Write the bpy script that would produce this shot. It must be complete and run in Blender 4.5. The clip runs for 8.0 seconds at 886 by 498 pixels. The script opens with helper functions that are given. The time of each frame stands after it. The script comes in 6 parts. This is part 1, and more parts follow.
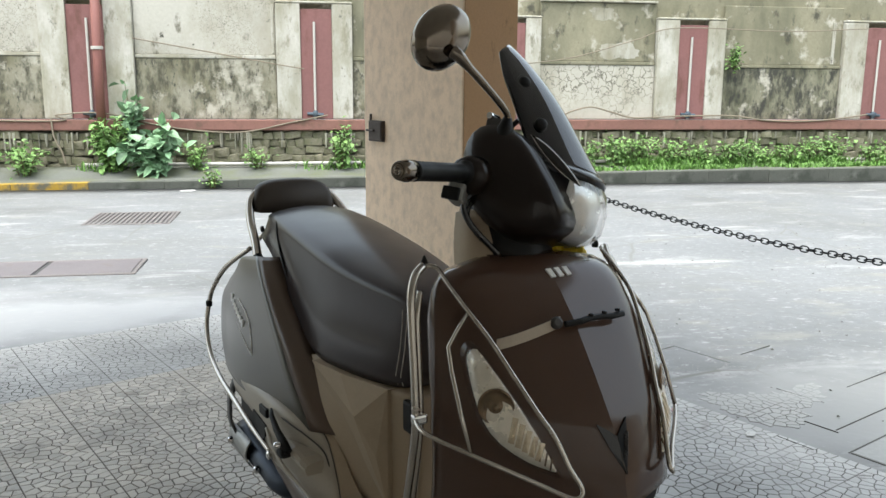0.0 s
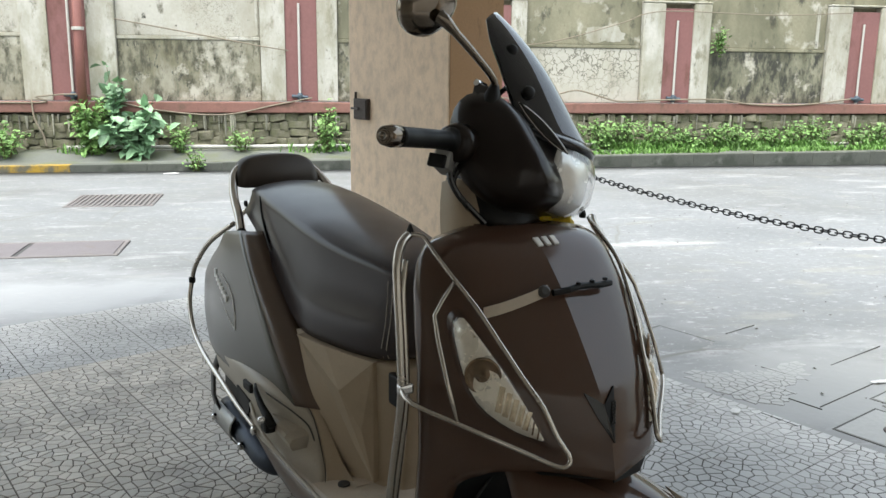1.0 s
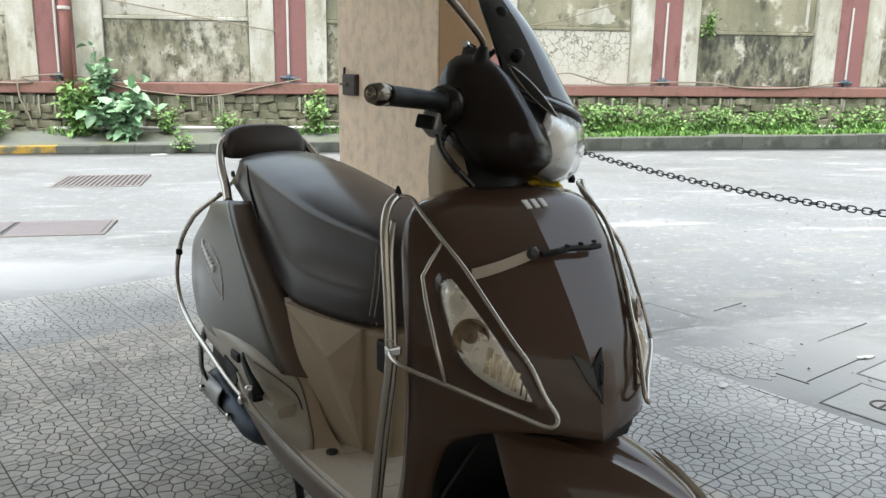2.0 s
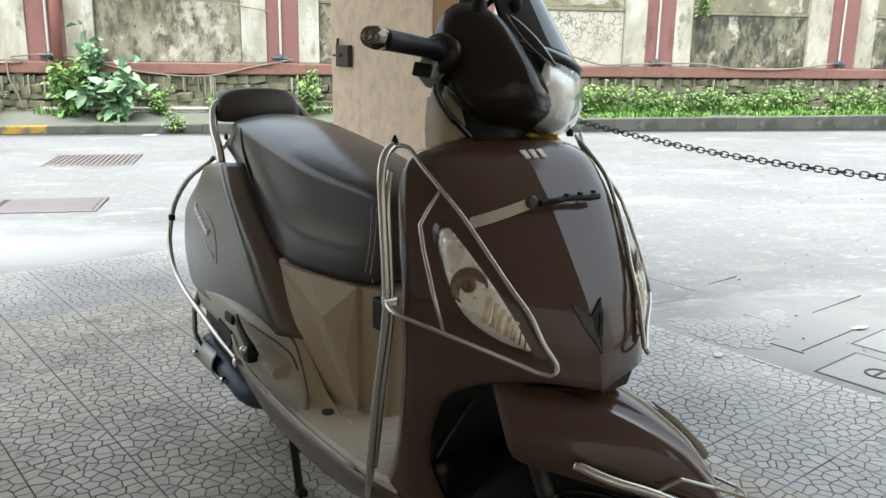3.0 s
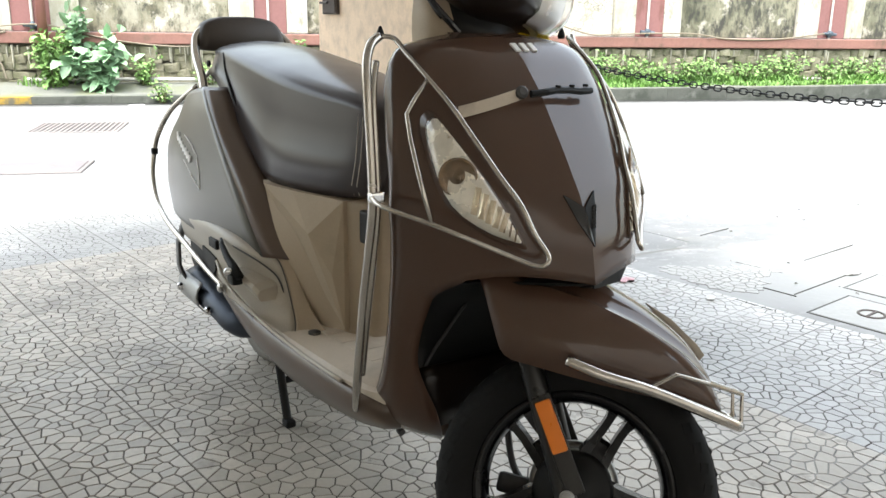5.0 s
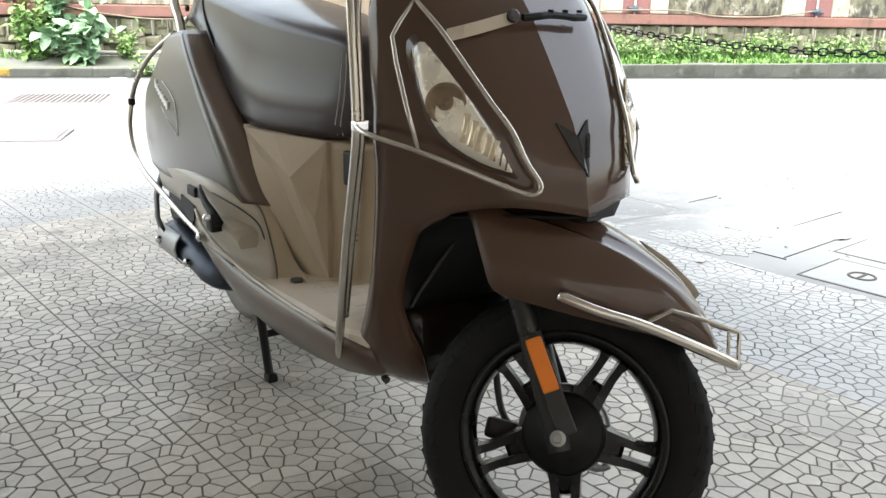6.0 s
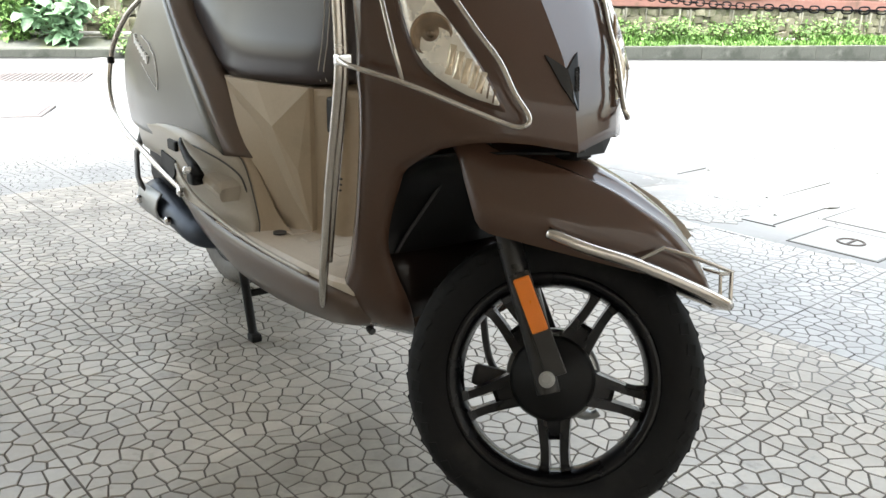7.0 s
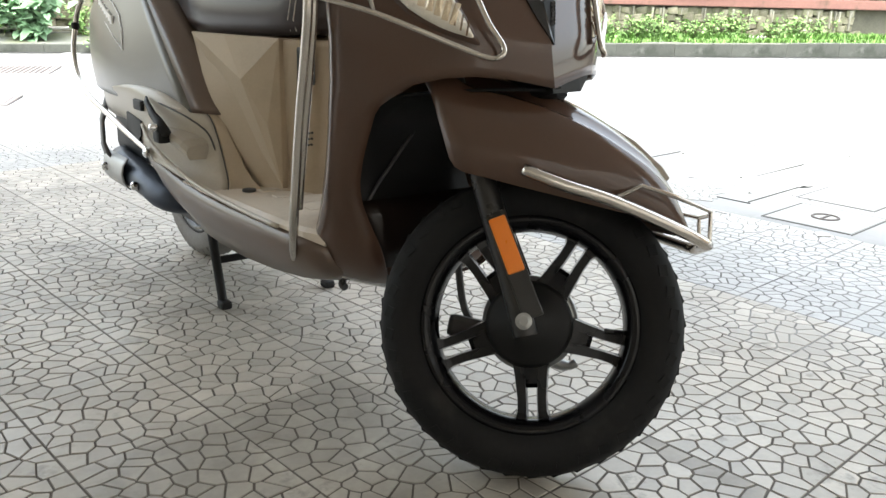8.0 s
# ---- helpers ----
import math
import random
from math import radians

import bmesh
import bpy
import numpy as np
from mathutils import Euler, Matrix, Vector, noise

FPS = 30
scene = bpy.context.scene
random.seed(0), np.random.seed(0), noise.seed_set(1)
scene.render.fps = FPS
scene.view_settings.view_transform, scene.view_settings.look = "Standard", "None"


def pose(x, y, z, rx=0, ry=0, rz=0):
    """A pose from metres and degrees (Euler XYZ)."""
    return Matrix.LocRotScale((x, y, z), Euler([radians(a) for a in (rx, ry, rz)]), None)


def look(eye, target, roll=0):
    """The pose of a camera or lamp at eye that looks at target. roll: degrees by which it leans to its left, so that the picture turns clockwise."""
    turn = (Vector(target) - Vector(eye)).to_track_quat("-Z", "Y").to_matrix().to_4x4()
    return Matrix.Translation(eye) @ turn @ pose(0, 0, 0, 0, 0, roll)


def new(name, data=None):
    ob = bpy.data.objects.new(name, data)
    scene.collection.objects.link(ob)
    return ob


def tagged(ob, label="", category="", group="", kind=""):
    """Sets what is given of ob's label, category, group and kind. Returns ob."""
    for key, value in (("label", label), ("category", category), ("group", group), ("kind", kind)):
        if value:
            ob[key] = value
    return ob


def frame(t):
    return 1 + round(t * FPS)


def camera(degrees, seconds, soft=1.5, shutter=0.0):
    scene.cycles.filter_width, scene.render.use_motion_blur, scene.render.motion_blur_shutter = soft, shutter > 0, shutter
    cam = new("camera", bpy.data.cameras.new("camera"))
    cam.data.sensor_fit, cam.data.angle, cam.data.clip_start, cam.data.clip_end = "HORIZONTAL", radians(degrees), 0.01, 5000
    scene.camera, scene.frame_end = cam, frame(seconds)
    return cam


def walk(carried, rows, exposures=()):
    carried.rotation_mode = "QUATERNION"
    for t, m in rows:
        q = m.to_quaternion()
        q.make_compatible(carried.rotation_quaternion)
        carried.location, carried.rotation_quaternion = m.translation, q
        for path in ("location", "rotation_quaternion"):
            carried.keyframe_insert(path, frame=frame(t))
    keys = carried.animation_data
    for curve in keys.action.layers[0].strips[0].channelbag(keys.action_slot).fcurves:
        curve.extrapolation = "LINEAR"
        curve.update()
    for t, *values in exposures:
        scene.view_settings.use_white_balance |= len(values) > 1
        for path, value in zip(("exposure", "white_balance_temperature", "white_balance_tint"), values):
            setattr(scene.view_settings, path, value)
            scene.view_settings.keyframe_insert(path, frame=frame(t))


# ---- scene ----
PATH = [
    (0, (0.065, 0.128, 1.203), (0.368, 2.068, 0.822), 0.4),
    (0.5, (0.066, 0.133, 1.188), (0.386, 2.067, 0.794), 0.6),
    (1, (0.066, 0.141, 1.172), (0.402, 2.068, 0.758), 0.6),
    (1.5, (0.071, 0.141, 1.158), (0.421, 2.062, 0.726), 0.7),
    (3, (0.063, 0.146, 1.075), (0.438, 2.051, 0.594), 0.9),
    (3.5, (0.063, 0.15, 1.052), (0.448, 2.048, 0.553), 0.8),
    (4, (0.067, 0.148, 1.019), (0.452, 2.043, 0.508), 0.7),
    (4.5, (0.068, 0.147, 0.988), (0.453, 2.039, 0.468), 0.6),
    (5.8, (0.075, 0.176, 0.861), (0.496, 2.053, 0.313), 1.2),
    (6, (0.076, 0.183, 0.852), (0.502, 2.055, 0.289), 1.2),
    (6.5, (0.081, 0.185, 0.808), (0.521, 2.049, 0.232), 1.3),
    (7, (0.083, 0.193, 0.775), (0.535, 2.05, 0.186), 1.3),
    (7.5, (0.085, 0.202, 0.734), (0.593, 2.044, 0.143), 1.6),
    (8, (0.089, 0.198, 0.682), (0.597, 2.043, 0.102), 1.5),
]
cam = camera(55.2, 8.0)
# exposure drifts up as the phone turns down into the shade
EXPOSURES = [(0.0, 1.62, 6250, 6), (1.5, 1.67, 6250, 6), (3.0, 1.89, 6300, 6.5), (4.0, 2.2, 6300, 6.5), (4.5, 2.42, 6350, 7), (5.0, 2.55, 6380, 8), (6.0, 2.63, 6400, 8.0), (7.0, 2.79, 6400, 8.0), (8.0, 2.86, 6400, 8.0)]
walk(cam, [(t, look(eye, target, roll)) for t, eye, target, roll in PATH], EXPOSURES)

# ---------------------------------------------------------------- daylight
SUN_DIR = Vector((-0.17, -0.22, 0.95)).normalized()
world = bpy.data.worlds.new("overcast_sky")
scene.world = world
world.use_nodes = True
wn = world.node_tree
sky = wn.nodes.new("ShaderNodeTexSky")
sky.sky_type = "NISHITA"
sky.sun_disc = False
sky.sun_elevation = math.asin(SUN_DIR.z)
sky.sun_rotation = math.atan2(SUN_DIR.x, SUN_DIR.y)
sky.air_density, sky.dust_density, sky.ozone_density = 2.0, 6.0, 1.0
bg = wn.nodes["Background"]
bg.inputs["Strength"].default_value = 0.15
cloud = wn.nodes.new("ShaderNodeHueSaturation")     # cloud cover greys the sky
cloud.inputs["Saturation"].default_value = 0.48
wn.links.new(sky.outputs[0], cloud.inputs["Color"])
wn.links.new(cloud.outputs[0], bg.inputs["Color"])
sun_data = bpy.data.lights.new("sun", "SUN")
sun_data.energy, sun_data.angle, sun_data.color = 1.0, radians(55), (1.0, 0.985, 0.96)
sun = new("sun", sun_data)
sun.matrix_world = look(SUN_DIR * 30, (0, 0, 0))


# ---------------------------------------------------------------- materials
def material(name, base, rough=0.6, metal=0.0, vary=0.12, scale=8.0, fine=60.0, bump=0.15, depth=0.004,
             coat=0.0, spots=None, spot_scale=3.0, spot_at=0.55, spot_soft=0.12, stretch=(1, 1, 1), rough_vary=0.1,
             piece=0.0, alpha=1.0, transmission=0.0, ior=1.45, coat_rough=0.06):
    m = bpy.data.materials.new(name)
    m.use_nodes = True
    t, n = m.node_tree, m.node_tree.nodes
    b = n["Principled BSDF"]
    co = n.new("ShaderNodeTexCoord")
    mp = n.new("ShaderNodeMapping")
    mp.inputs["Scale"].default_value = stretch
    t.links.new(co.outputs["Object"], mp.inputs["Vector"])
    big, small = n.new("ShaderNodeTexNoise"), n.new("ShaderNodeTexNoise")
    for tex, s, d in ((big, scale, 5.0), (small, fine, 3.0)):
        tex.inputs["Scale"].default_value, tex.inputs["Detail"].default_value = s, d
        t.links.new(mp.outputs[0], tex.inputs["Vector"])
    mixn = n.new("ShaderNodeMix")
    mixn.data_type = "FLOAT"
    mixn.inputs[0].default_value = 0.4
    t.links.new(big.outputs["Fac"], mixn.inputs[2])
    t.links.new(small.outputs["Fac"], mixn.inputs[3])
    ramp = n.new("ShaderNodeMapRange")
    ramp.inputs[1].default_value, ramp.inputs[2].default_value = 0.3, 0.7
    ramp.inputs[3].default_value, ramp.inputs[4].default_value = 1 - vary, 1 + vary
    t.links.new(mixn.outputs[0], ramp.inputs[0])
    value = ramp.outputs[0]
    if piece:
        oi, gi = n.new("ShaderNodeObjectInfo"), n.new("ShaderNodeNewGeometry")
        add = n.new("ShaderNodeMath")
        t.links.new(oi.outputs["Random"], add.inputs[0])
        t.links.new(gi.outputs["Random Per Island"], add.inputs[1])
        fr = n.new("ShaderNodeMath")
        fr.operation = "FRACT"
        t.links.new(add.outputs[0], fr.inputs[0])
        mr = n.new("ShaderNodeMapRange")
        mr.inputs[3].default_value, mr.inputs[4].default_value = 1 - piece, 1 + piece
        t.links.new(fr.outputs[0], mr.inputs[0])
        mul = n.new("ShaderNodeMath")
        mul.operation = "MULTIPLY"
        t.links.new(value, mul.inputs[0])
        t.links.new(mr.outputs[0], mul.inputs[1])
        value = mul.outputs[0]
    hue = n.new("ShaderNodeHueSaturation")
    hue.inputs["Color"].default_value = (*base, 1)
    t.links.new(value, hue.inputs["Value"])
    colour = hue.outputs[0]
    for k, spot in enumerate(spots or ()):
        sc, ss, at, soft, st = spot[1], 0, spot[2], spot[3], spot[4] if len(spot) > 4 else (1, 1, 1)
        mp2 = n.new("ShaderNodeMapping")
        mp2.inputs["Scale"].default_value = st
        mp2.inputs["Location"].default_value = (3.7 * k + 1.3, 5.1 * k, 2.9 * k)
        t.links.new(co.outputs["Object"], mp2.inputs["Vector"])
        sp = n.new("ShaderNodeTexNoise")
        sp.inputs["Scale"].default_value, sp.inputs["Detail"].default_value, sp.inputs["Roughness"].default_value = sc, 8.0, 0.65
        t.links.new(mp2.outputs[0], sp.inputs["Vector"])
        sr = n.new("ShaderNodeMapRange")
        sr.inputs[1].default_value, sr.inputs[2].default_value = at - soft, at + soft
        t.links.new(sp.outputs["Fac"], sr.inputs[0])
        cm = n.new("ShaderNodeMix")
        cm.data_type = "RGBA"
        t.links.new(sr.outputs[0], cm.inputs[0])
        t.links.new(colour, cm.inputs[6])
        cm.inputs[7].default_value = (*spot[0], 1)
        colour = cm.outputs[2]
    t.links.new(colour, b.inputs["Base Color"])
    rr = n.new("ShaderNodeMapRange")
    rr.inputs[1].default_value, rr.inputs[2].default_value = 0.3, 0.7
    rr.inputs[3].default_value, rr.inputs[4].default_value = max(0.02, rough - rough_vary), min(1.0, rough + rough_vary)
    t.links.new(big.outputs["Fac"], rr.inputs[0])
    t.links.new(rr.outputs[0], b.inputs["Roughness"])
    b.inputs["Metallic"].default_value = metal
    b.inputs["Coat Weight"].default_value = coat
    b.inputs["Coat Roughness"].default_value = coat_rough
    b.inputs["Transmission Weight"].default_value = transmission
    b.inputs["IOR"].default_value = ior
    b.inputs["Alpha"].default_value = alpha
    if bump:
        bp = n.new("ShaderNodeBump")
        bp.inputs["Strength"].default_value, bp.inputs["Distance"].default_value = bump, depth
        t.links.new(mixn.outputs[0], bp.inputs["Height"])
        t.links.new(bp.outputs[0], b.inputs["Normal"])
    return m


def cracked(m, scale, width, colour, depth=0.003, mask_scale=0.0):
    """Adds thin dark cracks to a material made above."""
    t, n = m.node_tree, m.node_tree.nodes
    b = n["Principled BSDF"]
    co = n.new("ShaderNodeTexCoord")
    warp = n.new("ShaderNodeTexNoise")
    warp.inputs["Scale"].default_value = scale * 1.3
    t.links.new(co.outputs["Object"], warp.inputs["Vector"])
    vm = n.new("ShaderNodeMix")
    vm.data_type = "VECTOR"
    vm.inputs[0].default_value = 0.12
    t.links.new(co.outputs["Object"], vm.inputs[4])
    t.links.new(warp.outputs["Color"], vm.inputs[5])
    vo = n.new("ShaderNodeTexVoronoi")
    vo.feature = "DISTANCE_TO_EDGE"
    vo.inputs["Scale"].default_value = scale
    t.links.new(vm.outputs[1], vo.inputs["Vector"])
    mr = n.new("ShaderNodeMapRange")
    mr.inputs[1].default_value, mr.inputs[2].default_value = width * 0.4, width
    mr.inputs[3].default_value, mr.inputs[4].default_value = 1.0, 0.0
    t.links.new(vo.outputs["Distance"], mr.inputs[0])
    fac = mr.outputs[0]
    if mask_scale:
        mk = n.new("ShaderNodeTexNoise")
        mk.inputs["Scale"].default_value = mask_scale
        t.links.new(co.outputs["Object"], mk.inputs["Vector"])
        mm = n.new("ShaderNodeMapRange")
        mm.inputs[1].default_value, mm.inputs[2].default_value = 0.46, 0.56
        t.links.new(mk.outputs["Fac"], mm.inputs[0])
        mu = n.new("ShaderNodeMath")
        mu.operation = "MULTIPLY"
        t.links.new(fac, mu.inputs[0])
        t.links.new(mm.outputs[0], mu.inputs[1])
        fac = mu.outputs[0]
    old = b.inputs["Base Color"].links[0].from_socket
    cm = n.new("ShaderNodeMix")
    cm.data_type = "RGBA"
    t.links.new(fac, cm.inputs[0])
    t.links.new(old, cm.inputs[6])
    cm.inputs[7].default_value = (*colour, 1)
    t.links.new(cm.outputs[2], b.inputs["Base Color"])
    return m


MOSS, SOOT, CREAM = (0.075, 0.085, 0.035), (0.045, 0.045, 0.036), (0.465, 0.450, 0.405)
M_CONCRETE = cracked(material("wet_concrete", (0.150, 0.155, 0.158), 0.74, vary=0.18, scale=0.9, fine=22, bump=0.35, depth=0.008, rough_vary=0.24,
                              spots=[((0.135, 0.138, 0.136), 0.55, 0.54, 0.08), ((0.30, 0.30, 0.295), 1.5, 0.63, 0.06, (0.6, 2.2, 1)), ((0.180, 0.180, 0.166), 3.0, 0.62, 0.05, (0.7, 1.8, 1)), ((0.10, 0.10, 0.09), 6.0, 0.72, 0.03), ((0.30, 0.30, 0.30), 16.0, 0.64, 0.07, (0.8, 1.5, 1)), ((0.13, 0.13, 0.125), 30.0, 0.62, 0.05), ((0.33, 0.33, 0.335), 45.0, 0.66, 0.03)]),
                     0.9, 0.007, (0.13, 0.13, 0.12), mask_scale=0.35)


def paled(m, centre, radii, colour):
    """Adds one broad uneven pale ellipse to a material made above."""
    t, n = m.node_tree, m.node_tree.nodes
    b = n["Principled BSDF"]
    co, mp = n.new("ShaderNodeTexCoord"), n.new("ShaderNodeMapping")
    mp.inputs["Location"].default_value = (-centre[0] / radii[0], -centre[1] / radii[1], 0)
    mp.inputs["Scale"].default_value = (1 / radii[0], 1 / radii[1], 0)
    t.links.new(co.outputs["Object"], mp.inputs["Vector"])
    ln = n.new("ShaderNodeVectorMath")
    ln.operation = "LENGTH"
    t.links.new(mp.outputs[0], ln.inputs[0])
    nz = n.new("ShaderNodeTexNoise")
    nz.inputs["Scale"].default_value, nz.inputs["Detail"].default_value = 2.2, 8.0
    t.links.new(co.outputs["Object"], nz.inputs["Vector"])
    ad = n.new("ShaderNodeMath")
    ad.operation = "MULTIPLY_ADD"
    t.links.new(nz.outputs["Fac"], ad.inputs[0])
    ad.inputs[1].default_value = 1.6
    t.links.new(ln.outputs["Value"], ad.inputs[2])
    mr = n.new("ShaderNodeMapRange")
    mr.inputs[1].default_value, mr.inputs[2].default_value = 1.15, 1.9
    mr.inputs[3].default_value, mr.inputs[4].default_value = 0.85, 0.0
    t.links.new(ad.outputs[0], mr.inputs[0])
    cm = n.new("ShaderNodeMix")
    cm.data_type = "RGBA"
    t.links.new(mr.outputs[0], cm.inputs[0])
    t.links.new(b.inputs["Base Color"].links[0].from_socket, cm.inputs[6])
    cm.inputs[7].default_value = (*colour, 1)
    t.links.new(cm.outputs[2], b.inputs["Base Color"])
    return m


# paler ground left of the tiles and round the inspection covers
paled(M_CONCRETE, (-1.3, 4.75), (1.9, 0.75), (0.30, 0.305, 0.31))
paled(M_CONCRETE, (2.25, 2.75), (1.4, 0.85), (0.258, 0.261, 0.256))
M_TILE = material("cement_tile", (0.465, 0.430, 0.374), 0.47, vary=0.12, scale=3.0, fine=90, bump=0.2, depth=0.001, piece=0.15, rough_vary=0.14, ior=1.42,
                  spots=[((0.245, 0.223, 0.191), 0.7, 0.54, 0.12), ((0.202, 0.187, 0.162), 2.2, 0.62, 0.10), ((0.475, 0.475, 0.461), 3.0, 0.70, 0.05), ((0.20, 0.185, 0.16), 11.0, 0.66, 0.06)])
# paler, greyer and more even tile for the floor's outer rows
M_TILE_EDGE = material("pale_edge_tile", (0.375, 0.372, 0.360), 0.50, vary=0.14, scale=3.0, fine=90, bump=0.2, depth=0.001, piece=0.08, rough_vary=0.14, ior=1.42,
                       spots=[((0.26, 0.26, 0.25), 1.4, 0.54, 0.12), ((0.42, 0.42, 0.42), 5.0, 0.64, 0.08), ((0.20, 0.19, 0.175), 11.0, 0.66, 0.06)])
M_SUNK = material("cement_smeared_tile", (0.275, 0.276, 0.266), 0.6, vary=0.14, scale=3.0, fine=60, bump=0.2, depth=0.001)
M_GROUT = material("dirty_grout", (0.096, 0.083, 0.069), 0.85, vary=0.3, scale=12, fine=80, bump=0.3)
M_COLUMN = material("peach_textured_plaster", (0.80, 0.63, 0.465), 0.8, vary=0.10, scale=2.5, fine=120, bump=0.5, depth=0.004,
                    spots=[((0.60, 0.475, 0.355), 24.0, 0.58, 0.14, (1, 1, 0.7))])
M_OCHRE = material("ochre_textured_plaster", (0.30, 0.175, 0.082), 0.75, vary=0.12, scale=2.5, fine=120, bump=0.5, depth=0.004,
                   spots=[((0.185, 0.105, 0.048), 20.0, 0.66, 0.06, (1, 1, 0.45))])
M_CEIL = material("painted_soffit", (0.60, 0.57, 0.52), 0.8, vary=0.08, scale=1.2)
# pale, so that the added unseen walls bounce light back inside
M_INNER = material("inner_wall_paint", (0.58, 0.53, 0.46), 0.8, vary=0.1, scale=1.0)
M_CREAM = material("weathered_cream_paint", CREAM, 0.85, vary=0.14, scale=1.5, fine=25, bump=0.3, depth=0.01,
                   spots=[((0.335, 0.325, 0.265), 3.0, 0.53, 0.09, (1.2, 1, 0.6)), ((0.205, 0.195, 0.145), 5.5, 0.60, 0.06, (1.2, 1, 0.6)), ((0.06, 0.06, 0.045), 15.0, 0.68, 0.04, (1.2, 1, 0.6)), ((0.259, 0.241, 0.173), 1.6, 0.56, 0.14, (1.4, 1, 0.4)), ((0.108, 0.104, 0.072), 4.5, 0.66, 0.06, (1.5, 1, 0.5)), (SOOT, 8.0, 0.70, 0.05)])
M_CREAM_CRACK = cracked(material("crazed_cream_paint", (0.42, 0.40, 0.345), 0.85, vary=0.08, scale=1.5, fine=25, bump=0.3, depth=0.01,
                                 spots=[((0.259, 0.238, 0.173), 1.4, 0.62, 0.1, (1, 1, 0.5))]), 10.0, 0.055, (0.15, 0.145, 0.115), mask_scale=1.0)
M_UPPER = cracked(material("stained_upper_paint", (0.43, 0.415, 0.365), 0.85, vary=0.12, scale=1.1, fine=25, bump=0.3, depth=0.01,
                           spots=[((0.259, 0.238, 0.173), 1.1, 0.56, 0.12, (1, 1, 0.5)), ((0.10, 0.095, 0.065), 3.2, 0.63, 0.05, (1, 1, 0.6)), (SOOT, 9.0, 0.66, 0.04)]), 16.0, 0.035, (0.14, 0.135, 0.105), mask_scale=0.8)
M_MOSSY = material("mossy_plaster", (0.30, 0.285, 0.225), 0.9, vary=0.2, scale=2.0, fine=30, bump=0.4, depth=0.012,
                   spots=[((0.151, 0.140, 0.090), 1.8, 0.50, 0.12, (1, 1, 0.6)), ((0.075, 0.072, 0.05), 6.0, 0.54, 0.08, (1.3, 1, 0.6)), ((0.403, 0.382, 0.317), 3.2, 0.60, 0.05), (SOOT, 14.0, 0.62, 0.05, (1.3, 1, 0.6))])
M_BLACKMOSS = material("black_algae_plaster", (0.245, 0.234, 0.169), 0.9, vary=0.2, scale=2.0, fine=30, bump=0.4, depth=0.012,
                       spots=[((0.094, 0.094, 0.061), 1.8, 0.47, 0.12, (1, 1, 0.6)), (SOOT, 7.0, 0.53, 0.08, (1.3, 1, 0.6)), ((0.418, 0.396, 0.331), 3.0, 0.61, 0.05), (SOOT, 15.0, 0.63, 0.05, (1.3, 1, 0.6))])
M_GREYMOSS = material("grey_olive_plaster", (0.238, 0.223, 0.155), 0.9, vary=0.15, scale=1.8, fine=30, bump=0.4, depth=0.012,
                      spots=[((0.130, 0.126, 0.083), 1.4, 0.52, 0.13, (1, 1, 0.5)), ((0.07, 0.068, 0.05), 5.0, 0.62, 0.06, (1, 1, 0.6)), ((0.432, 0.410, 0.346), 2.6, 0.62, 0.05)])
M_REDPAINT = material("oxide_red_paint", (0.200, 0.094, 0.088), 0.75, vary=0.14, scale=1.5, fine=30, bump=0.2,
                      spots=[((0.122, 0.054, 0.043), 3.0, 0.62, 0.08, (1, 1, 0.4))])
M_REDBAND = material("faded_red_band", (0.205, 0.103, 0.083), 0.8, vary=0.15, scale=2.5, fine=30, bump=0.2,
                     spots=[((0.12, 0.075, 0.055), 3.5, 0.62, 0.07), ((0.324, 0.274, 0.216), 5.0, 0.70, 0.04)])
M_RUBBLE = material("mossy_rubble_stone", (0.190, 0.174, 0.128), 0.9, vary=0.25, scale=4.0, fine=30, bump=0.5, depth=0.02, piece=0.3,
                    spots=[(MOSS, 3.0, 0.55, 0.1), (SOOT, 6.0, 0.62, 0.06), ((0.288, 0.266, 0.209), 7.0, 0.66, 0.05, (1, 1, 0.3))])
M_LIME = material("lime_streak", (0.26, 0.25, 0.20), 0.9, vary=0.2, scale=6, fine=40, bump=0.3, piece=0.35)
M_RUBBLE_JOINT = material("dark_mortar", (0.105, 0.10, 0.075), 0.95, vary=0.3, scale=5.0, bump=0.4)
M_KERB = material("dark_kerb_concrete", (0.076, 0.080, 0.068), 0.85, vary=0.2, scale=3.0, fine=40, bump=0.4, depth=0.01, piece=0.15,
                  spots=[((0.045, 0.05, 0.04), 3.0, 0.58, 0.07), ((0.115, 0.12, 0.105), 4.0, 0.66, 0.06)])
M_KERB_YELLOW = material("worn_yellow_kerb_paint", (0.33, 0.21, 0.028), 0.8, vary=0.15, scale=3.0, fine=40, bump=0.3,
                         spots=[((0.10, 0.095, 0.07), 5.0, 0.52, 0.06)])
M_VERGE = material("dusty_verge_paving", (0.112, 0.118, 0.103), 0.9, vary=0.2, scale=1.8, fine=30, bump=0.4, depth=0.01,
                   spots=[((0.094, 0.108, 0.043), 1.6, 0.58, 0.12)])
M_PVC = material("white_pvc", (0.446, 0.432, 0.396), 0.5, vary=0.08, bump=0.0)
M_PIPE_RED = material("red_drain_pipe", (0.216, 0.090, 0.076), 0.55, vary=0.12, scale=3.0, bump=0.1)
M_VALVE = material("grey_valve_body", (0.072, 0.094, 0.115), 0.45, metal=0.4, vary=0.2, scale=30, bump=0.1)
M_CABLE = material("old_cable", (0.187, 0.158, 0.115), 0.7, bump=0.0)
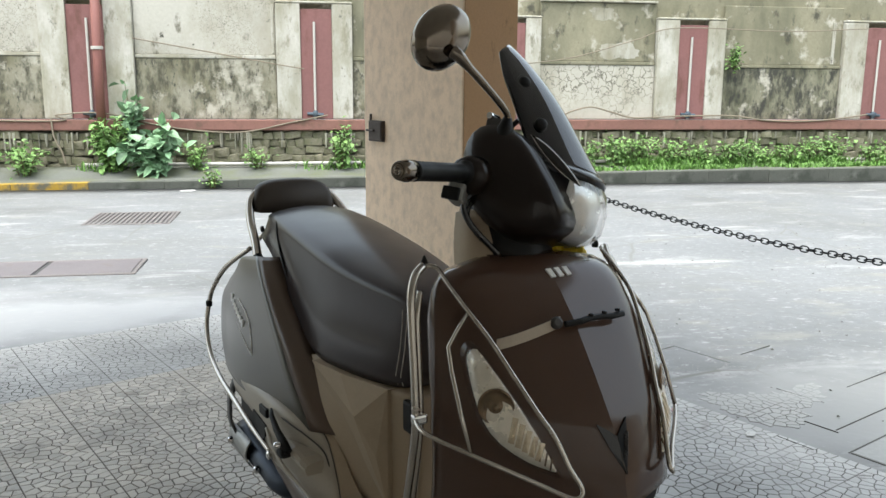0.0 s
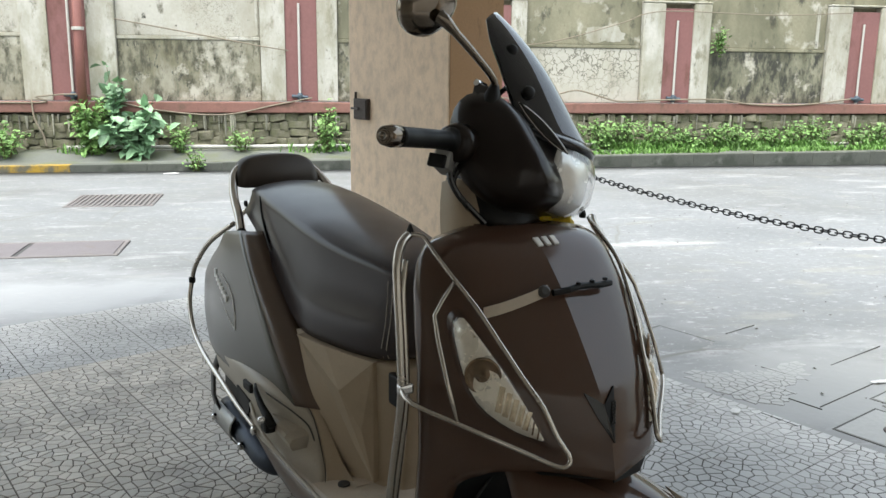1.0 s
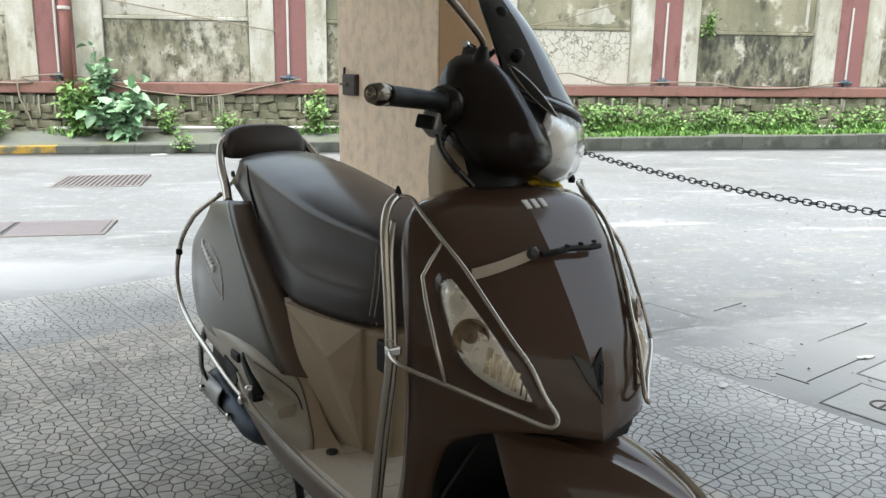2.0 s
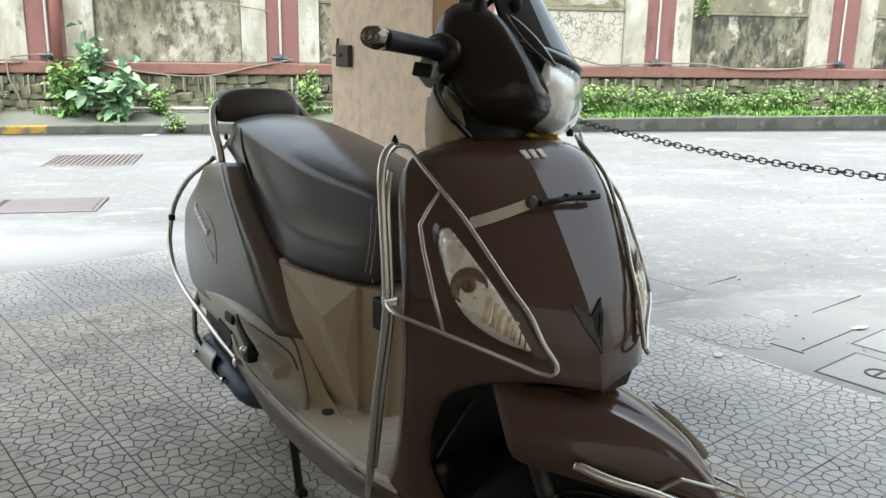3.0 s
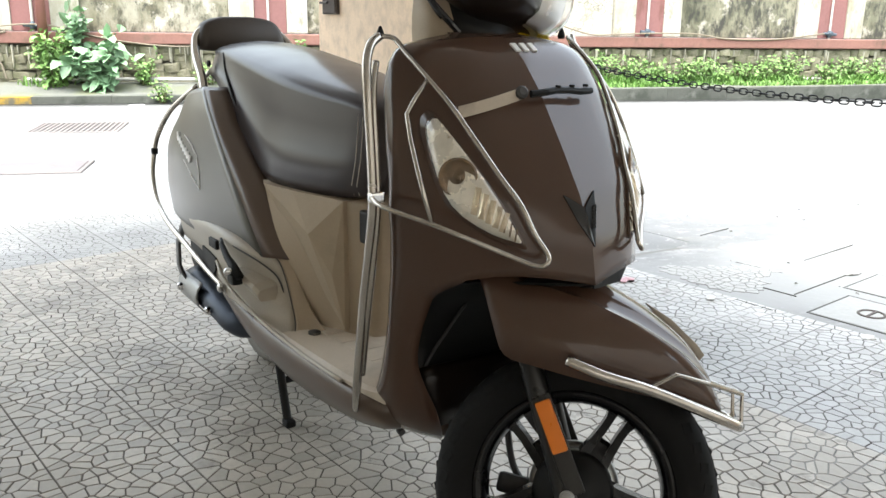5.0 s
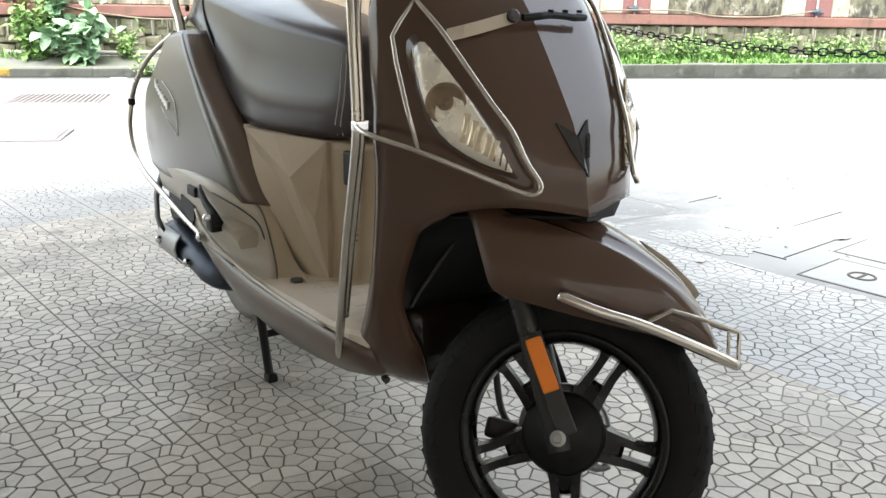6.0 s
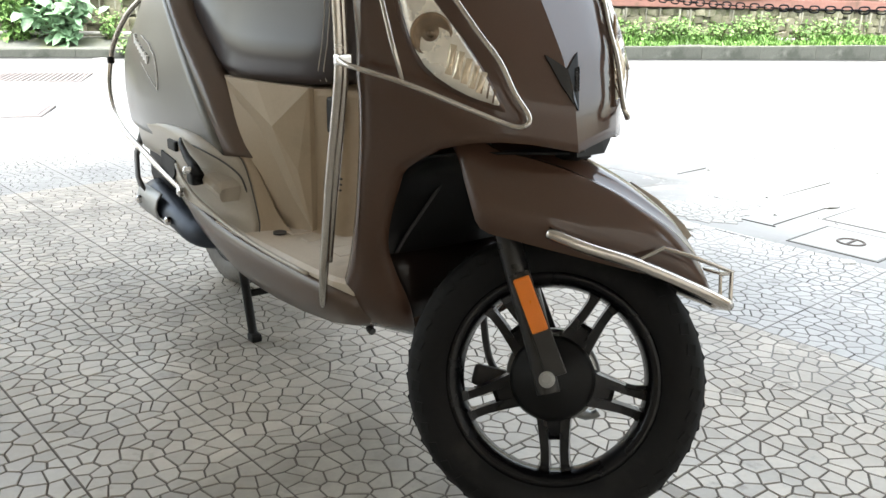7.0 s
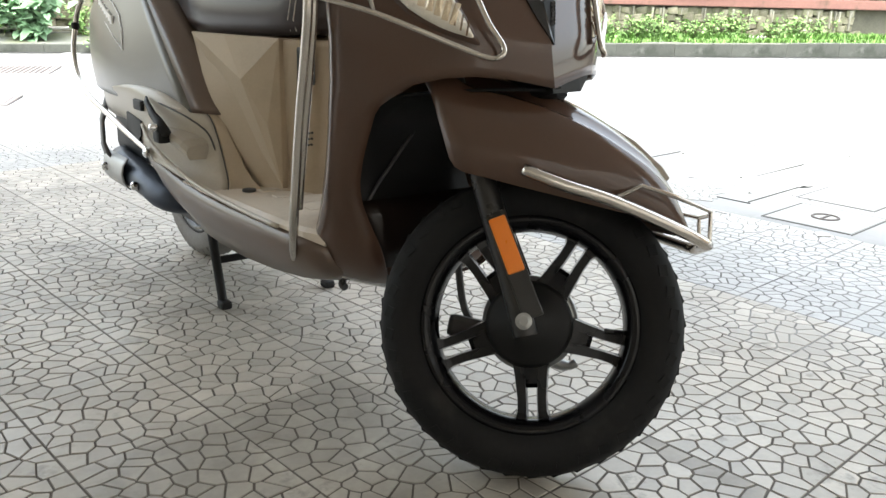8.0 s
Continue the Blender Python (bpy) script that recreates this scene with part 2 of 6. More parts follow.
M_GRATE = material("rusty_grate_iron", (0.151, 0.137, 0.133), 0.6, metal=0.3, vary=0.2, scale=10, bump=0.2)
M_PLATE = material("worn_steel_plate", (0.125, 0.112, 0.116), 0.60, metal=0.10, vary=0.15, scale=4, bump=0.2, spots=[((0.12, 0.10, 0.09), 5.0, 0.62, 0.05)])
M_BOXMETAL = material("dark_rusted_sheet", (0.075, 0.062, 0.055), 0.6, metal=0.4, vary=0.25, scale=20, bump=0.2)
M_SLABJOINT = material("dirt_filled_joint", (0.075, 0.074, 0.068), 0.9, vary=0.25, scale=10, bump=0.2)
M_PIT = material("drain_pit", (0.05, 0.05, 0.048), 0.9, bump=0.0)
M_CHAIN = material("black_chain_iron", (0.025, 0.025, 0.026), 0.5, metal=0.7, vary=0.2, scale=40, bump=0.1)
M_LITTER = material("white_paper_scrap", (0.518, 0.518, 0.504), 0.7, vary=0.06, bump=0.0)
M_LITTER_PINK = material("pink_wrapper", (0.40, 0.24, 0.26), 0.5, vary=0.1, bump=0.0)
M_LEAFLITTER = material("dead_leaf_bits", (0.075, 0.07, 0.058), 0.9, vary=0.3, bump=0.0)
M_LEAF = material("bright_leaf", (0.150, 0.265, 0.075), 0.55, vary=0.3, scale=1.5, fine=20, bump=0.0, piece=0.35)
M_LEAF_BIG = material("pale_broad_leaf", (0.19, 0.315, 0.175), 0.5, vary=0.2, scale=2, fine=20, bump=0.0, piece=0.4)
M_STEM = material("green_stem", (0.101, 0.094, 0.043), 0.8, bump=0.0)
M_GRASS = material("verge_weeds", (0.108, 0.216, 0.043), 0.6, vary=0.35, scale=0.8, fine=8, bump=0.0, piece=0.4)


# ---------------------------------------------------------------- mesh helpers
def mesh_of(name, bm, mat, smooth=False):
    me = bpy.data.meshes.new(name)
    bmesh.ops.recalc_face_normals(bm, faces=bm.faces[:])
    bm.to_mesh(me)
    bm.free()
    me.materials.append(mat)
    if smooth:
        me.polygons.foreach_set("use_smooth", [True] * len(me.polygons))
    return me


def thing(name, at, label, category="", group="", kind="", turn=0.0):
    """An empty at a thing's base, which parents its parts."""
    ob = new(name)
    ob.empty_display_size = 0.1
    ob.matrix_world = pose(*at, 0, 0, turn)
    return tagged(ob, label, category, group, kind)


def part(name, bm, mat, parent=None, label="", smooth=False, m=None):
    ob = new(name, mesh_of(name, bm, mat, smooth))
    if parent is not None:
        ob.parent = parent
    if m is not None:
        ob.matrix_basis = m
    return tagged(ob, label)


def structure(name, bm, mat, label, smooth=False, kind="structure", category=""):
    return tagged(new(name, mesh_of(name, bm, mat, smooth)), label, category, "", kind)


def add_box(bm, lo, hi, m=None, bevel=0.0, segments=2):
    r = bmesh.ops.create_cube(bm, size=1)
    vs = r["verts"]
    c, s = (Vector(lo) + Vector(hi)) / 2, Vector(hi) - Vector(lo)
    for v in vs:
        v.co = Vector((v.co.x * s.x, v.co.y * s.y, v.co.z * s.z)) + c
    if bevel:
        es = list({e for v in vs for e in v.link_edges})
        out = bmesh.ops.bevel(bm, geom=es, offset=bevel, segments=segments, affect="EDGES", profile=0.6)
        vs = [v for v in set(out["verts"]) | {v for v in vs if v.is_valid}]
    if m is not None:
        for v in vs:
            v.co = m @ v.co
    return vs


def box(lo, hi, bevel=0.0, m=None, segments=2):
    bm = bmesh.new()
    add_box(bm, lo, hi, m, bevel, segments)
    return bm


def smooth_line(points, steps=6, closed=False):
    """Catmull-Rom through the points."""
    p = [Vector(q) for q in points]
    n, out = len(p), []
    for i in range(n if closed else n - 1):
        a, b, c, d = (p[(i + k) % n] if closed else p[min(max(i + k, 0), n - 1)] for k in (-1, 0, 1, 2))
        for s in range(steps):
            t = s / steps
            out.append(0.5 * (2 * b + (c - a) * t + (2 * a - 5 * b + 4 * c - d) * t * t + (3 * b - a - 3 * c + d) * t ** 3))
    return out if closed else out + [p[-1]]


def add_tube(bm, points, r, sides=10, closed=False, caps=True):
    """A tube along the points; r is a number or one a point."""
    p = [Vector(q) for q in points]
    n = len(p)
    rs = r if isinstance(r, (list, tuple)) else [r] * n
    rings, side = [], None
    for i in range(n):
        a, b = p[(i - 1) % n] if closed or i else p[0], p[(i + 1) % n] if closed or i < n - 1 else p[-1]
        d = (b - a).normalized()
        if side is None:
            side = d.cross(Vector((0, 0, 1)) if abs(d.z) < 0.9 else Vector((1, 0, 0))).normalized()
        side = (side - d * side.dot(d)).normalized()
        up = d.cross(side)
        rings.append([bm.verts.new(p[i] + rs[i] * (math.cos(k * math.tau / sides) * side + math.sin(k * math.tau / sides) * up)) for k in range(sides)])
    for i in range(n if closed else n - 1):
        a, b = rings[i], rings[(i + 1) % n]
        for k in range(sides):
            bm.faces.new((a[k], a[(k + 1) % sides], b[(k + 1) % sides], b[k]))
    if caps and not closed:
        bm.faces.new(rings[0][::-1])
        bm.faces.new(rings[-1])


def tube(points, r, sides=10, closed=False):
    bm = bmesh.new()
    add_tube(bm, points, r, sides, closed)
    return bm


def add_loft(bm, rings, closed=True, cap=True):
    rows = [[bm.verts.new(v) for v in ring] for ring in rings]
    for a, b in zip(rows, rows[1:]):
        n = len(a)
        for k in range(n if closed else n - 1):
            bm.faces.new((a[k], a[(k + 1) % n], b[(k + 1) % n], b[k]))
    if cap and closed:
        bm.faces.new(rows[0][::-1])
        bm.faces.new(rows[-1])
    return rows


def loft(rings, closed=True, cap=True):
    bm = bmesh.new()
    add_loft(bm, rings, closed, cap)
    return bm


def add_lathe(bm, profile, sides=32, m=None):
    """Turns (radius, height) pairs about the local z axis."""
    rows = []
    for r, h in profile:
        rows.append([bm.verts.new((r * math.cos(k * math.tau / sides), r * math.sin(k * math.tau / sides), h)) for k in range(sides)])
    for a, b in zip(rows, rows[1:]):
        for k in range(sides):
            bm.faces.new((a[k], a[(k + 1) % sides], b[(k + 1) % sides], b[k]))
    if m is not None:
        for row in rows:
            for v in row:
                v.co = m @ v.co
    return rows


def lathe(profile, sides=32, m=None, ends=True):
    bm = bmesh.new()
    rows = add_lathe(bm, profile, sides, m)
    if ends:
        bm.faces.new(rows[0][::-1])
        bm.faces.new(rows[-1])
    return bm


# ---------------------------------------------------------------- plan of the building
TURN = 28.0                                   # the building stands askew to the compound wall
U = Vector((math.cos(radians(TURN)), math.sin(radians(TURN)), 0))
V = Vector((-U.y, U.x, 0))
SOFFIT = 2.7                                  # clear height of the parking
CORNER = Vector((0.326, 4.49, 0.0))           # outer corner of the covered parking
TILE = 0.248
TILE_AT = Vector((0.747, 1.297, 0.0))         # a joint crossing
B = Matrix.Translation(CORNER) @ Matrix.Rotation(radians(TURN), 4, "Z")   # building frame: x along U, y along V


def ground_z(y):
    """The yard falls gently from the building to the kerb."""
    return -0.003 - 0.0117 * min(max(y - 3.0, 0.0), 8.05)


KERB_Y, WALL_Y = 11.05, 12.07


def kerb_top(x):
    """The kerb rises gently along the yard."""
    return 0.020 + 0.0095 * min(max(x, -6.0), 9.0)


def verge_z(x, y):
    """The narrow pavement climbs from the kerb to the wall's foot."""
    k, f = kerb_top(x) - 0.006, min(max((y - KERB_Y - 0.35) / 0.5, 0.0), 1.0)
    return k + (max(k, 0.090) - k) * f * f * (3 - 2 * f)


# the yard: one sheet
bm = bmesh.new()
xs = [-60, -30, -15] + [-10 + 0.5 * i for i in range(49)] + [20, 30, 60]
ys = [-60, -20, -6, -3, 0, 2.5] + [2.5 + 0.57 * i for i in range(1, 16)] + [11.05, 14, 30, 80]
grid = [[bm.verts.new((x, y, ground_z(y) + (0.006 * noise.noise((x * 0.7, y * 0.7, 0)) if 3 < y < 11 else 0))) for x in xs] for y in ys]
for a, b in zip(grid, grid[1:]):
    for k in range(len(xs) - 1):
        bm.faces.new((a[k], a[k + 1], b[k + 1], b[k]))
ground = structure("ground", bm, M_CONCRETE, "damp grey concrete yard with stains and patches", smooth=True)

# covered parking: soffit, columns, and unseen walls added to shape the light
structure("ceiling", box((-5.8, -7.0, SOFFIT), (0.36, 0.45, SOFFIT + 0.2), 0.01, B), M_CEIL, "plain pale soffit over the covered parking")
# added out of view, high enough to keep sky out of the paint's reflections
structure("wall_back", box((-9.0, -8.8, -0.02), (6.0, -8.6, 3.6), 0, B), M_INNER, "unseen plain wall behind the camera, added to block sky light")
structure("wall_side", box((-5.8, -7.0, -0.01), (-5.6, 0.45, SOFFIT), 0, B), M_INNER, "unseen plain side wall, added to close off light from the left")


def column(a0, b0, a1, b1, label):
    bm = box((a0, b0, 0), (a1, b1, SOFFIT), 0.008, B, 2)
    c = structure("column", bm, M_COLUMN, label)
    # a thin plate makes this one face darker and browner
    part("face_plate", box((a0 + 0.004, b0 - 0.003, 0.0), (a1 - 0.004, b0 + 0.002, SOFFIT), 0, B), M_OCHRE, c, "darker ochre-brown face")
    return c


column(-0.215, -1.101, 0.060, -0.372, "peach textured plaster column at the parking's edge")
column(-0.215, -4.84, 0.074, -4.10, "peach textured plaster column holding the chain")

# ---------------------------------------------------------------- compound wall across the yard
PILLARS = [(-3.03, -2.57, 0.35, 0.36, 2.26), (-0.04, 0.38, 0.33, 0.28, 2.26), (2.62, 3.08, 0.34, 0.23, 2.13),
           (5.36, 5.80, 0.33, 0.28, 2.14), (8.33, 8.80, 0.36, 0.30, 2.15)]      # red panel from, to, left and right pilaster, top
BAYS = [(-9.0, -3.38, "upper", "mossy", 1.56), (-2.21, -0.37, "upper", "mossy", 1.55), (0.66, 2.28, "grey", "mossy", 1.54),
        (3.31, 5.03, "grey", "crack", 1.52), (6.08, 7.97, "grey", "black", 1.50), (9.10, 16.0, "grey", "black", 1.50)]      # from, to, paints, ledge
PAINT = {"upper": M_UPPER, "mossy": M_MOSSY, "grey": M_GREYMOSS, "crack": M_CREAM_CRACK, "black": M_BLACKMOSS}
wall = structure("wall_north", box((-9, WALL_Y + 0.12, 0.72), (16, WALL_Y + 0.4, 3.4)), M_GREYMOSS, "old compound wall with stained plaster panels between pillars")
def ragged(cx, cz, w, h, seed, y0, y1, n=44):
    """An uneven flake lying on the wall."""
    ring = []
    for k in range(n):
        a = k * math.tau / n
        c, q = math.cos(a), math.sin(a)
        r = (c ** 4 + q ** 4) ** -0.25 * (1 + 0.34 * noise.noise((c * 1.4, q * 1.4, seed)) + 0.20 * noise.noise((c * 5, q * 5, seed + 9)))
        ring.append((cx + w * r * c, cz + h * r * q))
    return loft([[(x, y0, z) for x, z in ring], [(x, y1, z) for x, z in ring]])


for x0, x1, up, low, lz in BAYS:
    part("upper_panel", box((x0 + 0.003, WALL_Y + 0.05, lz + 0.026), (x1 - 0.003, WALL_Y + 0.118, 3.35 if up == "upper" else 2.36), 0.01), PAINT[up], wall)
    part("lower_panel", box((x0 + 0.003, WALL_Y + 0.03, 0.725), (x1 - 0.003, WALL_Y + 0.117, lz - 0.026), 0.01), PAINT[low], wall)
    part("ledge", box((x0 + 0.003, WALL_Y + 0.018, lz - 0.024), (x1 - 0.003, WALL_Y + 0.116, lz + 0.024), 0.010), M_CREAM if up == "upper" else M_GREYMOSS, wall)
for x0, x1, wl, wr, top in PILLARS:
    part("pilaster", box((x0 - wl + 0.002, WALL_Y - 0.03, 0.725), (x0 - 0.002, WALL_Y + 0.115, top), 0.018), M_CREAM, wall)
    part("pilaster", box((x1 + 0.002, WALL_Y - 0.03, 0.725), (x1 + wr - 0.002, WALL_Y + 0.115, top), 0.018), M_CREAM, wall)
    part("red_panel", box((x0 - 0.001, WALL_Y - 0.01, 0.725), (x1 + 0.001, WALL_Y + 0.114, top - 0.07), 0.008), M_REDPAINT, wall)
    part("cap", box((x0 - wl, WALL_Y - 0.035, top + 0.002), (x1 + wr, WALL_Y + 0.112, top + 0.03), 0.012), M_CREAM, wall)
    part("edge_bead", box((x0 - 0.022, WALL_Y - 0.036, 0.73), (x0 - 0.004, WALL_Y - 0.031, top - 0.01), 0.002), M_CREAM, wall)
part("edge_bead", box((-0.43, WALL_Y + 0.036, 1.60), (-0.395, WALL_Y + 0.049, 2.25), 0.003), M_CREAM, wall)
part("edge_bead", box((7.80, WALL_Y + 0.036, 1.54), (7.85, WALL_Y + 0.049, 2.15), 0.003), M_CREAM, wall)
part("coping", box((3.31, WALL_Y + 0.01, 2.365), (5.03, WALL_Y + 0.116, 2.395), 0.008), M_CREAM, wall, "whitewashed coping strip")
# pale flakes where the dirty paint came off
for x, z, w, h, seed in ((4.46, 1.69, 0.27, 0.115, 4), (4.22, 2.21, 0.16, 0.09, 7)):
    part("bare_patch", ragged(x, z, w, h, seed, WALL_Y + 0.048, WALL_Y + 0.052), M_CREAM, wall, "pale patch of bare plaster")
part("red_band", box((-9, WALL_Y - 0.09, 0.575), (16, WALL_Y + 0.11, 0.718), 0.015), M_REDBAND, wall, "faded red painted ledge band")
part("base_core", box((-9, WALL_Y + 0.04, -0.2), (16, WALL_Y + 0.35, 0.572)), M_RUBBLE_JOINT, wall, "dark mortar of the rubble base")

# water taps and pipes in the red panels
for i, (x0, x1, wl, wr, top) in enumerate(PILLARS):
    xm = (x0 + x1) / 2 + (-0.03 if i else 0.02)
    tp = thing("standpipe", (xm, WALL_Y - 0.03, 0.0), "thin white standpipe with a grey valve on the red panel", "pipe", "standpipes")
    part("riser", tube([(0, 0, 0.72), (0, 0, 1.2), (0.004, 0, 2.02 if top > 2.2 else 1.90)], 0.017, 10), M_PVC, tp)
    v = part("valve", lathe([(0.012, -0.05), (0.034, -0.045), (0.04, -0.01), (0.04, 0.02), (0.026, 0.05), (0.014, 0.055)], 14, pose(0, 0, 0.79)), M_VALVE, tp, "grey-blue valve body")
    part("valve_arm", tube([(-0.11, -0.01, 0.80), (0, -0.012, 0.79), (0.11, -0.01, 0.785)], 0.022, 8), M_VALVE, tp)
    part("valve_wheel", lathe([(0.018, 0), (0.034, 0.004), (0.034, 0.014), (0.015, 0.02)], 12, pose(0, -0.045, 0.80, 90)), M_VALVE, tp)
dp = thing("drain_pipe", (-2.635, WALL_Y - 0.16, verge_z(-2.635, WALL_Y - 0.16)), "thick red-painted rainwater drain pipe with a bare lower end", "pipe")
part("upper_pipe", tube([(-0.006, 0, 0.50), (0.0, 0, 1.4), (0.026, 0, 3.1)], 0.059, 16), M_PIPE_RED, dp, smooth=True)
part("lower_pipe", tube([(0.022, 0, -0.002), (0.0, 0, 0.51)], 0.042, 16), M_CREAM, dp, "bare weathered pipe end", smooth=True)
for z in (0.52, 1.55):
    part("pipe_clamp", lathe([(0.066, -0.02), (0.076, -0.018), (0.076, 0.018), (0.066, 0.02)], 16, pose(0, 0, z)), M_PVC if z > 1 else M_PIPE_RED, dp)
sp = thing("ground_pipe", (0, WALL_Y - 0.22, 0.082), "long white plastic pipe lying along the wall's foot", "pipe")
part("pipe", tube([(x, 0.03 * noise.noise((x * 0.3, 0, 0)), 0.055 + 0.012 * noise.noise((x * 0.5, 7, 0))) for x in [-2.9 + 0.5 * i for i in range(30)]], 0.024, 8), M_PVC, sp, smooth=True)
for x in (-2.4, 0.3, 3.6, 6.4, 9.2):
    part("pipe_block", box((x - 0.06, -0.05, 0), (x + 0.06, 0.06, 0.04), 0.006), M_KERB, sp)


def cable(name, pts, r, label):
    c = thing(name, (0, 0, 0), label, "cable")
    part("strand", tube(smooth_line(pts, 8), r, 6), M_CABLE, c, smooth=True)


CY = WALL_Y - 0.10
cable("wall_cable", [(-9, CY, 0.85), (-3.6, CY, 0.70), (-3.2, CY, 0.78), (-2.6, CY, 0.80), (-1.8, CY, 0.62), (-0.9, CY - 0.02, 0.55), (-0.2, CY, 0.68), (0.3, CY, 0.78)], 0.011, "old brown cable sagging along the red band")
cable("wall_cable", [(2.9, CY, 0.80), (3.5, CY, 0.74), (3.75, CY - 0.02, 0.84), (4.05, CY, 0.90), (4.35, CY - 0.02, 0.83), (4.7, CY, 0.75), (5.3, CY, 0.77), (6.2, CY, 0.78), (6.8, CY, 0.71), (7.6, CY, 0.71), (8.4, CY, 0.80)], 0.012, "old brown cable hanging in a loop along the wall")
cable("wall_cable", [(-2.25, CY + 0.08, 1.78), (-1.2, CY + 0.08, 1.60), (-0.4, CY, 1.46), (0.0, CY, 1.40)], 0.009, "thin pale cable drooping across the plaster")
cable("wall_cable", [(3.1, CY, 1.50), (3.8, CY + 0.06, 1.60), (4.7, CY + 0.06, 1.85), (5.3, CY, 2.02), (7.0, CY, 2.00), (8.3, CY, 2.06)], 0.008, "thin pale cable strung between the pillars")
cable("loose_cable", [(-3.28, CY, 0.74), (-3.25, CY - 0.04, 0.5), (-3.16, CY - 0.06, 0.3), (-3.12, CY - 0.08, 0.14)], 0.012, "loose brown cable hanging off the red band to the ground")

# verge and kerb
rings = []
for i in range(81):
    x = -20 + 0.5 * i
    strip = [KERB_Y + 0.13 + 0.0485 * k for k in range(20)]
    rings.append([(x, strip[0], -0.2)] + [(x, y, verge_z(x, y) + 0.008 * noise.noise((x * 1.3, y * 3, 2))) for y in strip] + [(x, WALL_Y + 0.0515, -0.2)])
structure("pavement", loft(rings), M_VERGE, "dusty narrow pavement between kerb and wall", smooth=True)
kerb = structure("kerb", box((-20, KERB_Y + 0.02, -0.3), (20, KERB_Y + 0.128, -0.065)), M_KERB, "dark weathered concrete kerb, partly painted yellow")


def kerb_stone(length, mat):
    return mesh_of("kerb_stone", box((0.0008, 0, -0.30), (length - 0.0008, 0.126, 0.0), 0.009), mat)


KS, KSY = kerb_stone(0.9, M_KERB), kerb_stone(0.9, M_KERB_YELLOW)
for i in range(24):
    x = -8.05 + 0.9 * i
    o = new("kerb_stone", KSY if -5.5 < x < -2.9 else KS)
    o.parent = kerb
    o.matrix_basis = pose(x, KERB_Y + 0.006 * noise.noise((x, 0, 3)), kerb_top(x) + 0.010 * noise.noise((x * 2, 5, 0)) - 0.004, 0, -0.54, 0.5 * noise.noise((x, 9, 0)))

# iron covers and manholes in the yard
YARD_TILT = math.degrees(math.atan(0.011))


def grate(x0, y0, x1, y1, label, bars):
    g = thing("drain_grate", ((x0 + x1) / 2, (y0 + y1) / 2, ground_z((y0 + y1) / 2)), label, "drain cover", turn=1.0)
    w, d = (x1 - x0) / 2, (y1 - y0) / 2
    part("pit", box((-w, -d, -0.03), (w, d, 0.003), 0), M_PIT, g)
    bm = bmesh.new()
    for lo, hi in (((-w, -d, 0.0), (w, -d + 0.03, 0.012)), ((-w, d - 0.03, 0.0), (w, d, 0.012)), ((-w, -d + 0.031, 0.0), (-w + 0.03, d - 0.031, 0.012)), ((w - 0.03, -d + 0.031, 0.0), (w, d - 0.031, 0.012))):
        add_box(bm, lo, hi, None, 0.003, 1)
    part("grate_frame", bm, M_GRATE, g)
    if bars:
        step = (2 * w - 0.06) / bars
        me = mesh_of("bar", box((-step * 0.3, -d + 0.032, 0.0), (step * 0.3, d - 0.032, 0.011), 0.002, None, 1), M_GRATE)
        for i in range(bars):
            o = new("bar", me)
            o.parent = g
            o.matrix_basis = pose(-w + 0.03 + step * (i + 0.5), 0, 0)
    else:
        for k in range(2):
            part("plate", box((-w + 0.032 + k * (w - 0.03), -d + 0.032, 0.0), (-0.034 + k * (w - 0.0), d - 0.032, 0.011), 0.002, None, 1), M_PLATE, g)
    return g


grate(-2.00, 8.05, -1.23, 8.80, "rusty iron drain grate with parallel bars set in the yard", 16)
grate(-2.35, 5.80, -1.10, 6.30, "worn steel cover plate set flush in the yard", 0)


def manhole(p, size, label, ring, mat):
    g = thing("manhole", (p[0], p[1], ground_z(p[1]) - 0.001), label, "manhole cover", turn=TURN)
    h = size / 2
    bm = bmesh.new()
    for lo, hi in (((-h, -h, 0), (h, -h + 0.005, 0.003)), ((-h, h - 0.005, 0), (h, h, 0.003)), ((-h, -h + 0.008, 0), (-h + 0.007, h - 0.008, 0.003)), ((h - 0.007, -h + 0.008, 0), (h, h - 0.008, 0.003))):
        add_box(bm, lo, hi)
    part("gap", bm, M_SLABJOINT, g)
    part("cover", box((-h + 0.009, -h + 0.009, -0.01), (h - 0.009, h - 0.009, 0.004), 0.002, None, 1), mat, g)
    if ring:
        part("lift_ring", lathe([(0.036, 0.003), (0.046, 0.003), (0.046, 0.006), (0.043, 0.008), (0.039, 0.008), (0.036, 0.006), (0.036, 0.003)], 24, ends=False), M_BOXMETAL, g, "dark iron lifting ring", smooth=True)
        part("ring_pin", box((-0.035, -0.004, 0.0035), (0.035, 0.004, 0.008), 0.001), M_BOXMETAL, g)


manhole((2.03, 2.49), 0.30, "square concrete inspection cover with an iron lifting ring", True, M_SUNK)
manhole((2.32, 2.72), 0.28, "square concrete inspection cover beside another one", False, M_SUNK)
manhole((1.68, 3.55), 0.34, "square concrete inspection cover in the damp yard", False, M_CONCRETE)

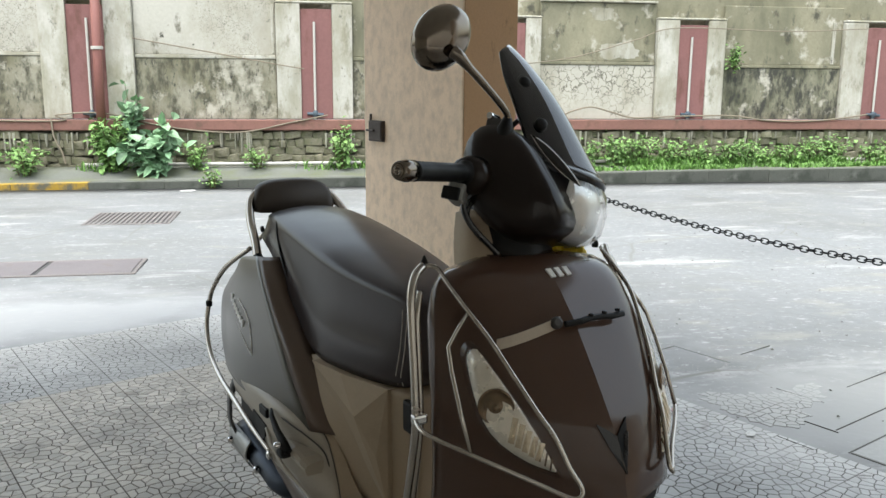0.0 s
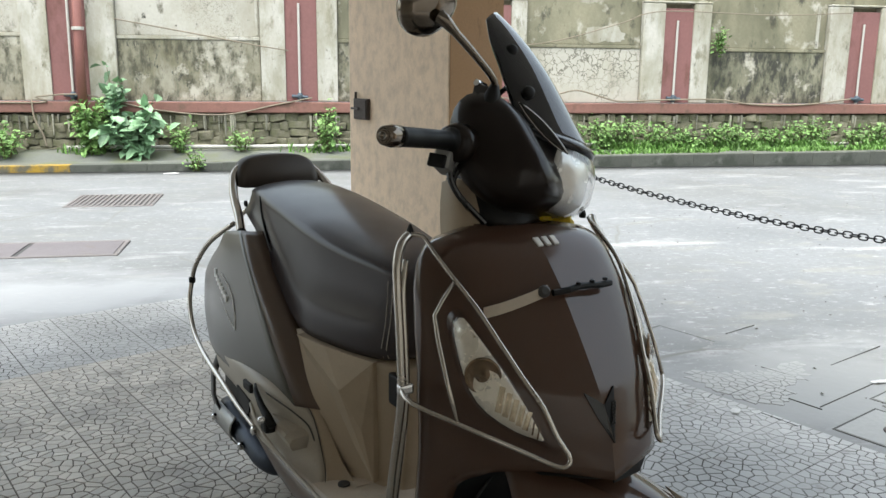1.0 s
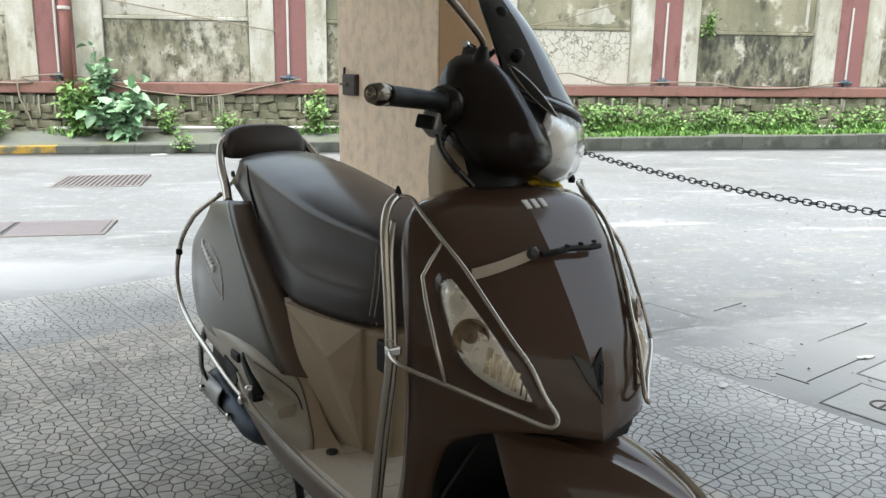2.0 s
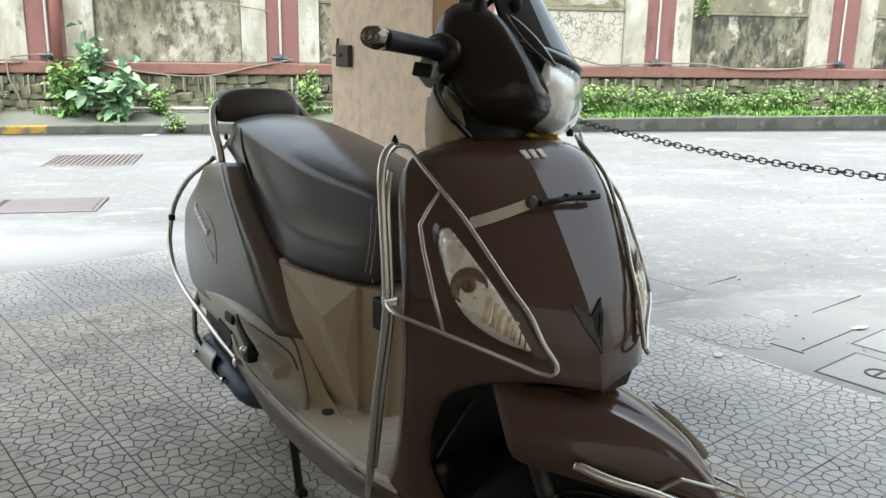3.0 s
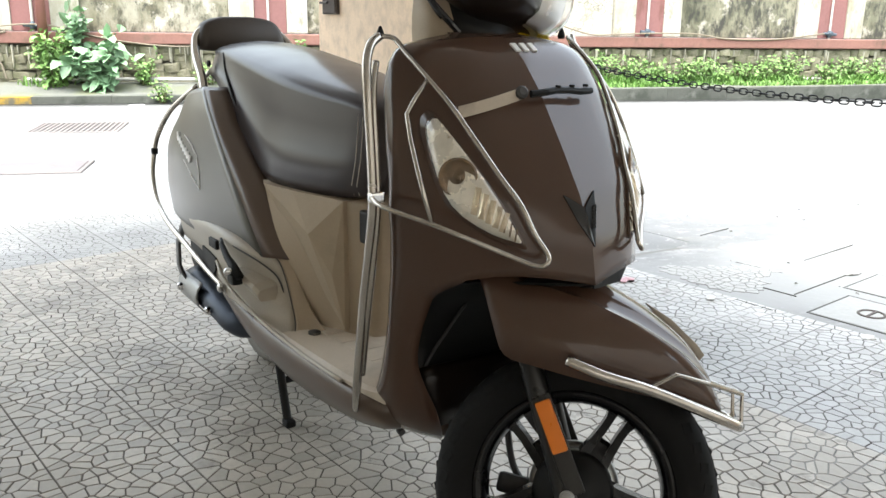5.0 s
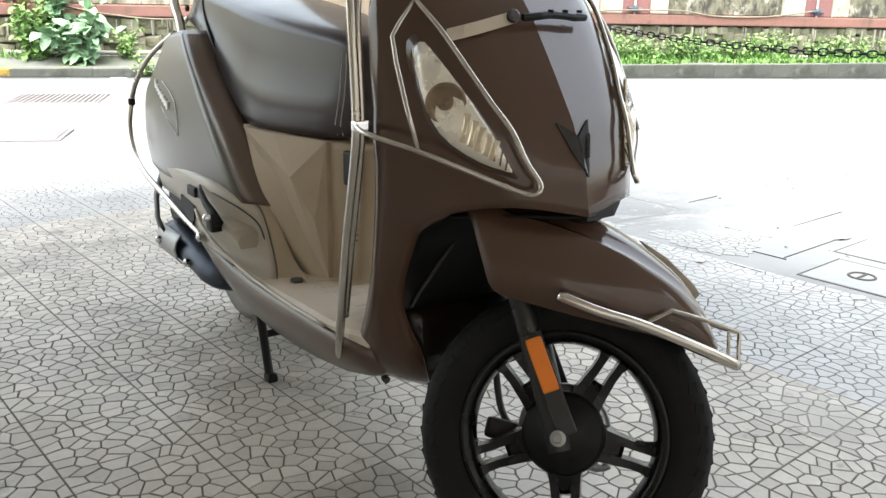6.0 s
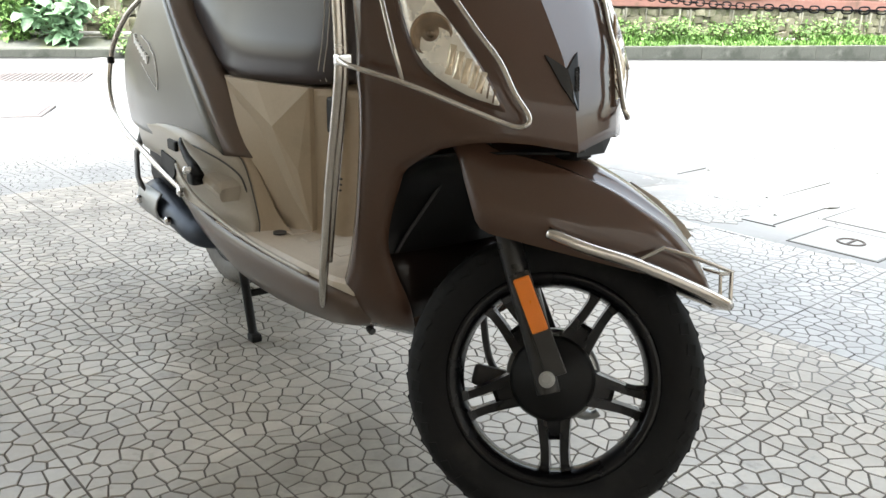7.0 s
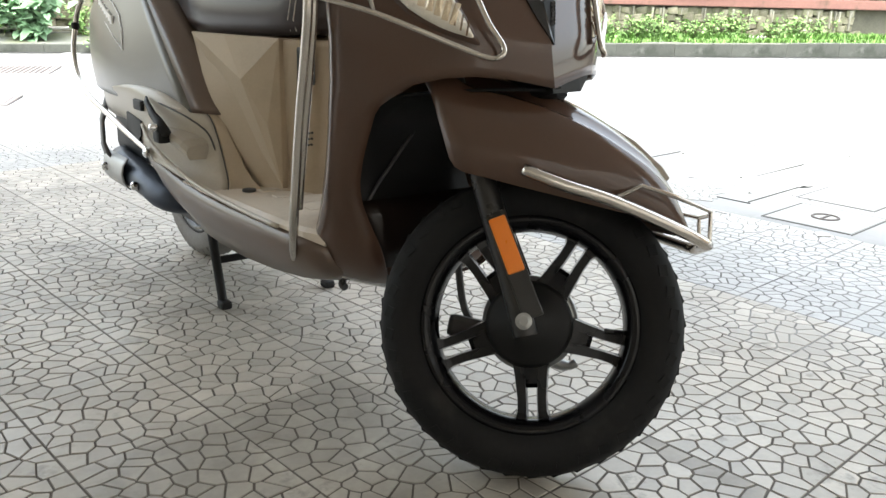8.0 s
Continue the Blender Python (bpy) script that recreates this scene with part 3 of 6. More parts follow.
# saw-cut joints of the yard's slabs near the parking
for x, y, length, turn in ((1.90, 2.73, 0.43, 28), (1.915, 3.156, 0.20, -60), (1.832, 2.822, 0.13, -62), (2.00, 3.61, 0.23, 28), (2.213, 3.133, 0.42, 28), (1.66, 2.71, 0.14, -64)):
    o = part("slab_joint", box((0, -0.0013, -0.004), (length, 0.0011, 0.0025)), M_SLABJOINT, ground)
    o.matrix_basis = pose(x, y, ground_z(y) + 0.002, 0, 0, turn)

# litter
def scrap(x, y, w, d, mat, label, turn, name="paper_scrap"):
    bm = bmesh.new()
    n = 12
    top = [bm.verts.new((w * math.cos(k * math.tau / n) * (0.85 + 0.06 * (-1) ** k + 0.5 * noise.noise((k * 0.9, x * 7, y * 5))), d * math.sin(k * math.tau / n) * (0.85 + 0.06 * (-1) ** k + 0.5 * noise.noise((k * 0.9, y * 5, x * 7))), 0.004 + 0.012 * abs(noise.noise((k * 1.7, x, 3))))) for k in range(n)]
    c = bm.verts.new((0, 0, 0.014))
    for k in range(n):
        bm.faces.new((top[k], top[(k + 1) % n], c))
    r = bmesh.ops.extrude_face_region(bm, geom=bm.faces[:])
    for v in r["geom"]:
        if isinstance(v, bmesh.types.BMVert):
            v.co.z -= 0.003
    o = tagged(new(name, mesh_of(name, bm, mat)), label, "litter")
    o.matrix_world = pose(x, y, 0.0008 if y < 3.2 and x < 1.7 else ground_z(y) + 0.001, 0, 0, turn)


scrap(2.275, 2.92, 0.052, 0.018, M_LITTER, "flat white paper scrap on the damp concrete", 10)
scrap(1.57, 2.73, 0.026, 0.018, M_LITTER, "small crumpled white scrap on the concrete", 40)
scrap(1.865, 2.30, 0.028, 0.024, M_LITTER, "small crumpled clear plastic scrap on the tiles' edge", 5)
scrap(-1.43, 10.75, 0.10, 0.07, M_LITTER, "white plastic lump lying at the kerb", 0)
scrap(1.36, 2.98, 0.045, 0.032, M_LITTER_PINK, "pale pink wrapper dropped on the yard", 20, "wrapper")
rnd = random.Random(5)
bm = bmesh.new()
for i in range(150):
    x, y = rnd.uniform(1.3, 5.5), rnd.uniform(2.6, 7.5)
    r, a = rnd.uniform(0.003, 0.009), rnd.uniform(0, 6.3)
    vs = [bm.verts.new((x + r * rnd.uniform(0.5, 1.4) * math.cos(a + k * math.tau / 5), y + r * rnd.uniform(0.5, 1.4) * math.sin(a + k * math.tau / 5), ground_z(y) + 0.005 + (0.004 if k % 2 else 0))) for k in range(5)]
    bm.faces.new(vs)
structure("leaf_litter", bm, M_LEAFLITTER, "scattered dead leaf bits and grit on the yard", kind="stuff")


# ---------------------------------------------------------------- plants along the wall
def add_leaf(bm, p, d, up, length, width, fold=0.25):
    d = d.normalized()
    s = d.cross(up).normalized()
    n = s.cross(d)
    pts = [(0, 0, 0), (0.3, 0.42, fold), (0.65, 0.45, fold * 0.8), (1.0, 0, -0.15)]
    mid = [bm.verts.new(p + d * (length * t) + n * (-0.12 * length * t * t)) for t in (0.0, 0.35, 0.7, 1.0)]
    for sg in (1, -1):
        e1 = bm.verts.new(p + d * (0.33 * length) + s * (sg * 0.5 * width) + n * (fold * width))
        e2 = bm.verts.new(p + d * (0.68 * length) + s * (sg * 0.42 * width) + n * (fold * width * 0.6 - 0.05 * length))
        for f in ((mid[0], e1, mid[1]), (mid[1], e1, e2, mid[2]), (mid[2], e2, mid[3])):
            bm.faces.new(f if sg > 0 else f[::-1])


def bush(at, spread, height, leaves, size, mat, label, seed, stems=9, depth=0.35):
    r = random.Random(seed)
    b = thing("bush", at, label, "plant")
    bl = bmesh.new()
    for i in range(stems):
        a, q = r.uniform(0, math.tau), r.uniform(0.1, 1.0)
        top = Vector((spread * q * math.cos(a), depth * q * math.sin(a), height * r.uniform(0.45, 1.0)))
        pts = smooth_line([(0.25 * top.x, 0.25 * top.y, 0), Vector((top.x * 0.5, top.y * 0.5, top.z * 0.6)), top], 4)
        part("stem", tube(pts, [0.010 - 0.007 * k / (len(pts) - 1) for k in range(len(pts))], 5), M_STEM, b)
        for k in range(leaves // stems):
            t = r.uniform(0.2, 1.0)
            p = pts[min(int(t * (len(pts) - 1)), len(pts) - 1)] + Vector((r.gauss(0, 0.04), r.gauss(0, 0.04), r.gauss(0, 0.04)))
            d = Vector((r.gauss(0, 1), r.gauss(0, 1) - 0.5, r.gauss(0.1, 0.6)))
            L = size * r.uniform(0.6, 1.3)
            add_leaf(bl, p, d, Vector((r.gauss(0, 0.3), r.gauss(0, 0.3) - 0.3, 1)), L, L * r.uniform(0.5, 0.75))
    part("foliage", bl, mat, b)
    return b


bush((-2.50, 11.72, verge_z(-2.50, 11.72) - 0.004), 0.48, 0.72, 800, 0.085, M_LEAF, "dense bright green weed bush by the drain pipe", 1, 16)
bush((-1.98, 11.66, verge_z(-1.98, 11.66) - 0.004), 0.40, 0.72, 210, 0.18, M_LEAF_BIG, "broad-leaved pale green plant at the wall", 2, 9)
bush((-2.22, 11.88, verge_z(-2.22, 11.88) - 0.004), 0.22, 1.22, 130, 0.15, M_LEAF_BIG, "tall pale leafy sapling against the wall", 3, 4, 0.08)
bush((-1.45, 11.75, verge_z(-1.45, 11.75) - 0.004), 0.30, 0.40, 220, 0.06, M_LEAF, "low green weed at the wall's foot", 4, 9)
bush((-0.62, 11.82, verge_z(-0.62, 11.82) - 0.004), 0.26, 0.28, 170, 0.05, M_LEAF, "low green weed at the wall's foot", 5, 8)
bush((0.46, 11.75, verge_z(0.46, 11.75) - 0.004), 0.20, 0.60, 300, 0.07, M_LEAF, "upright green weed beside the column's view", 6, 9, 0.2)
bush((-1.15, 11.02, ground_z(11.0) - 0.004), 0.14, 0.26, 110, 0.05, M_LEAF, "small green weed growing at the kerb's edge", 7, 7, 0.10)
bush((-3.55, 11.65, verge_z(-3.55, 11.65) - 0.004), 0.40, 0.42, 420, 0.06, M_LEAF, "dense green weed bush on the pavement", 8, 12)
bush((-4.25, 11.6, verge_z(-4.25, 11.6) - 0.004), 0.40, 0.38, 380, 0.06, M_LEAF, "dense green weed bush on the pavement", 9, 12)
bush((6.20, 11.98, 1.45), 0.13, 0.36, 150, 0.06, M_LEAF, "small fern tuft rooted in the wall", 10, 6, 0.05)
for i, (x, h, n) in enumerate(((3.55, 0.42, 260), (3.95, 0.34, 240), (4.35, 0.52, 380), (4.75, 0.45, 360), (5.15, 0.36, 300), (5.6, 0.34, 280), (6.05, 0.36, 300), (6.5, 0.36, 300), (6.95, 0.30, 240), (7.35, 0.40, 280), (7.75, 0.42, 300), (8.3, 0.28, 200), (8.75, 0.40, 280), (9.3, 0.34, 240))):
    bush((x, 11.72 + 0.05 * math.sin(i * 2.1), verge_z(x, 11.72) - 0.004), 0.33, h, n, 0.058, M_LEAF, "bright green weeds growing along the wall's foot", 20 + i, 10, 0.24)

# grass and creepers on the verge
rg = random.Random(11)
verts, faces = [], []
for i in range(15000):
    x = rg.uniform(2.2, 10.5) if i % 5 else rg.uniform(-6.5, 1.2)
    y = rg.uniform(KERB_Y + 0.2, WALL_Y - 0.02)
    dense = noise.noise((x * 0.8, y * 2.0, 3.0))
    if dense < (-0.25 if x > 2 else 0.30):
        continue
    h = rg.uniform(0.03, 0.10) * (1.5 if y > 11.55 else 0.75)
    a, lean = rg.uniform(0, math.tau), rg.uniform(0.2, 0.9)
    w = rg.uniform(0.006, 0.016)
    p = Vector((x, y, verge_z(x, y) - 0.006))
    dx, dy = math.cos(a), math.sin(a)
    k = len(verts)
    verts += [(p.x - dy * w, p.y + dx * w, p.z), (p.x + dy * w, p.y - dx * w, p.z), (p.x + dx * lean * h * 0.5 + dy * w, p.y + dy * lean * h * 0.5 - dx * w, p.z + h * 0.7), (p.x + dx * lean * h, p.y + dy * lean * h, p.z + h)]
    faces += [(k, k + 1, k + 2), (k, k + 2, k + 3)]
me = bpy.data.meshes.new("verge_grass")
me.from_pydata(verts, [], faces)
me.materials.append(M_GRASS)
tagged(new("verge_grass", me), "short bright green grass and creepers on the verge", "grass", "", "stuff")

# ---------------------------------------------------------------- chain between the columns
chain = thing("chain", tuple(B @ Vector((0.0, -1.064, 0.0))), "black iron chain hung between two columns", "chain")
chain.matrix_world = B @ Matrix.Translation((0.0, -1.064, 0.0))
bm = bmesh.new()
lk = []
for k in range(24):
    a = k * math.tau / 24
    c, s = math.cos(a), math.sin(a)
    lk.append((0.0132 * (1 if c > 0 else -1) * (abs(c) ** 0.6) + 0.0, 0.0084 * (1 if s > 0 else -1) * (abs(s) ** 0.75), 0))
add_tube(bm, lk, 0.0021, 6, closed=True)
LINK = mesh_of("link", bm, M_CHAIN, True)
END_Z, LOW_Z, SPAN = 0.905, 0.742, 3.036
prev = None
i, b0 = 0, 0.0
pts = []
for k in range(2001):
    q = k / 2000
    pts.append(Vector((0, -SPAN * q, LOW_Z + (END_Z - LOW_Z) * (2 * q - 1) ** 2)))
dist, last = 0.0, pts[0]
PITCH = 0.0212
for p in pts[1:]:
    dist += (p - last).length
    last = p
    if dist >= PITCH:
        dist -= PITCH
        if p.y > -0.045:                      # inside the column
            continue
        d = (Vector((0, -1, 4 * (END_Z - LOW_Z) * (2 * (-p.y / SPAN) - 1) / SPAN))).normalized()
        o = new("link", LINK)
        o.parent = chain
        side = d.cross(Vector((1, 0, 0))).normalized()
        rot = Matrix((d, side, d.cross(side))).transposed().to_4x4()
        o.matrix_basis = Matrix.Translation(p) @ rot @ Matrix.Rotation(radians(90 * (i % 2) + 8 * math.sin(i * 1.7)), 4, "X")
        i += 1
for y in (-0.037, -SPAN):
    bm = bmesh.new()
    add_tube(bm, smooth_line([(0, y + (0.02 if y > -1 else -0.02), END_Z), (0, y - (0.02 if y > -1 else -0.02), END_Z + 0.012), (0, y - (0.03 if y > -1 else -0.03), END_Z - 0.004), (0, y - (0.015 if y > -1 else -0.015), END_Z - 0.016)], 5), 0.004, 6)
    part("hook", bm, M_CHAIN, chain)

# small iron box on the column
sb = thing("switch_box", (0, 0, 0), "small dark rusty metal box with a latch on the column", "electrical box")
sb.matrix_world = B @ Matrix.Translation((-0.215, -0.489, 0.997)) @ Matrix.Rotation(radians(-90), 4, "Z")
part("body", box((-0.055, -0.018, -0.046), (0.055, 0.004, 0.046), 0.004), M_BOXMETAL, sb)
part("door", box((-0.046, -0.022, -0.040), (0.050, -0.0182, 0.040), 0.002), M_BOXMETAL, sb)
part("latch", tube([(-0.062, -0.024, 0.002), (0.0, -0.027, 0.002)], 0.005, 8), M_BOXMETAL, sb)
part("hinge", tube([(-0.046, -0.012, 0.040), (-0.042, -0.012, 0.074)], 0.006, 8), M_BOXMETAL, sb)

# ---------------------------------------------------------------- the scooter
# the flank's brown, with the grey reflection of floor and yard mixed into it
M_PANEL = material("brown_paint_greyed_by_reflection", (0.085, 0.081, 0.069), 0.40, metal=0.30, vary=0.05, scale=3, fine=300, bump=0.015, depth=0.0003, coat=0.6, coat_rough=0.22, rough_vary=0.04)
M_BROWN = material("satin_brown_paint", (0.072, 0.041, 0.028), 0.46, metal=0.0, ior=1.14, vary=0.05, scale=3, fine=300, bump=0.015, depth=0.0003, coat=1.0, coat_rough=0.09, rough_vary=0.04)
M_EDGE = material("satin_taupe_paint", (0.105, 0.074, 0.056), 0.44, vary=0.05, scale=3, fine=300, bump=0.015, depth=0.0003, ior=1.2, coat=0.7, coat_rough=0.16, rough_vary=0.04)
M_BEIGE = material("beige_plastic", (0.37, 0.298, 0.215), 0.50, ior=1.30, vary=0.06, scale=6, fine=200, bump=0.1, depth=0.0006,
                   spots=[((0.29, 0.24, 0.175), 5.0, 0.66, 0.10)])
M_BROWN.node_tree.nodes["Principled BSDF"].inputs["Coat IOR"].default_value = 1.45
M_DECK = material("pale_floor_plastic", (0.50, 0.43, 0.345), 0.5, vary=0.08, scale=8, fine=200, bump=0.15, depth=0.0008, spots=[((0.34, 0.29, 0.23), 4.0, 0.64, 0.10)])
M_PAD = material("black_backrest_cover", (0.046, 0.035, 0.027), 0.5, vary=0.15, scale=8, fine=400, bump=0.2, depth=0.0006)
M_COVER = material("grey_beige_plastic", (0.39, 0.350, 0.288), 0.42, vary=0.06, scale=6, fine=200, bump=0.06, depth=0.0005, coat=0.2, coat_rough=0.25)
M_DARKPLASTIC = material("black_plastic", (0.008, 0.008, 0.008), 0.5, ior=1.32, vary=0.15, scale=20, fine=200, bump=0.1, depth=0.0006)
M_GLOSSBLACK = material("gloss_black_plastic", (0.012, 0.012, 0.013), 0.12, vary=0.05, bump=0.0, coat=0.3, rough_vary=0.04)
M_COWL = material("dark_brown_cowl", (0.013, 0.009, 0.0075), 0.30, metal=0.0, ior=1.15, vary=0.04, scale=3, fine=300, bump=0.02, depth=0.0003, coat=0.45, rough_vary=0.04)
M_STEEL = material("stainless_tube", (0.52, 0.485, 0.44), 0.22, metal=1.0, vary=0.08, scale=12, fine=90, bump=0.03, depth=0.0005, rough_vary=0.06)
M_CHROME = material("chrome", (0.72, 0.72, 0.72), 0.08, metal=1.0, vary=0.04, bump=0.0, rough_vary=0.03)
M_DARKCHROME = material("tarnished_chrome", (0.20, 0.17, 0.14), 0.16, metal=1.0, vary=0.1, scale=30, bump=0.0, rough_vary=0.05)
M_VINYL = material("black_seat_vinyl", (0.025, 0.0175, 0.0185), 0.48, ior=1.22, vary=0.12, scale=5, fine=420, bump=0.2, depth=0.0005, rough_vary=0.06, coat=0.62, coat_rough=0.19)
M_STITCH = material("pale_thread", (0.42, 0.38, 0.34), 0.8, bump=0.0)
M_RUBBER = material("tyre_rubber", (0.009, 0.009, 0.009), 0.72, ior=1.28, vary=0.2, scale=8, fine=120, bump=0.2, depth=0.001, spots=[((0.024, 0.023, 0.021), 5.0, 0.66, 0.08)])
M_RUBBER_DUSTY = material("dusty_tyre_rubber", (0.17, 0.16, 0.145), 0.8, vary=0.2, scale=6, fine=100, bump=0.2, depth=0.001)
M_ALLOY = material("black_alloy", (0.005, 0.005, 0.006), 0.24, metal=0.0, ior=1.26, vary=0.1, scale=15, bump=0.03, depth=0.0005, coat=0.15)
M_CAST = material("dark_engine_casting", (0.075, 0.073, 0.072), 0.55, metal=0.5, vary=0.2, scale=20, bump=0.2, depth=0.002)
M_CASTGREY = material("grey_cover_casting", (0.34, 0.34, 0.33), 0.42, metal=0.6, vary=0.12, scale=10, bump=0.1)
M_EXHAUST = material("blue_black_exhaust", (0.045, 0.055, 0.075), 0.42, metal=0.5, vary=0.15, scale=8, bump=0.06)
M_FORK = material("dark_fork_paint", (0.030, 0.029, 0.028), 0.34, metal=0.5, vary=0.15, scale=20, bump=0.1, depth=0.001)
M_ORANGE = material("orange_reflector", (0.72, 0.19, 0.014), 0.35, vary=0.06, scale=40, fine=600, bump=0.2, depth=0.0006)
M_TAILRED = material("red_lamp_plastic", (0.30, 0.02, 0.015), 0.2, vary=0.05, bump=0.0)
M_YELLOW = material("yellow_tag", (0.72, 0.52, 0.02), 0.45, vary=0.06, bump=0.0)
M_LENS = material("clear_lens", (0.95, 0.95, 0.95), 0.05, vary=0.01, bump=0.0, transmission=1.0, ior=1.06, rough_vary=0.02, coat=1.0)
M_SMOKE = material("smoked_screen", (0.025, 0.027, 0.033), 0.03, vary=0.01, bump=0.0, transmission=0.60, ior=1.48, rough_vary=0.02, coat=0.5)
M_REFLECTOR = material("lamp_reflector", (0.93, 0.88, 0.77), 0.26, metal=0.35, vary=0.12, scale=30, fine=90, bump=0.30, depth=0.006, spots=[((0.42, 0.34, 0.22), 38.0, 0.66, 0.05)])
M_HEADBOWL = material("headlamp_reflector", (0.86, 0.86, 0.84), 0.2, metal=0.5, vary=0.06, scale=30, fine=90, bump=0.2, depth=0.006)
M_BULB = material("smoked_bulb_bowl", (0.20, 0.135, 0.080), 0.15, metal=0.5, vary=0.4, scale=60, fine=200, bump=0.0)
M_GOLD = material("golden_lamp_facet", (0.72, 0.61, 0.45), 0.18, metal=0.5, vary=0.25, scale=60, fine=200, bump=0.0)
M_BADGE = material("silver_badge", (0.82, 0.81, 0.79), 0.3, metal=0.0, vary=0.05, bump=0.0)
M_MESHGRILLE = material("black_mesh", (0.008, 0.008, 0.008), 0.5, ior=1.3, vary=0.1, bump=0.0)

HEADING = -68.0
scooter = thing("scooter", (0.0805, 2.3906, 0.0), "brown parked scooter with steel guards, windscreen and locked steering", "scooter", turn=HEADING)


def table(rows, x):
    for (a, p), (b, q) in zip(rows, rows[1:]):
        if x <= b:
            return p + (q - p) * max(0.0, (x - a)) / (b - a)
    return rows[-1][1]


def sheet(rows, thick=0.004, crease=None, close=False):
    """A shell from rows of points, thickened inwards."""
    bm = bmesh.new()
    grid = [[bm.verts.new(p) for p in row] for row in rows]
    for a, b in zip(grid, grid[1:]):
        n = len(a)
        for k in range(n if close else n - 1):
            try:
                bm.faces.new((a[k], a[(k + 1) % n], b[(k + 1) % n], b[k]))
            except ValueError:
                pass
    bmesh.ops.recalc_face_normals(bm, faces=bm.faces[:])
    for k in ([] if crease is None else crease if isinstance(crease, list) else [crease]):
        for a, b in zip(grid, grid[1:]):
            e = bm.edges.get((a[k], b[k]))
            if e:
                e.smooth = False
    if thick:
        bmesh.ops.solidify(bm, geom=bm.faces[:], thickness=thick)
    return bm


# the front shield: half-section by height
XE = [(0.55, 0.972), (0.62, 0.982), (0.70, 0.976), (0.77, 0.956), (0.83, 0.939), (0.885, 0.932), (0.905, 0.925), (0.915, 0.920)]
XW = [(0.55, 0.205), (0.65, 0.213), (0.75, 0.207), (0.83, 0.197), (0.868, 0.188), (0.890, 0.173), (0.900, 0.152), (0.908, 0.112), (0.915, 0.060)]
XC = [(0.55, 1.212), (0.62, 1.198), (0.69, 1.165), (0.75, 1.124), (0.83, 1.066), (0.88, 1.020), (0.905, 0.985), (0.915, 0.955)]
XN = [(0.55, 2.8), (0.62, 2.9), (0.80, 4.8), (0.915, 5.0)]


def shield_x(y, z):
    q = max(0.0, 1 - abs(y) / table(XW, z))
    c, n = (0.35, table(XN, z)) if y <= 0 else (0.12, 1.5 * table(XN, z))      # the left half stands fuller
    g = c * q + (1 - c) * (1 - (1 - q) ** n)
    return table(XE, z) + (table(XC, z) - table(XE, z)) * g


def shield_row(z):
    w = table(XW, z)
    qs = [0, 0.04, 0.1, 0.18, 0.28, 0.4, 0.55, 0.7, 0.85, 1.0]
    right = [(table(XE, z) - 0.034, -(w - 0.020), z), (table(XE, z) - 0.016, -(w - 0.004), z)]
    for q in qs:
        y = -w * (1 - q)
        lift = 0.020 * math.sin(math.pi * min(1.0, max(0.0, (0.158 + y) / 0.158)) ** 0.7) + 0.010 * min(1.0, max(0.0, (0.158 + y) / 0.158))
        zz = z + lift * (0.917 - z) / 0.365
        right.append((shield_x(y, min(zz, 0.915)), y, zz))
    return right + [(shield_x(-y, min(zz, 0.915)) if k >= 2 else x, -y, zz) for k, (x, y, zz) in list(enumerate(right))[-2::-1]]


zs = [0.552 + i * 0.0145 for i in range(24)] + [0.892, 0.899, 0.905, 0.910, 0.914]
rows = [shield_row(z) for z in zs]
rows.append([(x - 0.03 if abs(y) < 0.05 else x - 0.012, y * 0.96, 0.917) for x, y, z in rows[-1]])
rows.append([(0.885, y * 0.9, 0.914) for x, y, z in rows[-1]])
WING = [(0.527, (0.967, -0.204), (0.998, -0.192), (1.036, -0.166)), (0.49, (0.960, -0.202), (0.985, -0.192), (1.012, -0.166)),
        (0.44, (0.948, -0.199), (0.968, -0.192), (0.990, -0.166)), (0.39, (0.930, -0.195), (0.952, -0.188), (0.974, -0.160)),
        (0.345, (0.908, -0.190), (0.940, -0.180), (0.974, -0.146)), (0.30, (0.88, -0.185), (0.928, -0.172), (0.980, -0.128)),
        (0.262, (0.845, -0.178), (0.905, -0.162), (0.976, -0.115)), (0.232, (0.80, -0.166), (0.878, -0.146), (0.959, -0.100)),
        (0.212, (0.78, -0.140), (0.86, -0.120), (0.931, -0.085)), (0.200, (0.77, -0.10), (0.84, -0.085), (0.90, -0.05))]
low = []
for z, e, m, a in WING:
    low.append([Vector((e[0] - 0.034, e[1] + 0.020, z)), Vector((e[0] - 0.016, e[1] + 0.004, z))] + smooth_line([(e[0], e[1], z), (m[0], m[1], z), (a[0], a[1], z)], 2))
cols = [smooth_line([rows[1][k], rows[0][k]] + [r[k] for r in low], 3)[3:] for k in range(7)]
bm = bmesh.new()
grid = [[bm.verts.new(p) for p in row] for row in rows]
count = len(grid[0])
for a, b in zip(grid, grid[1:]):
    for k in range(count - 1):
        bm.faces.new((a[k], a[k + 1], b[k + 1], b[k]))
    e = bm.edges.get((a[11], b[11]))
    e.smooth = False
for s in (1, -1):
    top = grid[0][:7] if s > 0 else grid[0][-1:-8:-1]
    for i in range(1, len(cols[0])):
        nxt = [bm.verts.new((c[i].x, s * c[i].y, c[i].z)) for c in cols]
        for k in range(6):
            f = (top[k], nxt[k], nxt[k + 1], top[k + 1])
            bm.faces.new(f if s > 0 else f[::-1])
        top = nxt
bmesh.ops.recalc_face_normals(bm, faces=bm.faces[:])
bmesh.ops.solidify(bm, geom=bm.faces[:], thickness=0.004)
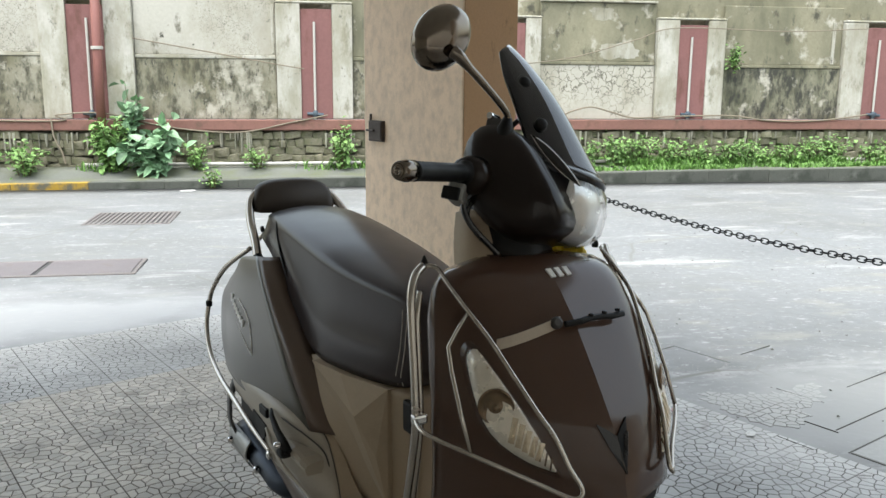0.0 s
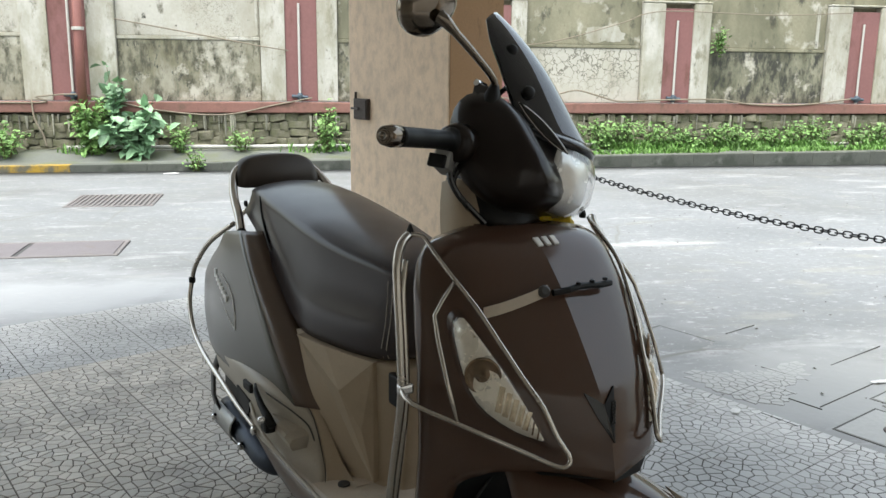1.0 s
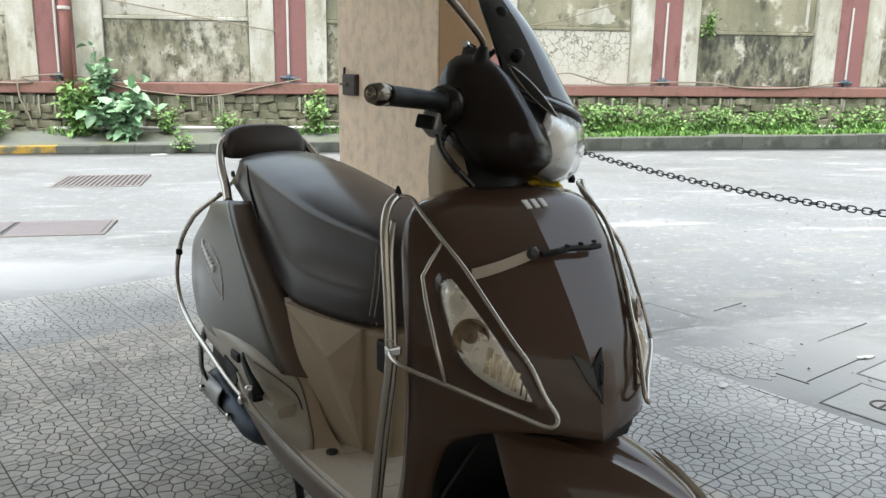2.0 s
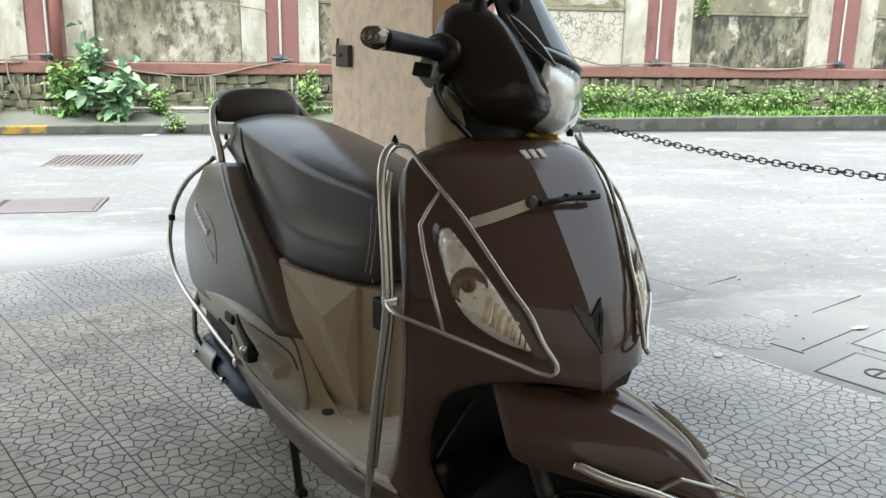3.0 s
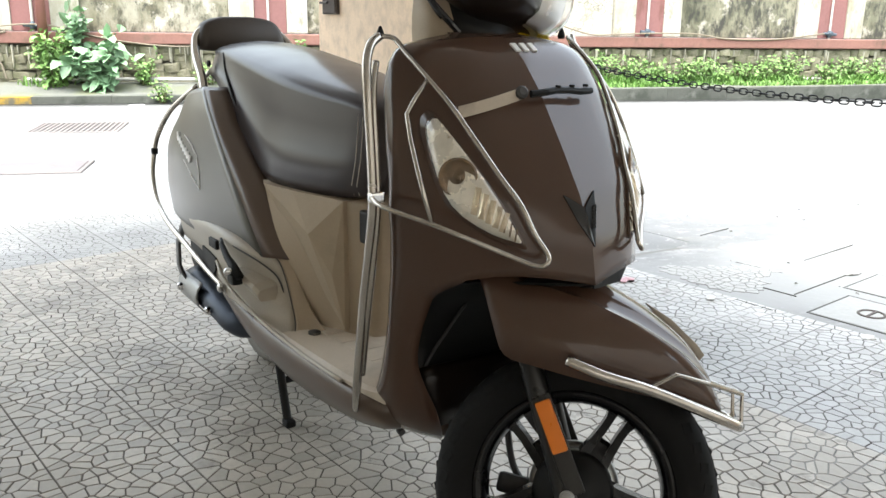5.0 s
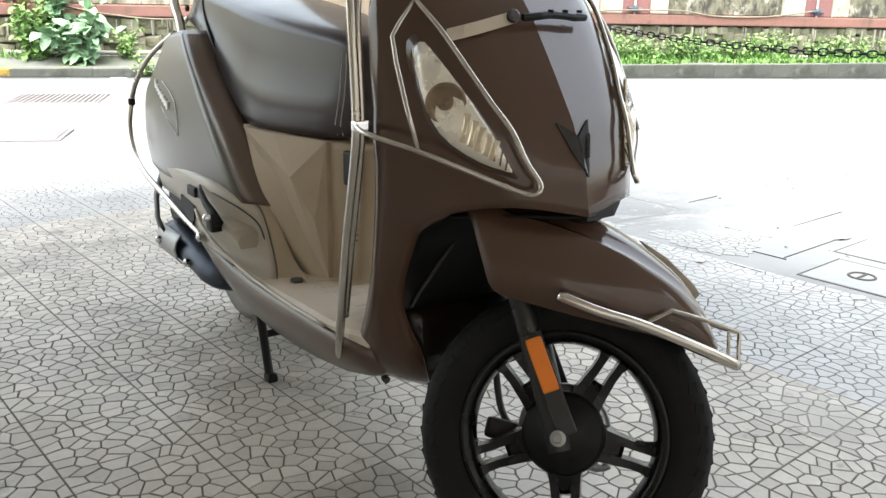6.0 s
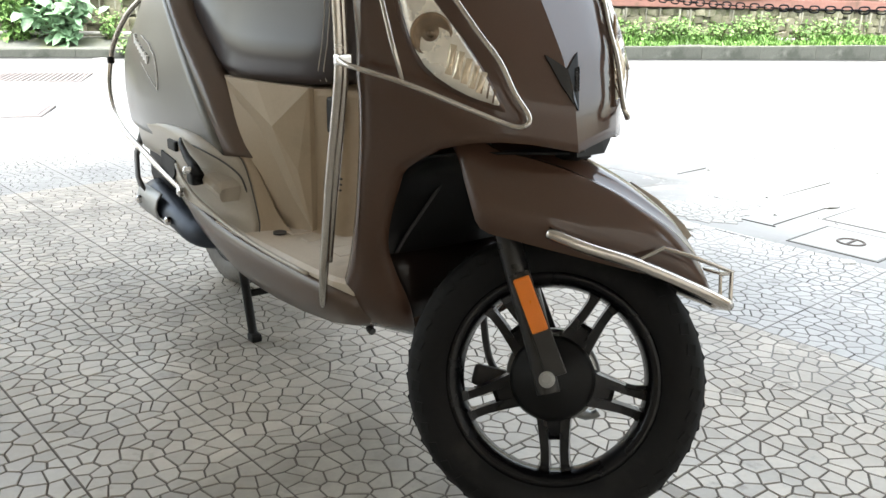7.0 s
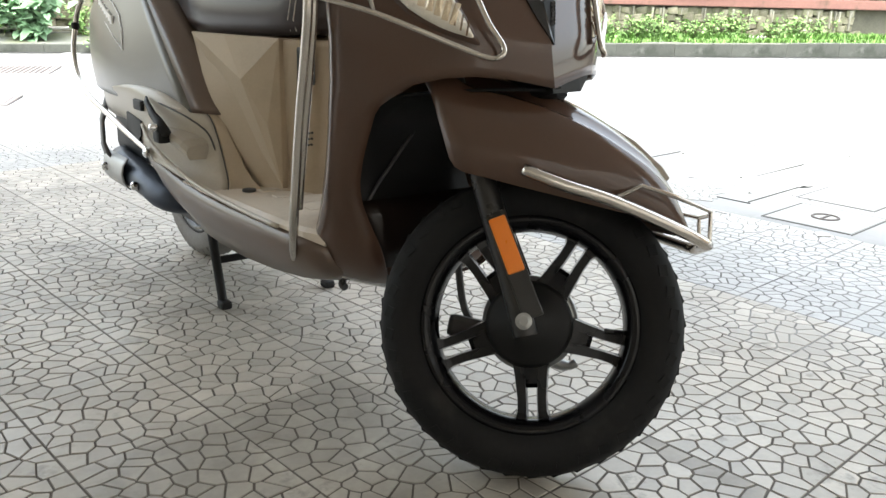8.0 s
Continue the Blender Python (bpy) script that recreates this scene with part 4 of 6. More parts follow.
apron = part("front_shield", bm, M_BROWN, scooter, "satin brown front shield with a centre crease", smooth=True)
arch = smooth_line([(0.958, 0, 0.352), (0.950, 0, 0.375), (0.945, 0, 0.41), (0.965, 0, 0.48), (1.02, 0, 0.532), (1.10, 0, 0.552), (1.19, 0, 0.560)], 4)
WELL = [(0.94, 0.163), (0.99, 0.158), (1.03, 0.145), (1.10, 0.105), (1.19, 0.022)]
part("inner_fender", sheet([[(p.x - 0.012 * abs(y), table(WELL, p.x) * y, p.z) for y in (-1, -0.72, -0.36, 0, 0.36, 0.72, 1)] for p in arch], 0.004), M_MESHGRILLE, scooter, "black plastic wheel well", smooth=True)
rows = []
for z, x, w in ((0.262, 0.976, 0.113), (0.232, 0.959, 0.098), (0.212, 0.931, 0.083), (0.200, 0.90, 0.05)):
    rows.append([(x - 0.006 * s * s, w * s, z) for s in (-1, -0.75, -0.5, -0.25, 0, 0.25, 0.5, 0.75, 1)])
part("belly_nose", sheet(rows, 0.004), M_BROWN, scooter, smooth=True)
rows = []
for z, x, w in ((0.372, 0.962, 0.146), (0.345, 0.971, 0.146), (0.30, 0.979, 0.126), (0.263, 0.977, 0.113)):
    rows.append([(x - 0.006 * s * s, w * s, z) for s in (-1, -0.75, -0.5, -0.25, 0, 0.25, 0.5, 0.75, 1)])
part("splash_liner", sheet(rows, 0.004), M_COWL, scooter, "dark brown liner behind the wheel", smooth=True)
# a thin grey tube drawn in place of the well's diagonal sheen
part("well_sheen", tube(smooth_line([(0.954, -0.136, 0.367), (0.952, -0.115, 0.395), (0.952, -0.093, 0.420), (0.955, -0.072, 0.448), (0.962, -0.054, 0.475)], 3), [0.001] + [0.0028] * 11 + [0.001], 6), M_CAST, scooter, "grey strip drawn as the sheen in the wheel well", smooth=True)
part("chin", loft([[(x, w * 0.12, b + 0.018), (x, w * 0.25, b + 0.012), (x, w * 0.6, b + 0.008), (x, w, b + 0.010), (x, w * 0.95, 0.566), (x, w * 0.15, 0.564)] for x, w, b in ((1.06, 0.100, 0.535), (1.11, 0.092, 0.526), (1.155, 0.074, 0.528), (1.185, 0.050, 0.538), (1.204, 0.016, 0.553))]), M_MESHGRILLE, scooter, "black plastic chin under the shield")

# leg shield, floor and skirts
rows = []
for z in [0.325 + 0.035 * i for i in range(17)]:
    w = (table(XW, z) if z > 0.55 else 0.165 + 0.04 * (z - 0.325) / 0.225) - 0.026
    back = table([(0.32, 0.80), (0.40, 0.885), (0.55, 0.928), (0.70, 0.935), (0.90, 0.885)], z)
    rows.append([(back + (0.02 if abs(s) > 0.9 else -0.01 * (1 - s * s)), w * s, z) for s in (-1, -0.92, -0.6, -0.3, 0, 0.3, 0.6, 0.92, 1)])
part("leg_shield", sheet(rows, 0.008), M_BEIGE, scooter, "beige inner leg shield", smooth=True)
rings = []
for z, w, x0, x1 in ((0.50, 0.074, 0.82, 0.93), (0.70, 0.078, 0.81, 0.93), (0.86, 0.080, 0.80, 0.92), (0.93, 0.078, 0.79, 0.90), (0.985, 0.072, 0.79, 0.87)):
    rings.append([(x0 + 0.02, -w, z), (x1, -w * 0.95, z), (x1, w * 0.95, z), (x0 + 0.02, w, z), (x0, w * 0.6, z), (x0, -w * 0.6, z)])
bm = loft(rings)
bmesh.ops.bevel(bm, geom=bm.edges[:], offset=0.008, segments=2, affect="EDGES")
part("steering_cover", bm, M_BEIGE, scooter, smooth=True)
SK = [(0.90, 0.290, 0.235, 0.185), (0.86, 0.298, 0.214, 0.203), (0.80, 0.302, 0.200, 0.213), (0.70, 0.303, 0.188, 0.220), (0.60, 0.303, 0.182, 0.226), (0.50, 0.305, 0.182, 0.230), (0.42, 0.312, 0.190, 0.234), (0.36, 0.324, 0.210, 0.238), (0.31, 0.334, 0.240, 0.242), (0.275, 0.345, 0.270, 0.244), (0.245, 0.358, 0.30, 0.244)]
rings = []
for x, top, bot, w in SK[:7]:
    rings.append([(x, -w + 0.004, top + 0.001), (x, -w + 0.005, 0.308), (x, -w + 0.013, 0.3138), (x, -w + 0.03, 0.3145), (x, w - 0.03, 0.3145), (x, w - 0.013, 0.3138), (x, w - 0.005, 0.308), (x, w - 0.004, top + 0.001)])
deck = part("floorboard", loft(rings), M_DECK, scooter, "beige plastic floorboard with raised ribs")
for k in range(6):
    part("rib", box((0.52 + k * 0.055, -0.150 + 0.004 * k, 0.312), (0.548 + k * 0.055, 0.150 - 0.004 * k, 0.3160), 0.0015, None, 1), M_DECK, deck)
for x, y in ((0.578, -0.161), (0.578, 0.161)):
    part("floor_bolt", lathe([(0.013, 0.312), (0.013, 0.3185), (0.008, 0.3195), (0.0, 0.3195)], 14, pose(x, y, 0), ends=False), M_CAST, deck)
for s in (-1, 1):
    rings = []
    for x, top, bot, w in SK:
        h = top - bot
        rings.append([(x, s * (w - 0.035), top - 0.002), (x, s * (w - 0.012), top), (x, s * (w - 0.002), top - 0.006), (x, s * w, top - 0.25 * h), (x, s * (w - 0.012), top - 0.55 * h), (x, s * (w - 0.045), bot + 0.08 * h), (x, s * (w - 0.07), bot), (x, s * (w - 0.10), bot + 0.01)])
    part("floor_skirt", loft(rings), M_EDGE, scooter, smooth=True)
part("belly_pan", box((0.30, -0.13, 0.204), (0.84, 0.13, 0.294), 0.02), M_DARKPLASTIC, scooter)
part("belly_hook", tube(smooth_line([(0.825, -0.10, 0.212), (0.828, -0.108, 0.194), (0.838, -0.108, 0.190)], 4), 0.007, 8), M_CAST, scooter)

# body under the seat
rings = []
for z, xf, wf, xr, wr in ((0.305, 0.672, 0.098, 0.40, 0.190), (0.322, 0.664, 0.090, 0.39, 0.184), (0.36, 0.670, 0.090, 0.38, 0.185), (0.44, 0.682, 0.094, 0.34, 0.186), (0.52, 0.694, 0.100, 0.30, 0.182), (0.595, 0.702, 0.106, 0.22, 0.170)):
    right = [(xr, -wr, z), (xr + 0.08, -wr + 0.002, z), (xf - 0.20, -(0.72 * wr + 0.28 * wf), z), (xf - 0.10, -(0.30 * wr + 0.70 * wf), z), (xf - 0.035, -wf + 0.002, z), (xf - 0.008, -wf + 0.022, z), (xf, -wf * 0.5, z)]
    rings.append(smooth_line(right + [(x, -y, zz) for x, y, zz in right[::-1]], 3))
cols = [smooth_line([r[k] for r in rings], 4) for k in range(len(rings[0]))]
part("underseat_body", loft([[c[i] for c in cols] for i in range(len(cols[0]))]), M_BEIGE, scooter, "beige plastic body under the seat", smooth=True)
bm = bmesh.new()
for p in ((0.386, -0.1815, 0.596), (0.50, -0.1640, 0.597), (0.640, -0.1220, 0.597), (0.566, -0.1640, 0.521), (0.607, -0.1330, 0.440), (0.612, -0.108, 0.320), (0.386, -0.12, 0.596), (0.640, -0.08, 0.597), (0.60, -0.05, 0.320)):
    bm.verts.new(p)
bmesh.ops.convex_hull(bm, input=bm.verts[:])
part("body_fold", bm, M_BEIGE, scooter, "folded triangular facet under the seat")
part("seat_latch", box((0.672, -0.106, 0.520), (0.712, -0.088, 0.585), 0.006), M_DARKPLASTIC, scooter)
for k in range(9):
    part("vent_hole", lathe([(0.0022, 0), (0.0022, 0.003), (0.0, 0.003)], 8, pose(0.680 + 0.0015 * (k // 3), -0.0965 + 0.0065 * (k % 3), 0.412 + 0.011 * (k // 3), 0, 90, 0), ends=False), M_DARKPLASTIC, scooter)

# side panels: sections by height, front edge, ridge, flank, tail
DROP = [(-0.36, 0.10), (-0.17, 0.058), (-0.06, 0.022), (0.05, 0.0)]      # the top edge falls towards the tail
SP = [(0.775, (0.080, 0.170), (0.055, 0.188), (-0.06, 0.190), (-0.17, 0.165), (-0.27, 0.10), (-0.31, 0.0)),
      (0.735, (0.148, 0.182), (0.125, 0.203), (-0.03, 0.204), (-0.16, 0.184), (-0.29, 0.125), (-0.36, 0.0)),
      (0.68, (0.220, 0.183), (0.200, 0.211), (0.00, 0.217), (-0.15, 0.203), (-0.30, 0.150), (-0.40, 0.0)),
      (0.60, (0.334, 0.181), (0.298, 0.217), (0.06, 0.233), (-0.13, 0.221), (-0.31, 0.168), (-0.43, 0.0)),
      (0.53, (0.408, 0.173), (0.368, 0.216), (0.11, 0.243), (-0.10, 0.234), (-0.30, 0.176), (-0.43, 0.0)),
      (0.485, (0.446, 0.169), (0.405, 0.211), (0.15, 0.246), (-0.08, 0.239), (-0.28, 0.177), (-0.41, 0.0)),
      (0.445, (0.472, 0.166), (0.424, 0.204), (0.17, 0.247), (-0.07, 0.239), (-0.26, 0.174), (-0.38, 0.0))]
for s in (-1, 1):
    rows = []
    for z, f, r, *rest in SP:
        pts = [(f[0] + 0.01, s * (f[1] - 0.03), z), (f[0], s * f[1], z)] + [(f[0] + (r[0] - f[0]) * t, s * (f[1] + (r[1] - f[1]) * t), z) for t in (0.5, 1.0)]
        tail = smooth_line([(r[0], s * r[1], z)] + [(a, s * b, z - table(DROP, a) * max(0.0, (z - 0.60) / 0.175)) for a, b in rest], 4)
        rows.append(pts + [tuple(p) for p in tail[1:]])
    cols = [smooth_line([r[k] for r in rows], 3) for k in range(len(rows[0]))]
    rows = [[c[i] for c in cols] for i in range(len(cols[0]))]
    side = part("side_panel", sheet([r[3:] for r in rows], 0.004), M_PANEL, scooter, "satin brown side panel with its grey reflection in the colour and a silver badge", smooth=True)
    part("panel_edge", sheet([r[:4] for r in rows], 0.004), M_EDGE, side, "brown front edge of the side panel", smooth=True)
def panel_y(x, z):
    """How far out the side panel stands."""
    out = []
    for row in SP:
        line = sorted([row[2]] + list(row[3:]))
        out.append((row[0], table(line, x)))
    return table(sorted(out), z)


for k in range(7):           # the name badge, as plain bars
    x, z = -0.070 + 0.0205 * k, 0.642 - 0.0060 * k
    y = -panel_y(x, z)
    part("badge_bar", box((x - 0.0066, y - 0.0050, z - 0.0095), (x + 0.0066, y + 0.008, z + (0.0135 if k == 0 else 0.0085)), 0.0015), M_BADGE, scooter)
lm = lambda x, z: -panel_y(x, z) - 0.0028
part("badge_line", tube([(x, lm(x, z), z) for x, z in ((-0.01, 0.655), (0.05, 0.640), (0.095, 0.618), (0.122, 0.585), (0.136, 0.546))], 0.0012, 6), M_BADGE, scooter)
part("badge_line", tube([(x, lm(x, z), z) for x, z in ((0.136, 0.546), (0.08, 0.568), (0.01, 0.595), (-0.05, 0.615))], 0.0009, 6), M_BADGE, scooter)

# lower side cover, footrest and silencer
for s in (-1, 1):
    rows = []
    sections = [(-0.12, (0.185, 0.439), (0.213, 0.433), (0.215, 0.42), (0.211, 0.40), (0.195, 0.395)),
                (-0.04, (0.206, 0.456), (0.234, 0.450), (0.236, 0.43), (0.232, 0.40), (0.216, 0.385)),
                (0.04, (0.217, 0.470), (0.245, 0.466), (0.247, 0.445), (0.244, 0.41), (0.230, 0.392)),
                (0.12, (0.218, 0.476), (0.247, 0.472), (0.250, 0.45), (0.248, 0.415), (0.238, 0.395)),
                (0.20, (0.218, 0.481), (0.247, 0.477), (0.250, 0.447), (0.249, 0.41), (0.244, 0.385)),
                (0.30, (0.212, 0.478), (0.242, 0.472), (0.247, 0.425), (0.249, 0.365), (0.250, 0.340)),
                (0.36, (0.205, 0.468), (0.230, 0.460), (0.236, 0.405), (0.241, 0.352), (0.246, 0.332)),
                (0.42, (0.192, 0.447), (0.208, 0.440), (0.214, 0.39), (0.224, 0.342), (0.238, 0.324)),
                (0.47, (0.164, 0.440), (0.174, 0.420), (0.186, 0.37), (0.203, 0.331), (0.230, 0.320)),
                (0.53, (0.142, 0.340), (0.149, 0.331), (0.165, 0.321), (0.190, 0.3165), (0.222, 0.3145)),
                (0.60, (0.132, 0.308), (0.145, 0.308), (0.165, 0.307), (0.190, 0.307), (0.216, 0.306))]
    flow = [smooth_line([(sec[0], s * sec[1 + k][0], sec[1 + k][1]) for sec in sections], 4) for k in range(5)]
    rows = [smooth_line([c[i] for c in flow], 3) for i in range(len(flow[0]))]
    split = [29.0 + 7.0 * min(k, 8) / 8 + 0.95 * max(0, k - 8) for k in range(len(rows[0]))]     # the seam leans forward as it falls
    along = lambda i, k: rows[int(i)][k].lerp(rows[min(int(i) + 1, len(rows) - 1)][k], i - int(i))
    back = [[along(split[k] * q / 24, k) for k in range(len(split))] for q in range(25)]
    fore = [[along(split[k] + 0.12 + (len(rows) - 1.12 - split[k]) * q / 10, k) for k in range(len(split))] for q in range(11)]
    part("lower_cover", sheet(back, 0.004), M_COVER, scooter, "grey-beige lower side cover", smooth=True)
    part("cover_strip", sheet(fore, 0.004), M_BEIGE, scooter, "darker beige strip in front of the side cover", smooth=True)
    ss = lambda pts: [(x, s * y, z) for x, y, z in pts]
    seam = [b + Vector((0, s * 0.0008, 0)) for b in back[-1]]
    part("cover_seam", tube(seam, 0.0011, 6), M_CAST, scooter)
    block = loft([ss([(x, 0.19, z - 0.026), (x, w - 0.004, z - 0.026), (x, w, z - 0.020), (x, w + 0.002, z - 0.010), (x, w - 0.003, z - 0.002), (x, w - 0.012, z + 0.001), (x, 0.19, z + 0.003)]) for x, z, w in ((0.350, 0.396, 0.236), (0.356, 0.406, 0.244), (0.366, 0.412, 0.248), (0.41, 0.409, 0.246), (0.448, 0.397, 0.239), (0.462, 0.386, 0.232))])
    part("step_block", block, M_COVER, scooter)
    fr = part("footrest", tube(ss([(0.298, 0.250, 0.464), (0.318, 0.256, 0.456), (0.360, 0.259, 0.436), (0.395, 0.259, 0.424), (0.425, 0.258, 0.410)]), [0.003, 0.006, 0.008, 0.010, 0.010], 8), M_DARKPLASTIC, scooter, "folded black pillion footrest", smooth=True)
    part("footrest_peg", box((0.376, min(s * 0.244, s * 0.270), 0.386), (0.412, max(s * 0.244, s * 0.266), 0.416), 0.008, None), M_DARKPLASTIC, fr)
    part("footrest_pad", box((0.226, min(s * 0.242, s * 0.256), 0.432), (0.276, max(s * 0.242, s * 0.256), 0.454), 0.004, None), M_DARKPLASTIC, fr)
    part("footrest_pin", lathe([(0.008, 0), (0.008, 0.010), (0.005, 0.014), (0.0, 0.014)], 14, pose(0.400, s * 0.268, 0.418, 90 if s < 0 else -90), ends=False), M_CHROME, fr, smooth=True)
    notch = [(0.172, 0.420), (0.216, 0.416), (0.262, 0.410), (0.256, 0.380), (0.236, 0.366), (0.168, 0.364)]
    part("cover_opening", loft([ss([(x, 0.20, z) for x, z in notch]), ss([(x, 0.2535, z) for x, z in notch])]), M_MESHGRILLE, scooter, "black opening in the side cover")
    part("cover_groove", tube(smooth_line(ss([(0.345, 0.2425, 0.458), (0.390, 0.229, 0.448), (0.430, 0.211, 0.434), (0.462, 0.190, 0.410), (0.478, 0.183, 0.378)]), 4), [0.0008] + [0.0018] * 15 + [0.0008], 8), M_CAST, scooter, "dark groove in the side cover", smooth=True)
    part("edge_strip", tube(smooth_line(ss([(0.262, 0.250, 0.404), (0.310, 0.256, 0.382), (0.370, 0.254, 0.360), (0.43, 0.243, 0.338), (0.52, 0.232, 0.318), (0.66, 0.224, 0.309), (0.80, 0.214, 0.306)]), 4), 0.0042, 8), M_COVER, scooter, "raised grey edge strip", smooth=True)
ex = smooth_line([(0.02, -0.207, 0.262), (0.12, -0.207, 0.255), (0.18, -0.207, 0.247), (0.225, -0.203, 0.240), (0.262, -0.180, 0.236), (0.275, -0.10, 0.235)], 5)
muf = part("silencer", tube([(-0.062, -0.20, 0.272), (-0.055, -0.20, 0.272), (-0.02, -0.205, 0.266)] + ex, [0.022, 0.036, 0.038] + [0.037 - 0.006 * min(1.0, k / 9) for k in range(len(ex))], 20), M_EXHAUST, scooter, "blue-black exhaust silencer", smooth=True)
part("heat_shield", sheet([[(x, -0.206 + 0.047 * math.cos(a) * -1, 0.266 + 0.047 * math.sin(a)) for a in (-0.9, -0.45, 0.0, 0.45, 0.9)] for x in (-0.05, -0.03, 0.03, 0.085, 0.095)], 0.003), M_CASTGREY, muf, "grey metal heat shield", smooth=True)
for x in (0.155, -0.02):
    part("shield_bolt", lathe([(0.010, 0), (0.010, 0.008), (0.006, 0.012), (0, 0.012)], 12, pose(x, -0.240 if x > 0.1 else -0.252, 0.252 if x > 0.1 else 0.268, 90), ends=False), M_CHROME, muf)
part("engine_case", box((-0.12, -0.115, 0.14), (0.36, 0.17, 0.37), 0.03), M_CAST, scooter)
part("engine_block", box((-0.13, -0.198, 0.282), (0.36, -0.05, 0.43), 0.03), M_MESHGRILLE, scooter)
part("swing_cover", box((-0.16, 0.10, 0.15), (0.30, 0.20, 0.31), 0.03), M_CASTGREY, scooter)
part("tail_guard", sheet([[(x, y, z) for x, z in ((-0.30, 0.46), (-0.36, 0.40), (-0.38, 0.30), (-0.36, 0.20))] for y in (-0.085, -0.04, 0.04, 0.085)], 0.004), M_DARKPLASTIC, scooter)
part("tail_bracket", sheet([[(-0.06, -0.232, 0.425), (-0.09, -0.240, 0.37), (-0.085, -0.243, 0.31), (-0.05, -0.240, 0.262)], [(-0.02, -0.236, 0.42), (-0.045, -0.246, 0.37), (-0.035, -0.250, 0.32), (0.0, -0.246, 0.285)]], 0.006), M_CAST, scooter, "dark silencer bracket", smooth=True)
st = part("centre_stand", tube(smooth_line([(0.275, -0.125, 0.21), (0.30, -0.125, 0.12), (0.335, -0.128, 0.03), (0.345, -0.130, 0.012)], 4), 0.0105, 10), M_DARKPLASTIC, scooter, "black steel centre stand", smooth=True)
part("stand_leg", tube(smooth_line([(0.275, 0.125, 0.21), (0.30, 0.125, 0.12), (0.335, 0.128, 0.03), (0.345, 0.130, 0.012)], 4), 0.0105, 10), M_DARKPLASTIC, st, smooth=True)
part("stand_bar", tube([(0.305, -0.125, 0.098), (0.305, 0.125, 0.098)], 0.009, 8), M_DARKPLASTIC, st)
for s in (-1, 1):
    part("stand_foot", box((0.336, min(s * 0.117, s * 0.142), 0.001), (0.368, max(s * 0.117, s * 0.142), 0.019), 0.006), M_DARKPLASTIC, st)


def wheel(name, centre, m, dusty, spin):
    """Cast wheel about the local y axis at centre, carried by m."""
    base = m @ Matrix.Translation(centre) @ Matrix.Rotation(radians(90), 4, "X") @ Matrix.Diagonal((1.04, 1.04, 1.0, 1.0))
    rim = part(name, lathe([(0.142, -0.036), (0.152, -0.036), (0.1535, -0.033), (0.150, -0.026), (0.141, -0.015), (0.138, 0.0), (0.141, 0.015), (0.150, 0.026), (0.1535, 0.033), (0.152, 0.036), (0.142, 0.036), (0.134, 0.022), (0.130, 0.0), (0.134, -0.022), (0.142, -0.036)], 64, base, ends=False), M_ALLOY, scooter, "black cast alloy wheel with five twin spokes", smooth=True)
    prof = [(0.149, -0.030), (0.154, -0.040), (0.168, -0.0455), (0.186, -0.0450), (0.200, -0.038), (0.2085, -0.026), (0.2125, -0.012), (0.2135, 0.0), (0.2125, 0.012), (0.2085, 0.026), (0.200, 0.038), (0.186, 0.0450), (0.168, 0.0455), (0.154, 0.040), (0.149, 0.030)]
    tyre = part("tyre", lathe(prof, 72, base, ends=False), M_RUBBER_DUSTY if dusty else M_RUBBER, rim, "black rubber tyre with block tread", smooth=True)
    block = bmesh.new()
    for k in range(40):
        a = k * math.tau / 40
        for sg in (-1, 1):
            for rr, zz, tilt, skew, lo, hi in ((0.2055, 0.0235, 36, 26, (-0.004, -0.0115, -0.0100), (0.0013, 0.0085, 0.0095)), (0.1950, 0.0405, 62, -18, (-0.004, -0.0075, -0.0065), (0.0012, 0.0080, 0.0065))):
                mm = base @ Matrix.Rotation(a + (0.078 if sg > 0 else 0) + (0.05 if zz > 0.03 else 0), 4, "Z") @ Matrix.Translation((rr, 0, sg * zz)) @ Matrix.Rotation(radians(-sg * tilt), 4, "Y") @ Matrix.Rotation(radians(skew * sg), 4, "X")
                add_box(block, lo, hi, mm)
    part("tread", block, M_RUBBER_DUSTY if dusty else M_RUBBER, tyre)
    sp = bmesh.new()
    for sg in (-1, 1):
        rows = []
        for r, w, off, h in ((0.045, 0.010, 0.022, 0.018), (0.075, 0.0088, 0.0195, 0.015), (0.105, 0.0078, 0.0178, 0.014), (0.122, 0.0080, 0.0182, 0.015), (0.132, 0.0105, 0.0200, 0.017), (0.140, 0.0165, 0.0230, 0.019)):
            o = sg * (off - 0.004)
            rows.append([(r, o - w, -h), (r, o + w, -h), (r, o + w * 0.75, h), (r, o - w * 0.75, h)])
        add_loft(sp, rows)
    add_loft(sp, [[(r, -w, -h), (r, w, -h), (r, w, h), (r, -w, h)] for r, w, h in ((0.045, 0.028, 0.016), (0.068, 0.022, 0.012), (0.084, 0.018, 0.008), (0.090, 0.012, 0.004))])
    sm = mesh_of("spoke", sp, M_ALLOY, False)
    for k in range(5):
        o = new("spoke", sm)
        o.parent = rim
        o.matrix_basis = base @ Matrix.Rotation(radians(spin + 72 * k), 4, "Z")
    part("hub", lathe([(0.0, -0.040), (0.024, -0.040), (0.030, -0.035), (0.053, -0.031), (0.060, -0.022), (0.061, 0.022), (0.054, 0.030), (0.038, 0.034), (0.028, 0.052), (0.0, 0.052)], 40, base, ends=False), M_DARKPLASTIC, rim, "black drum brake hub", smooth=True)
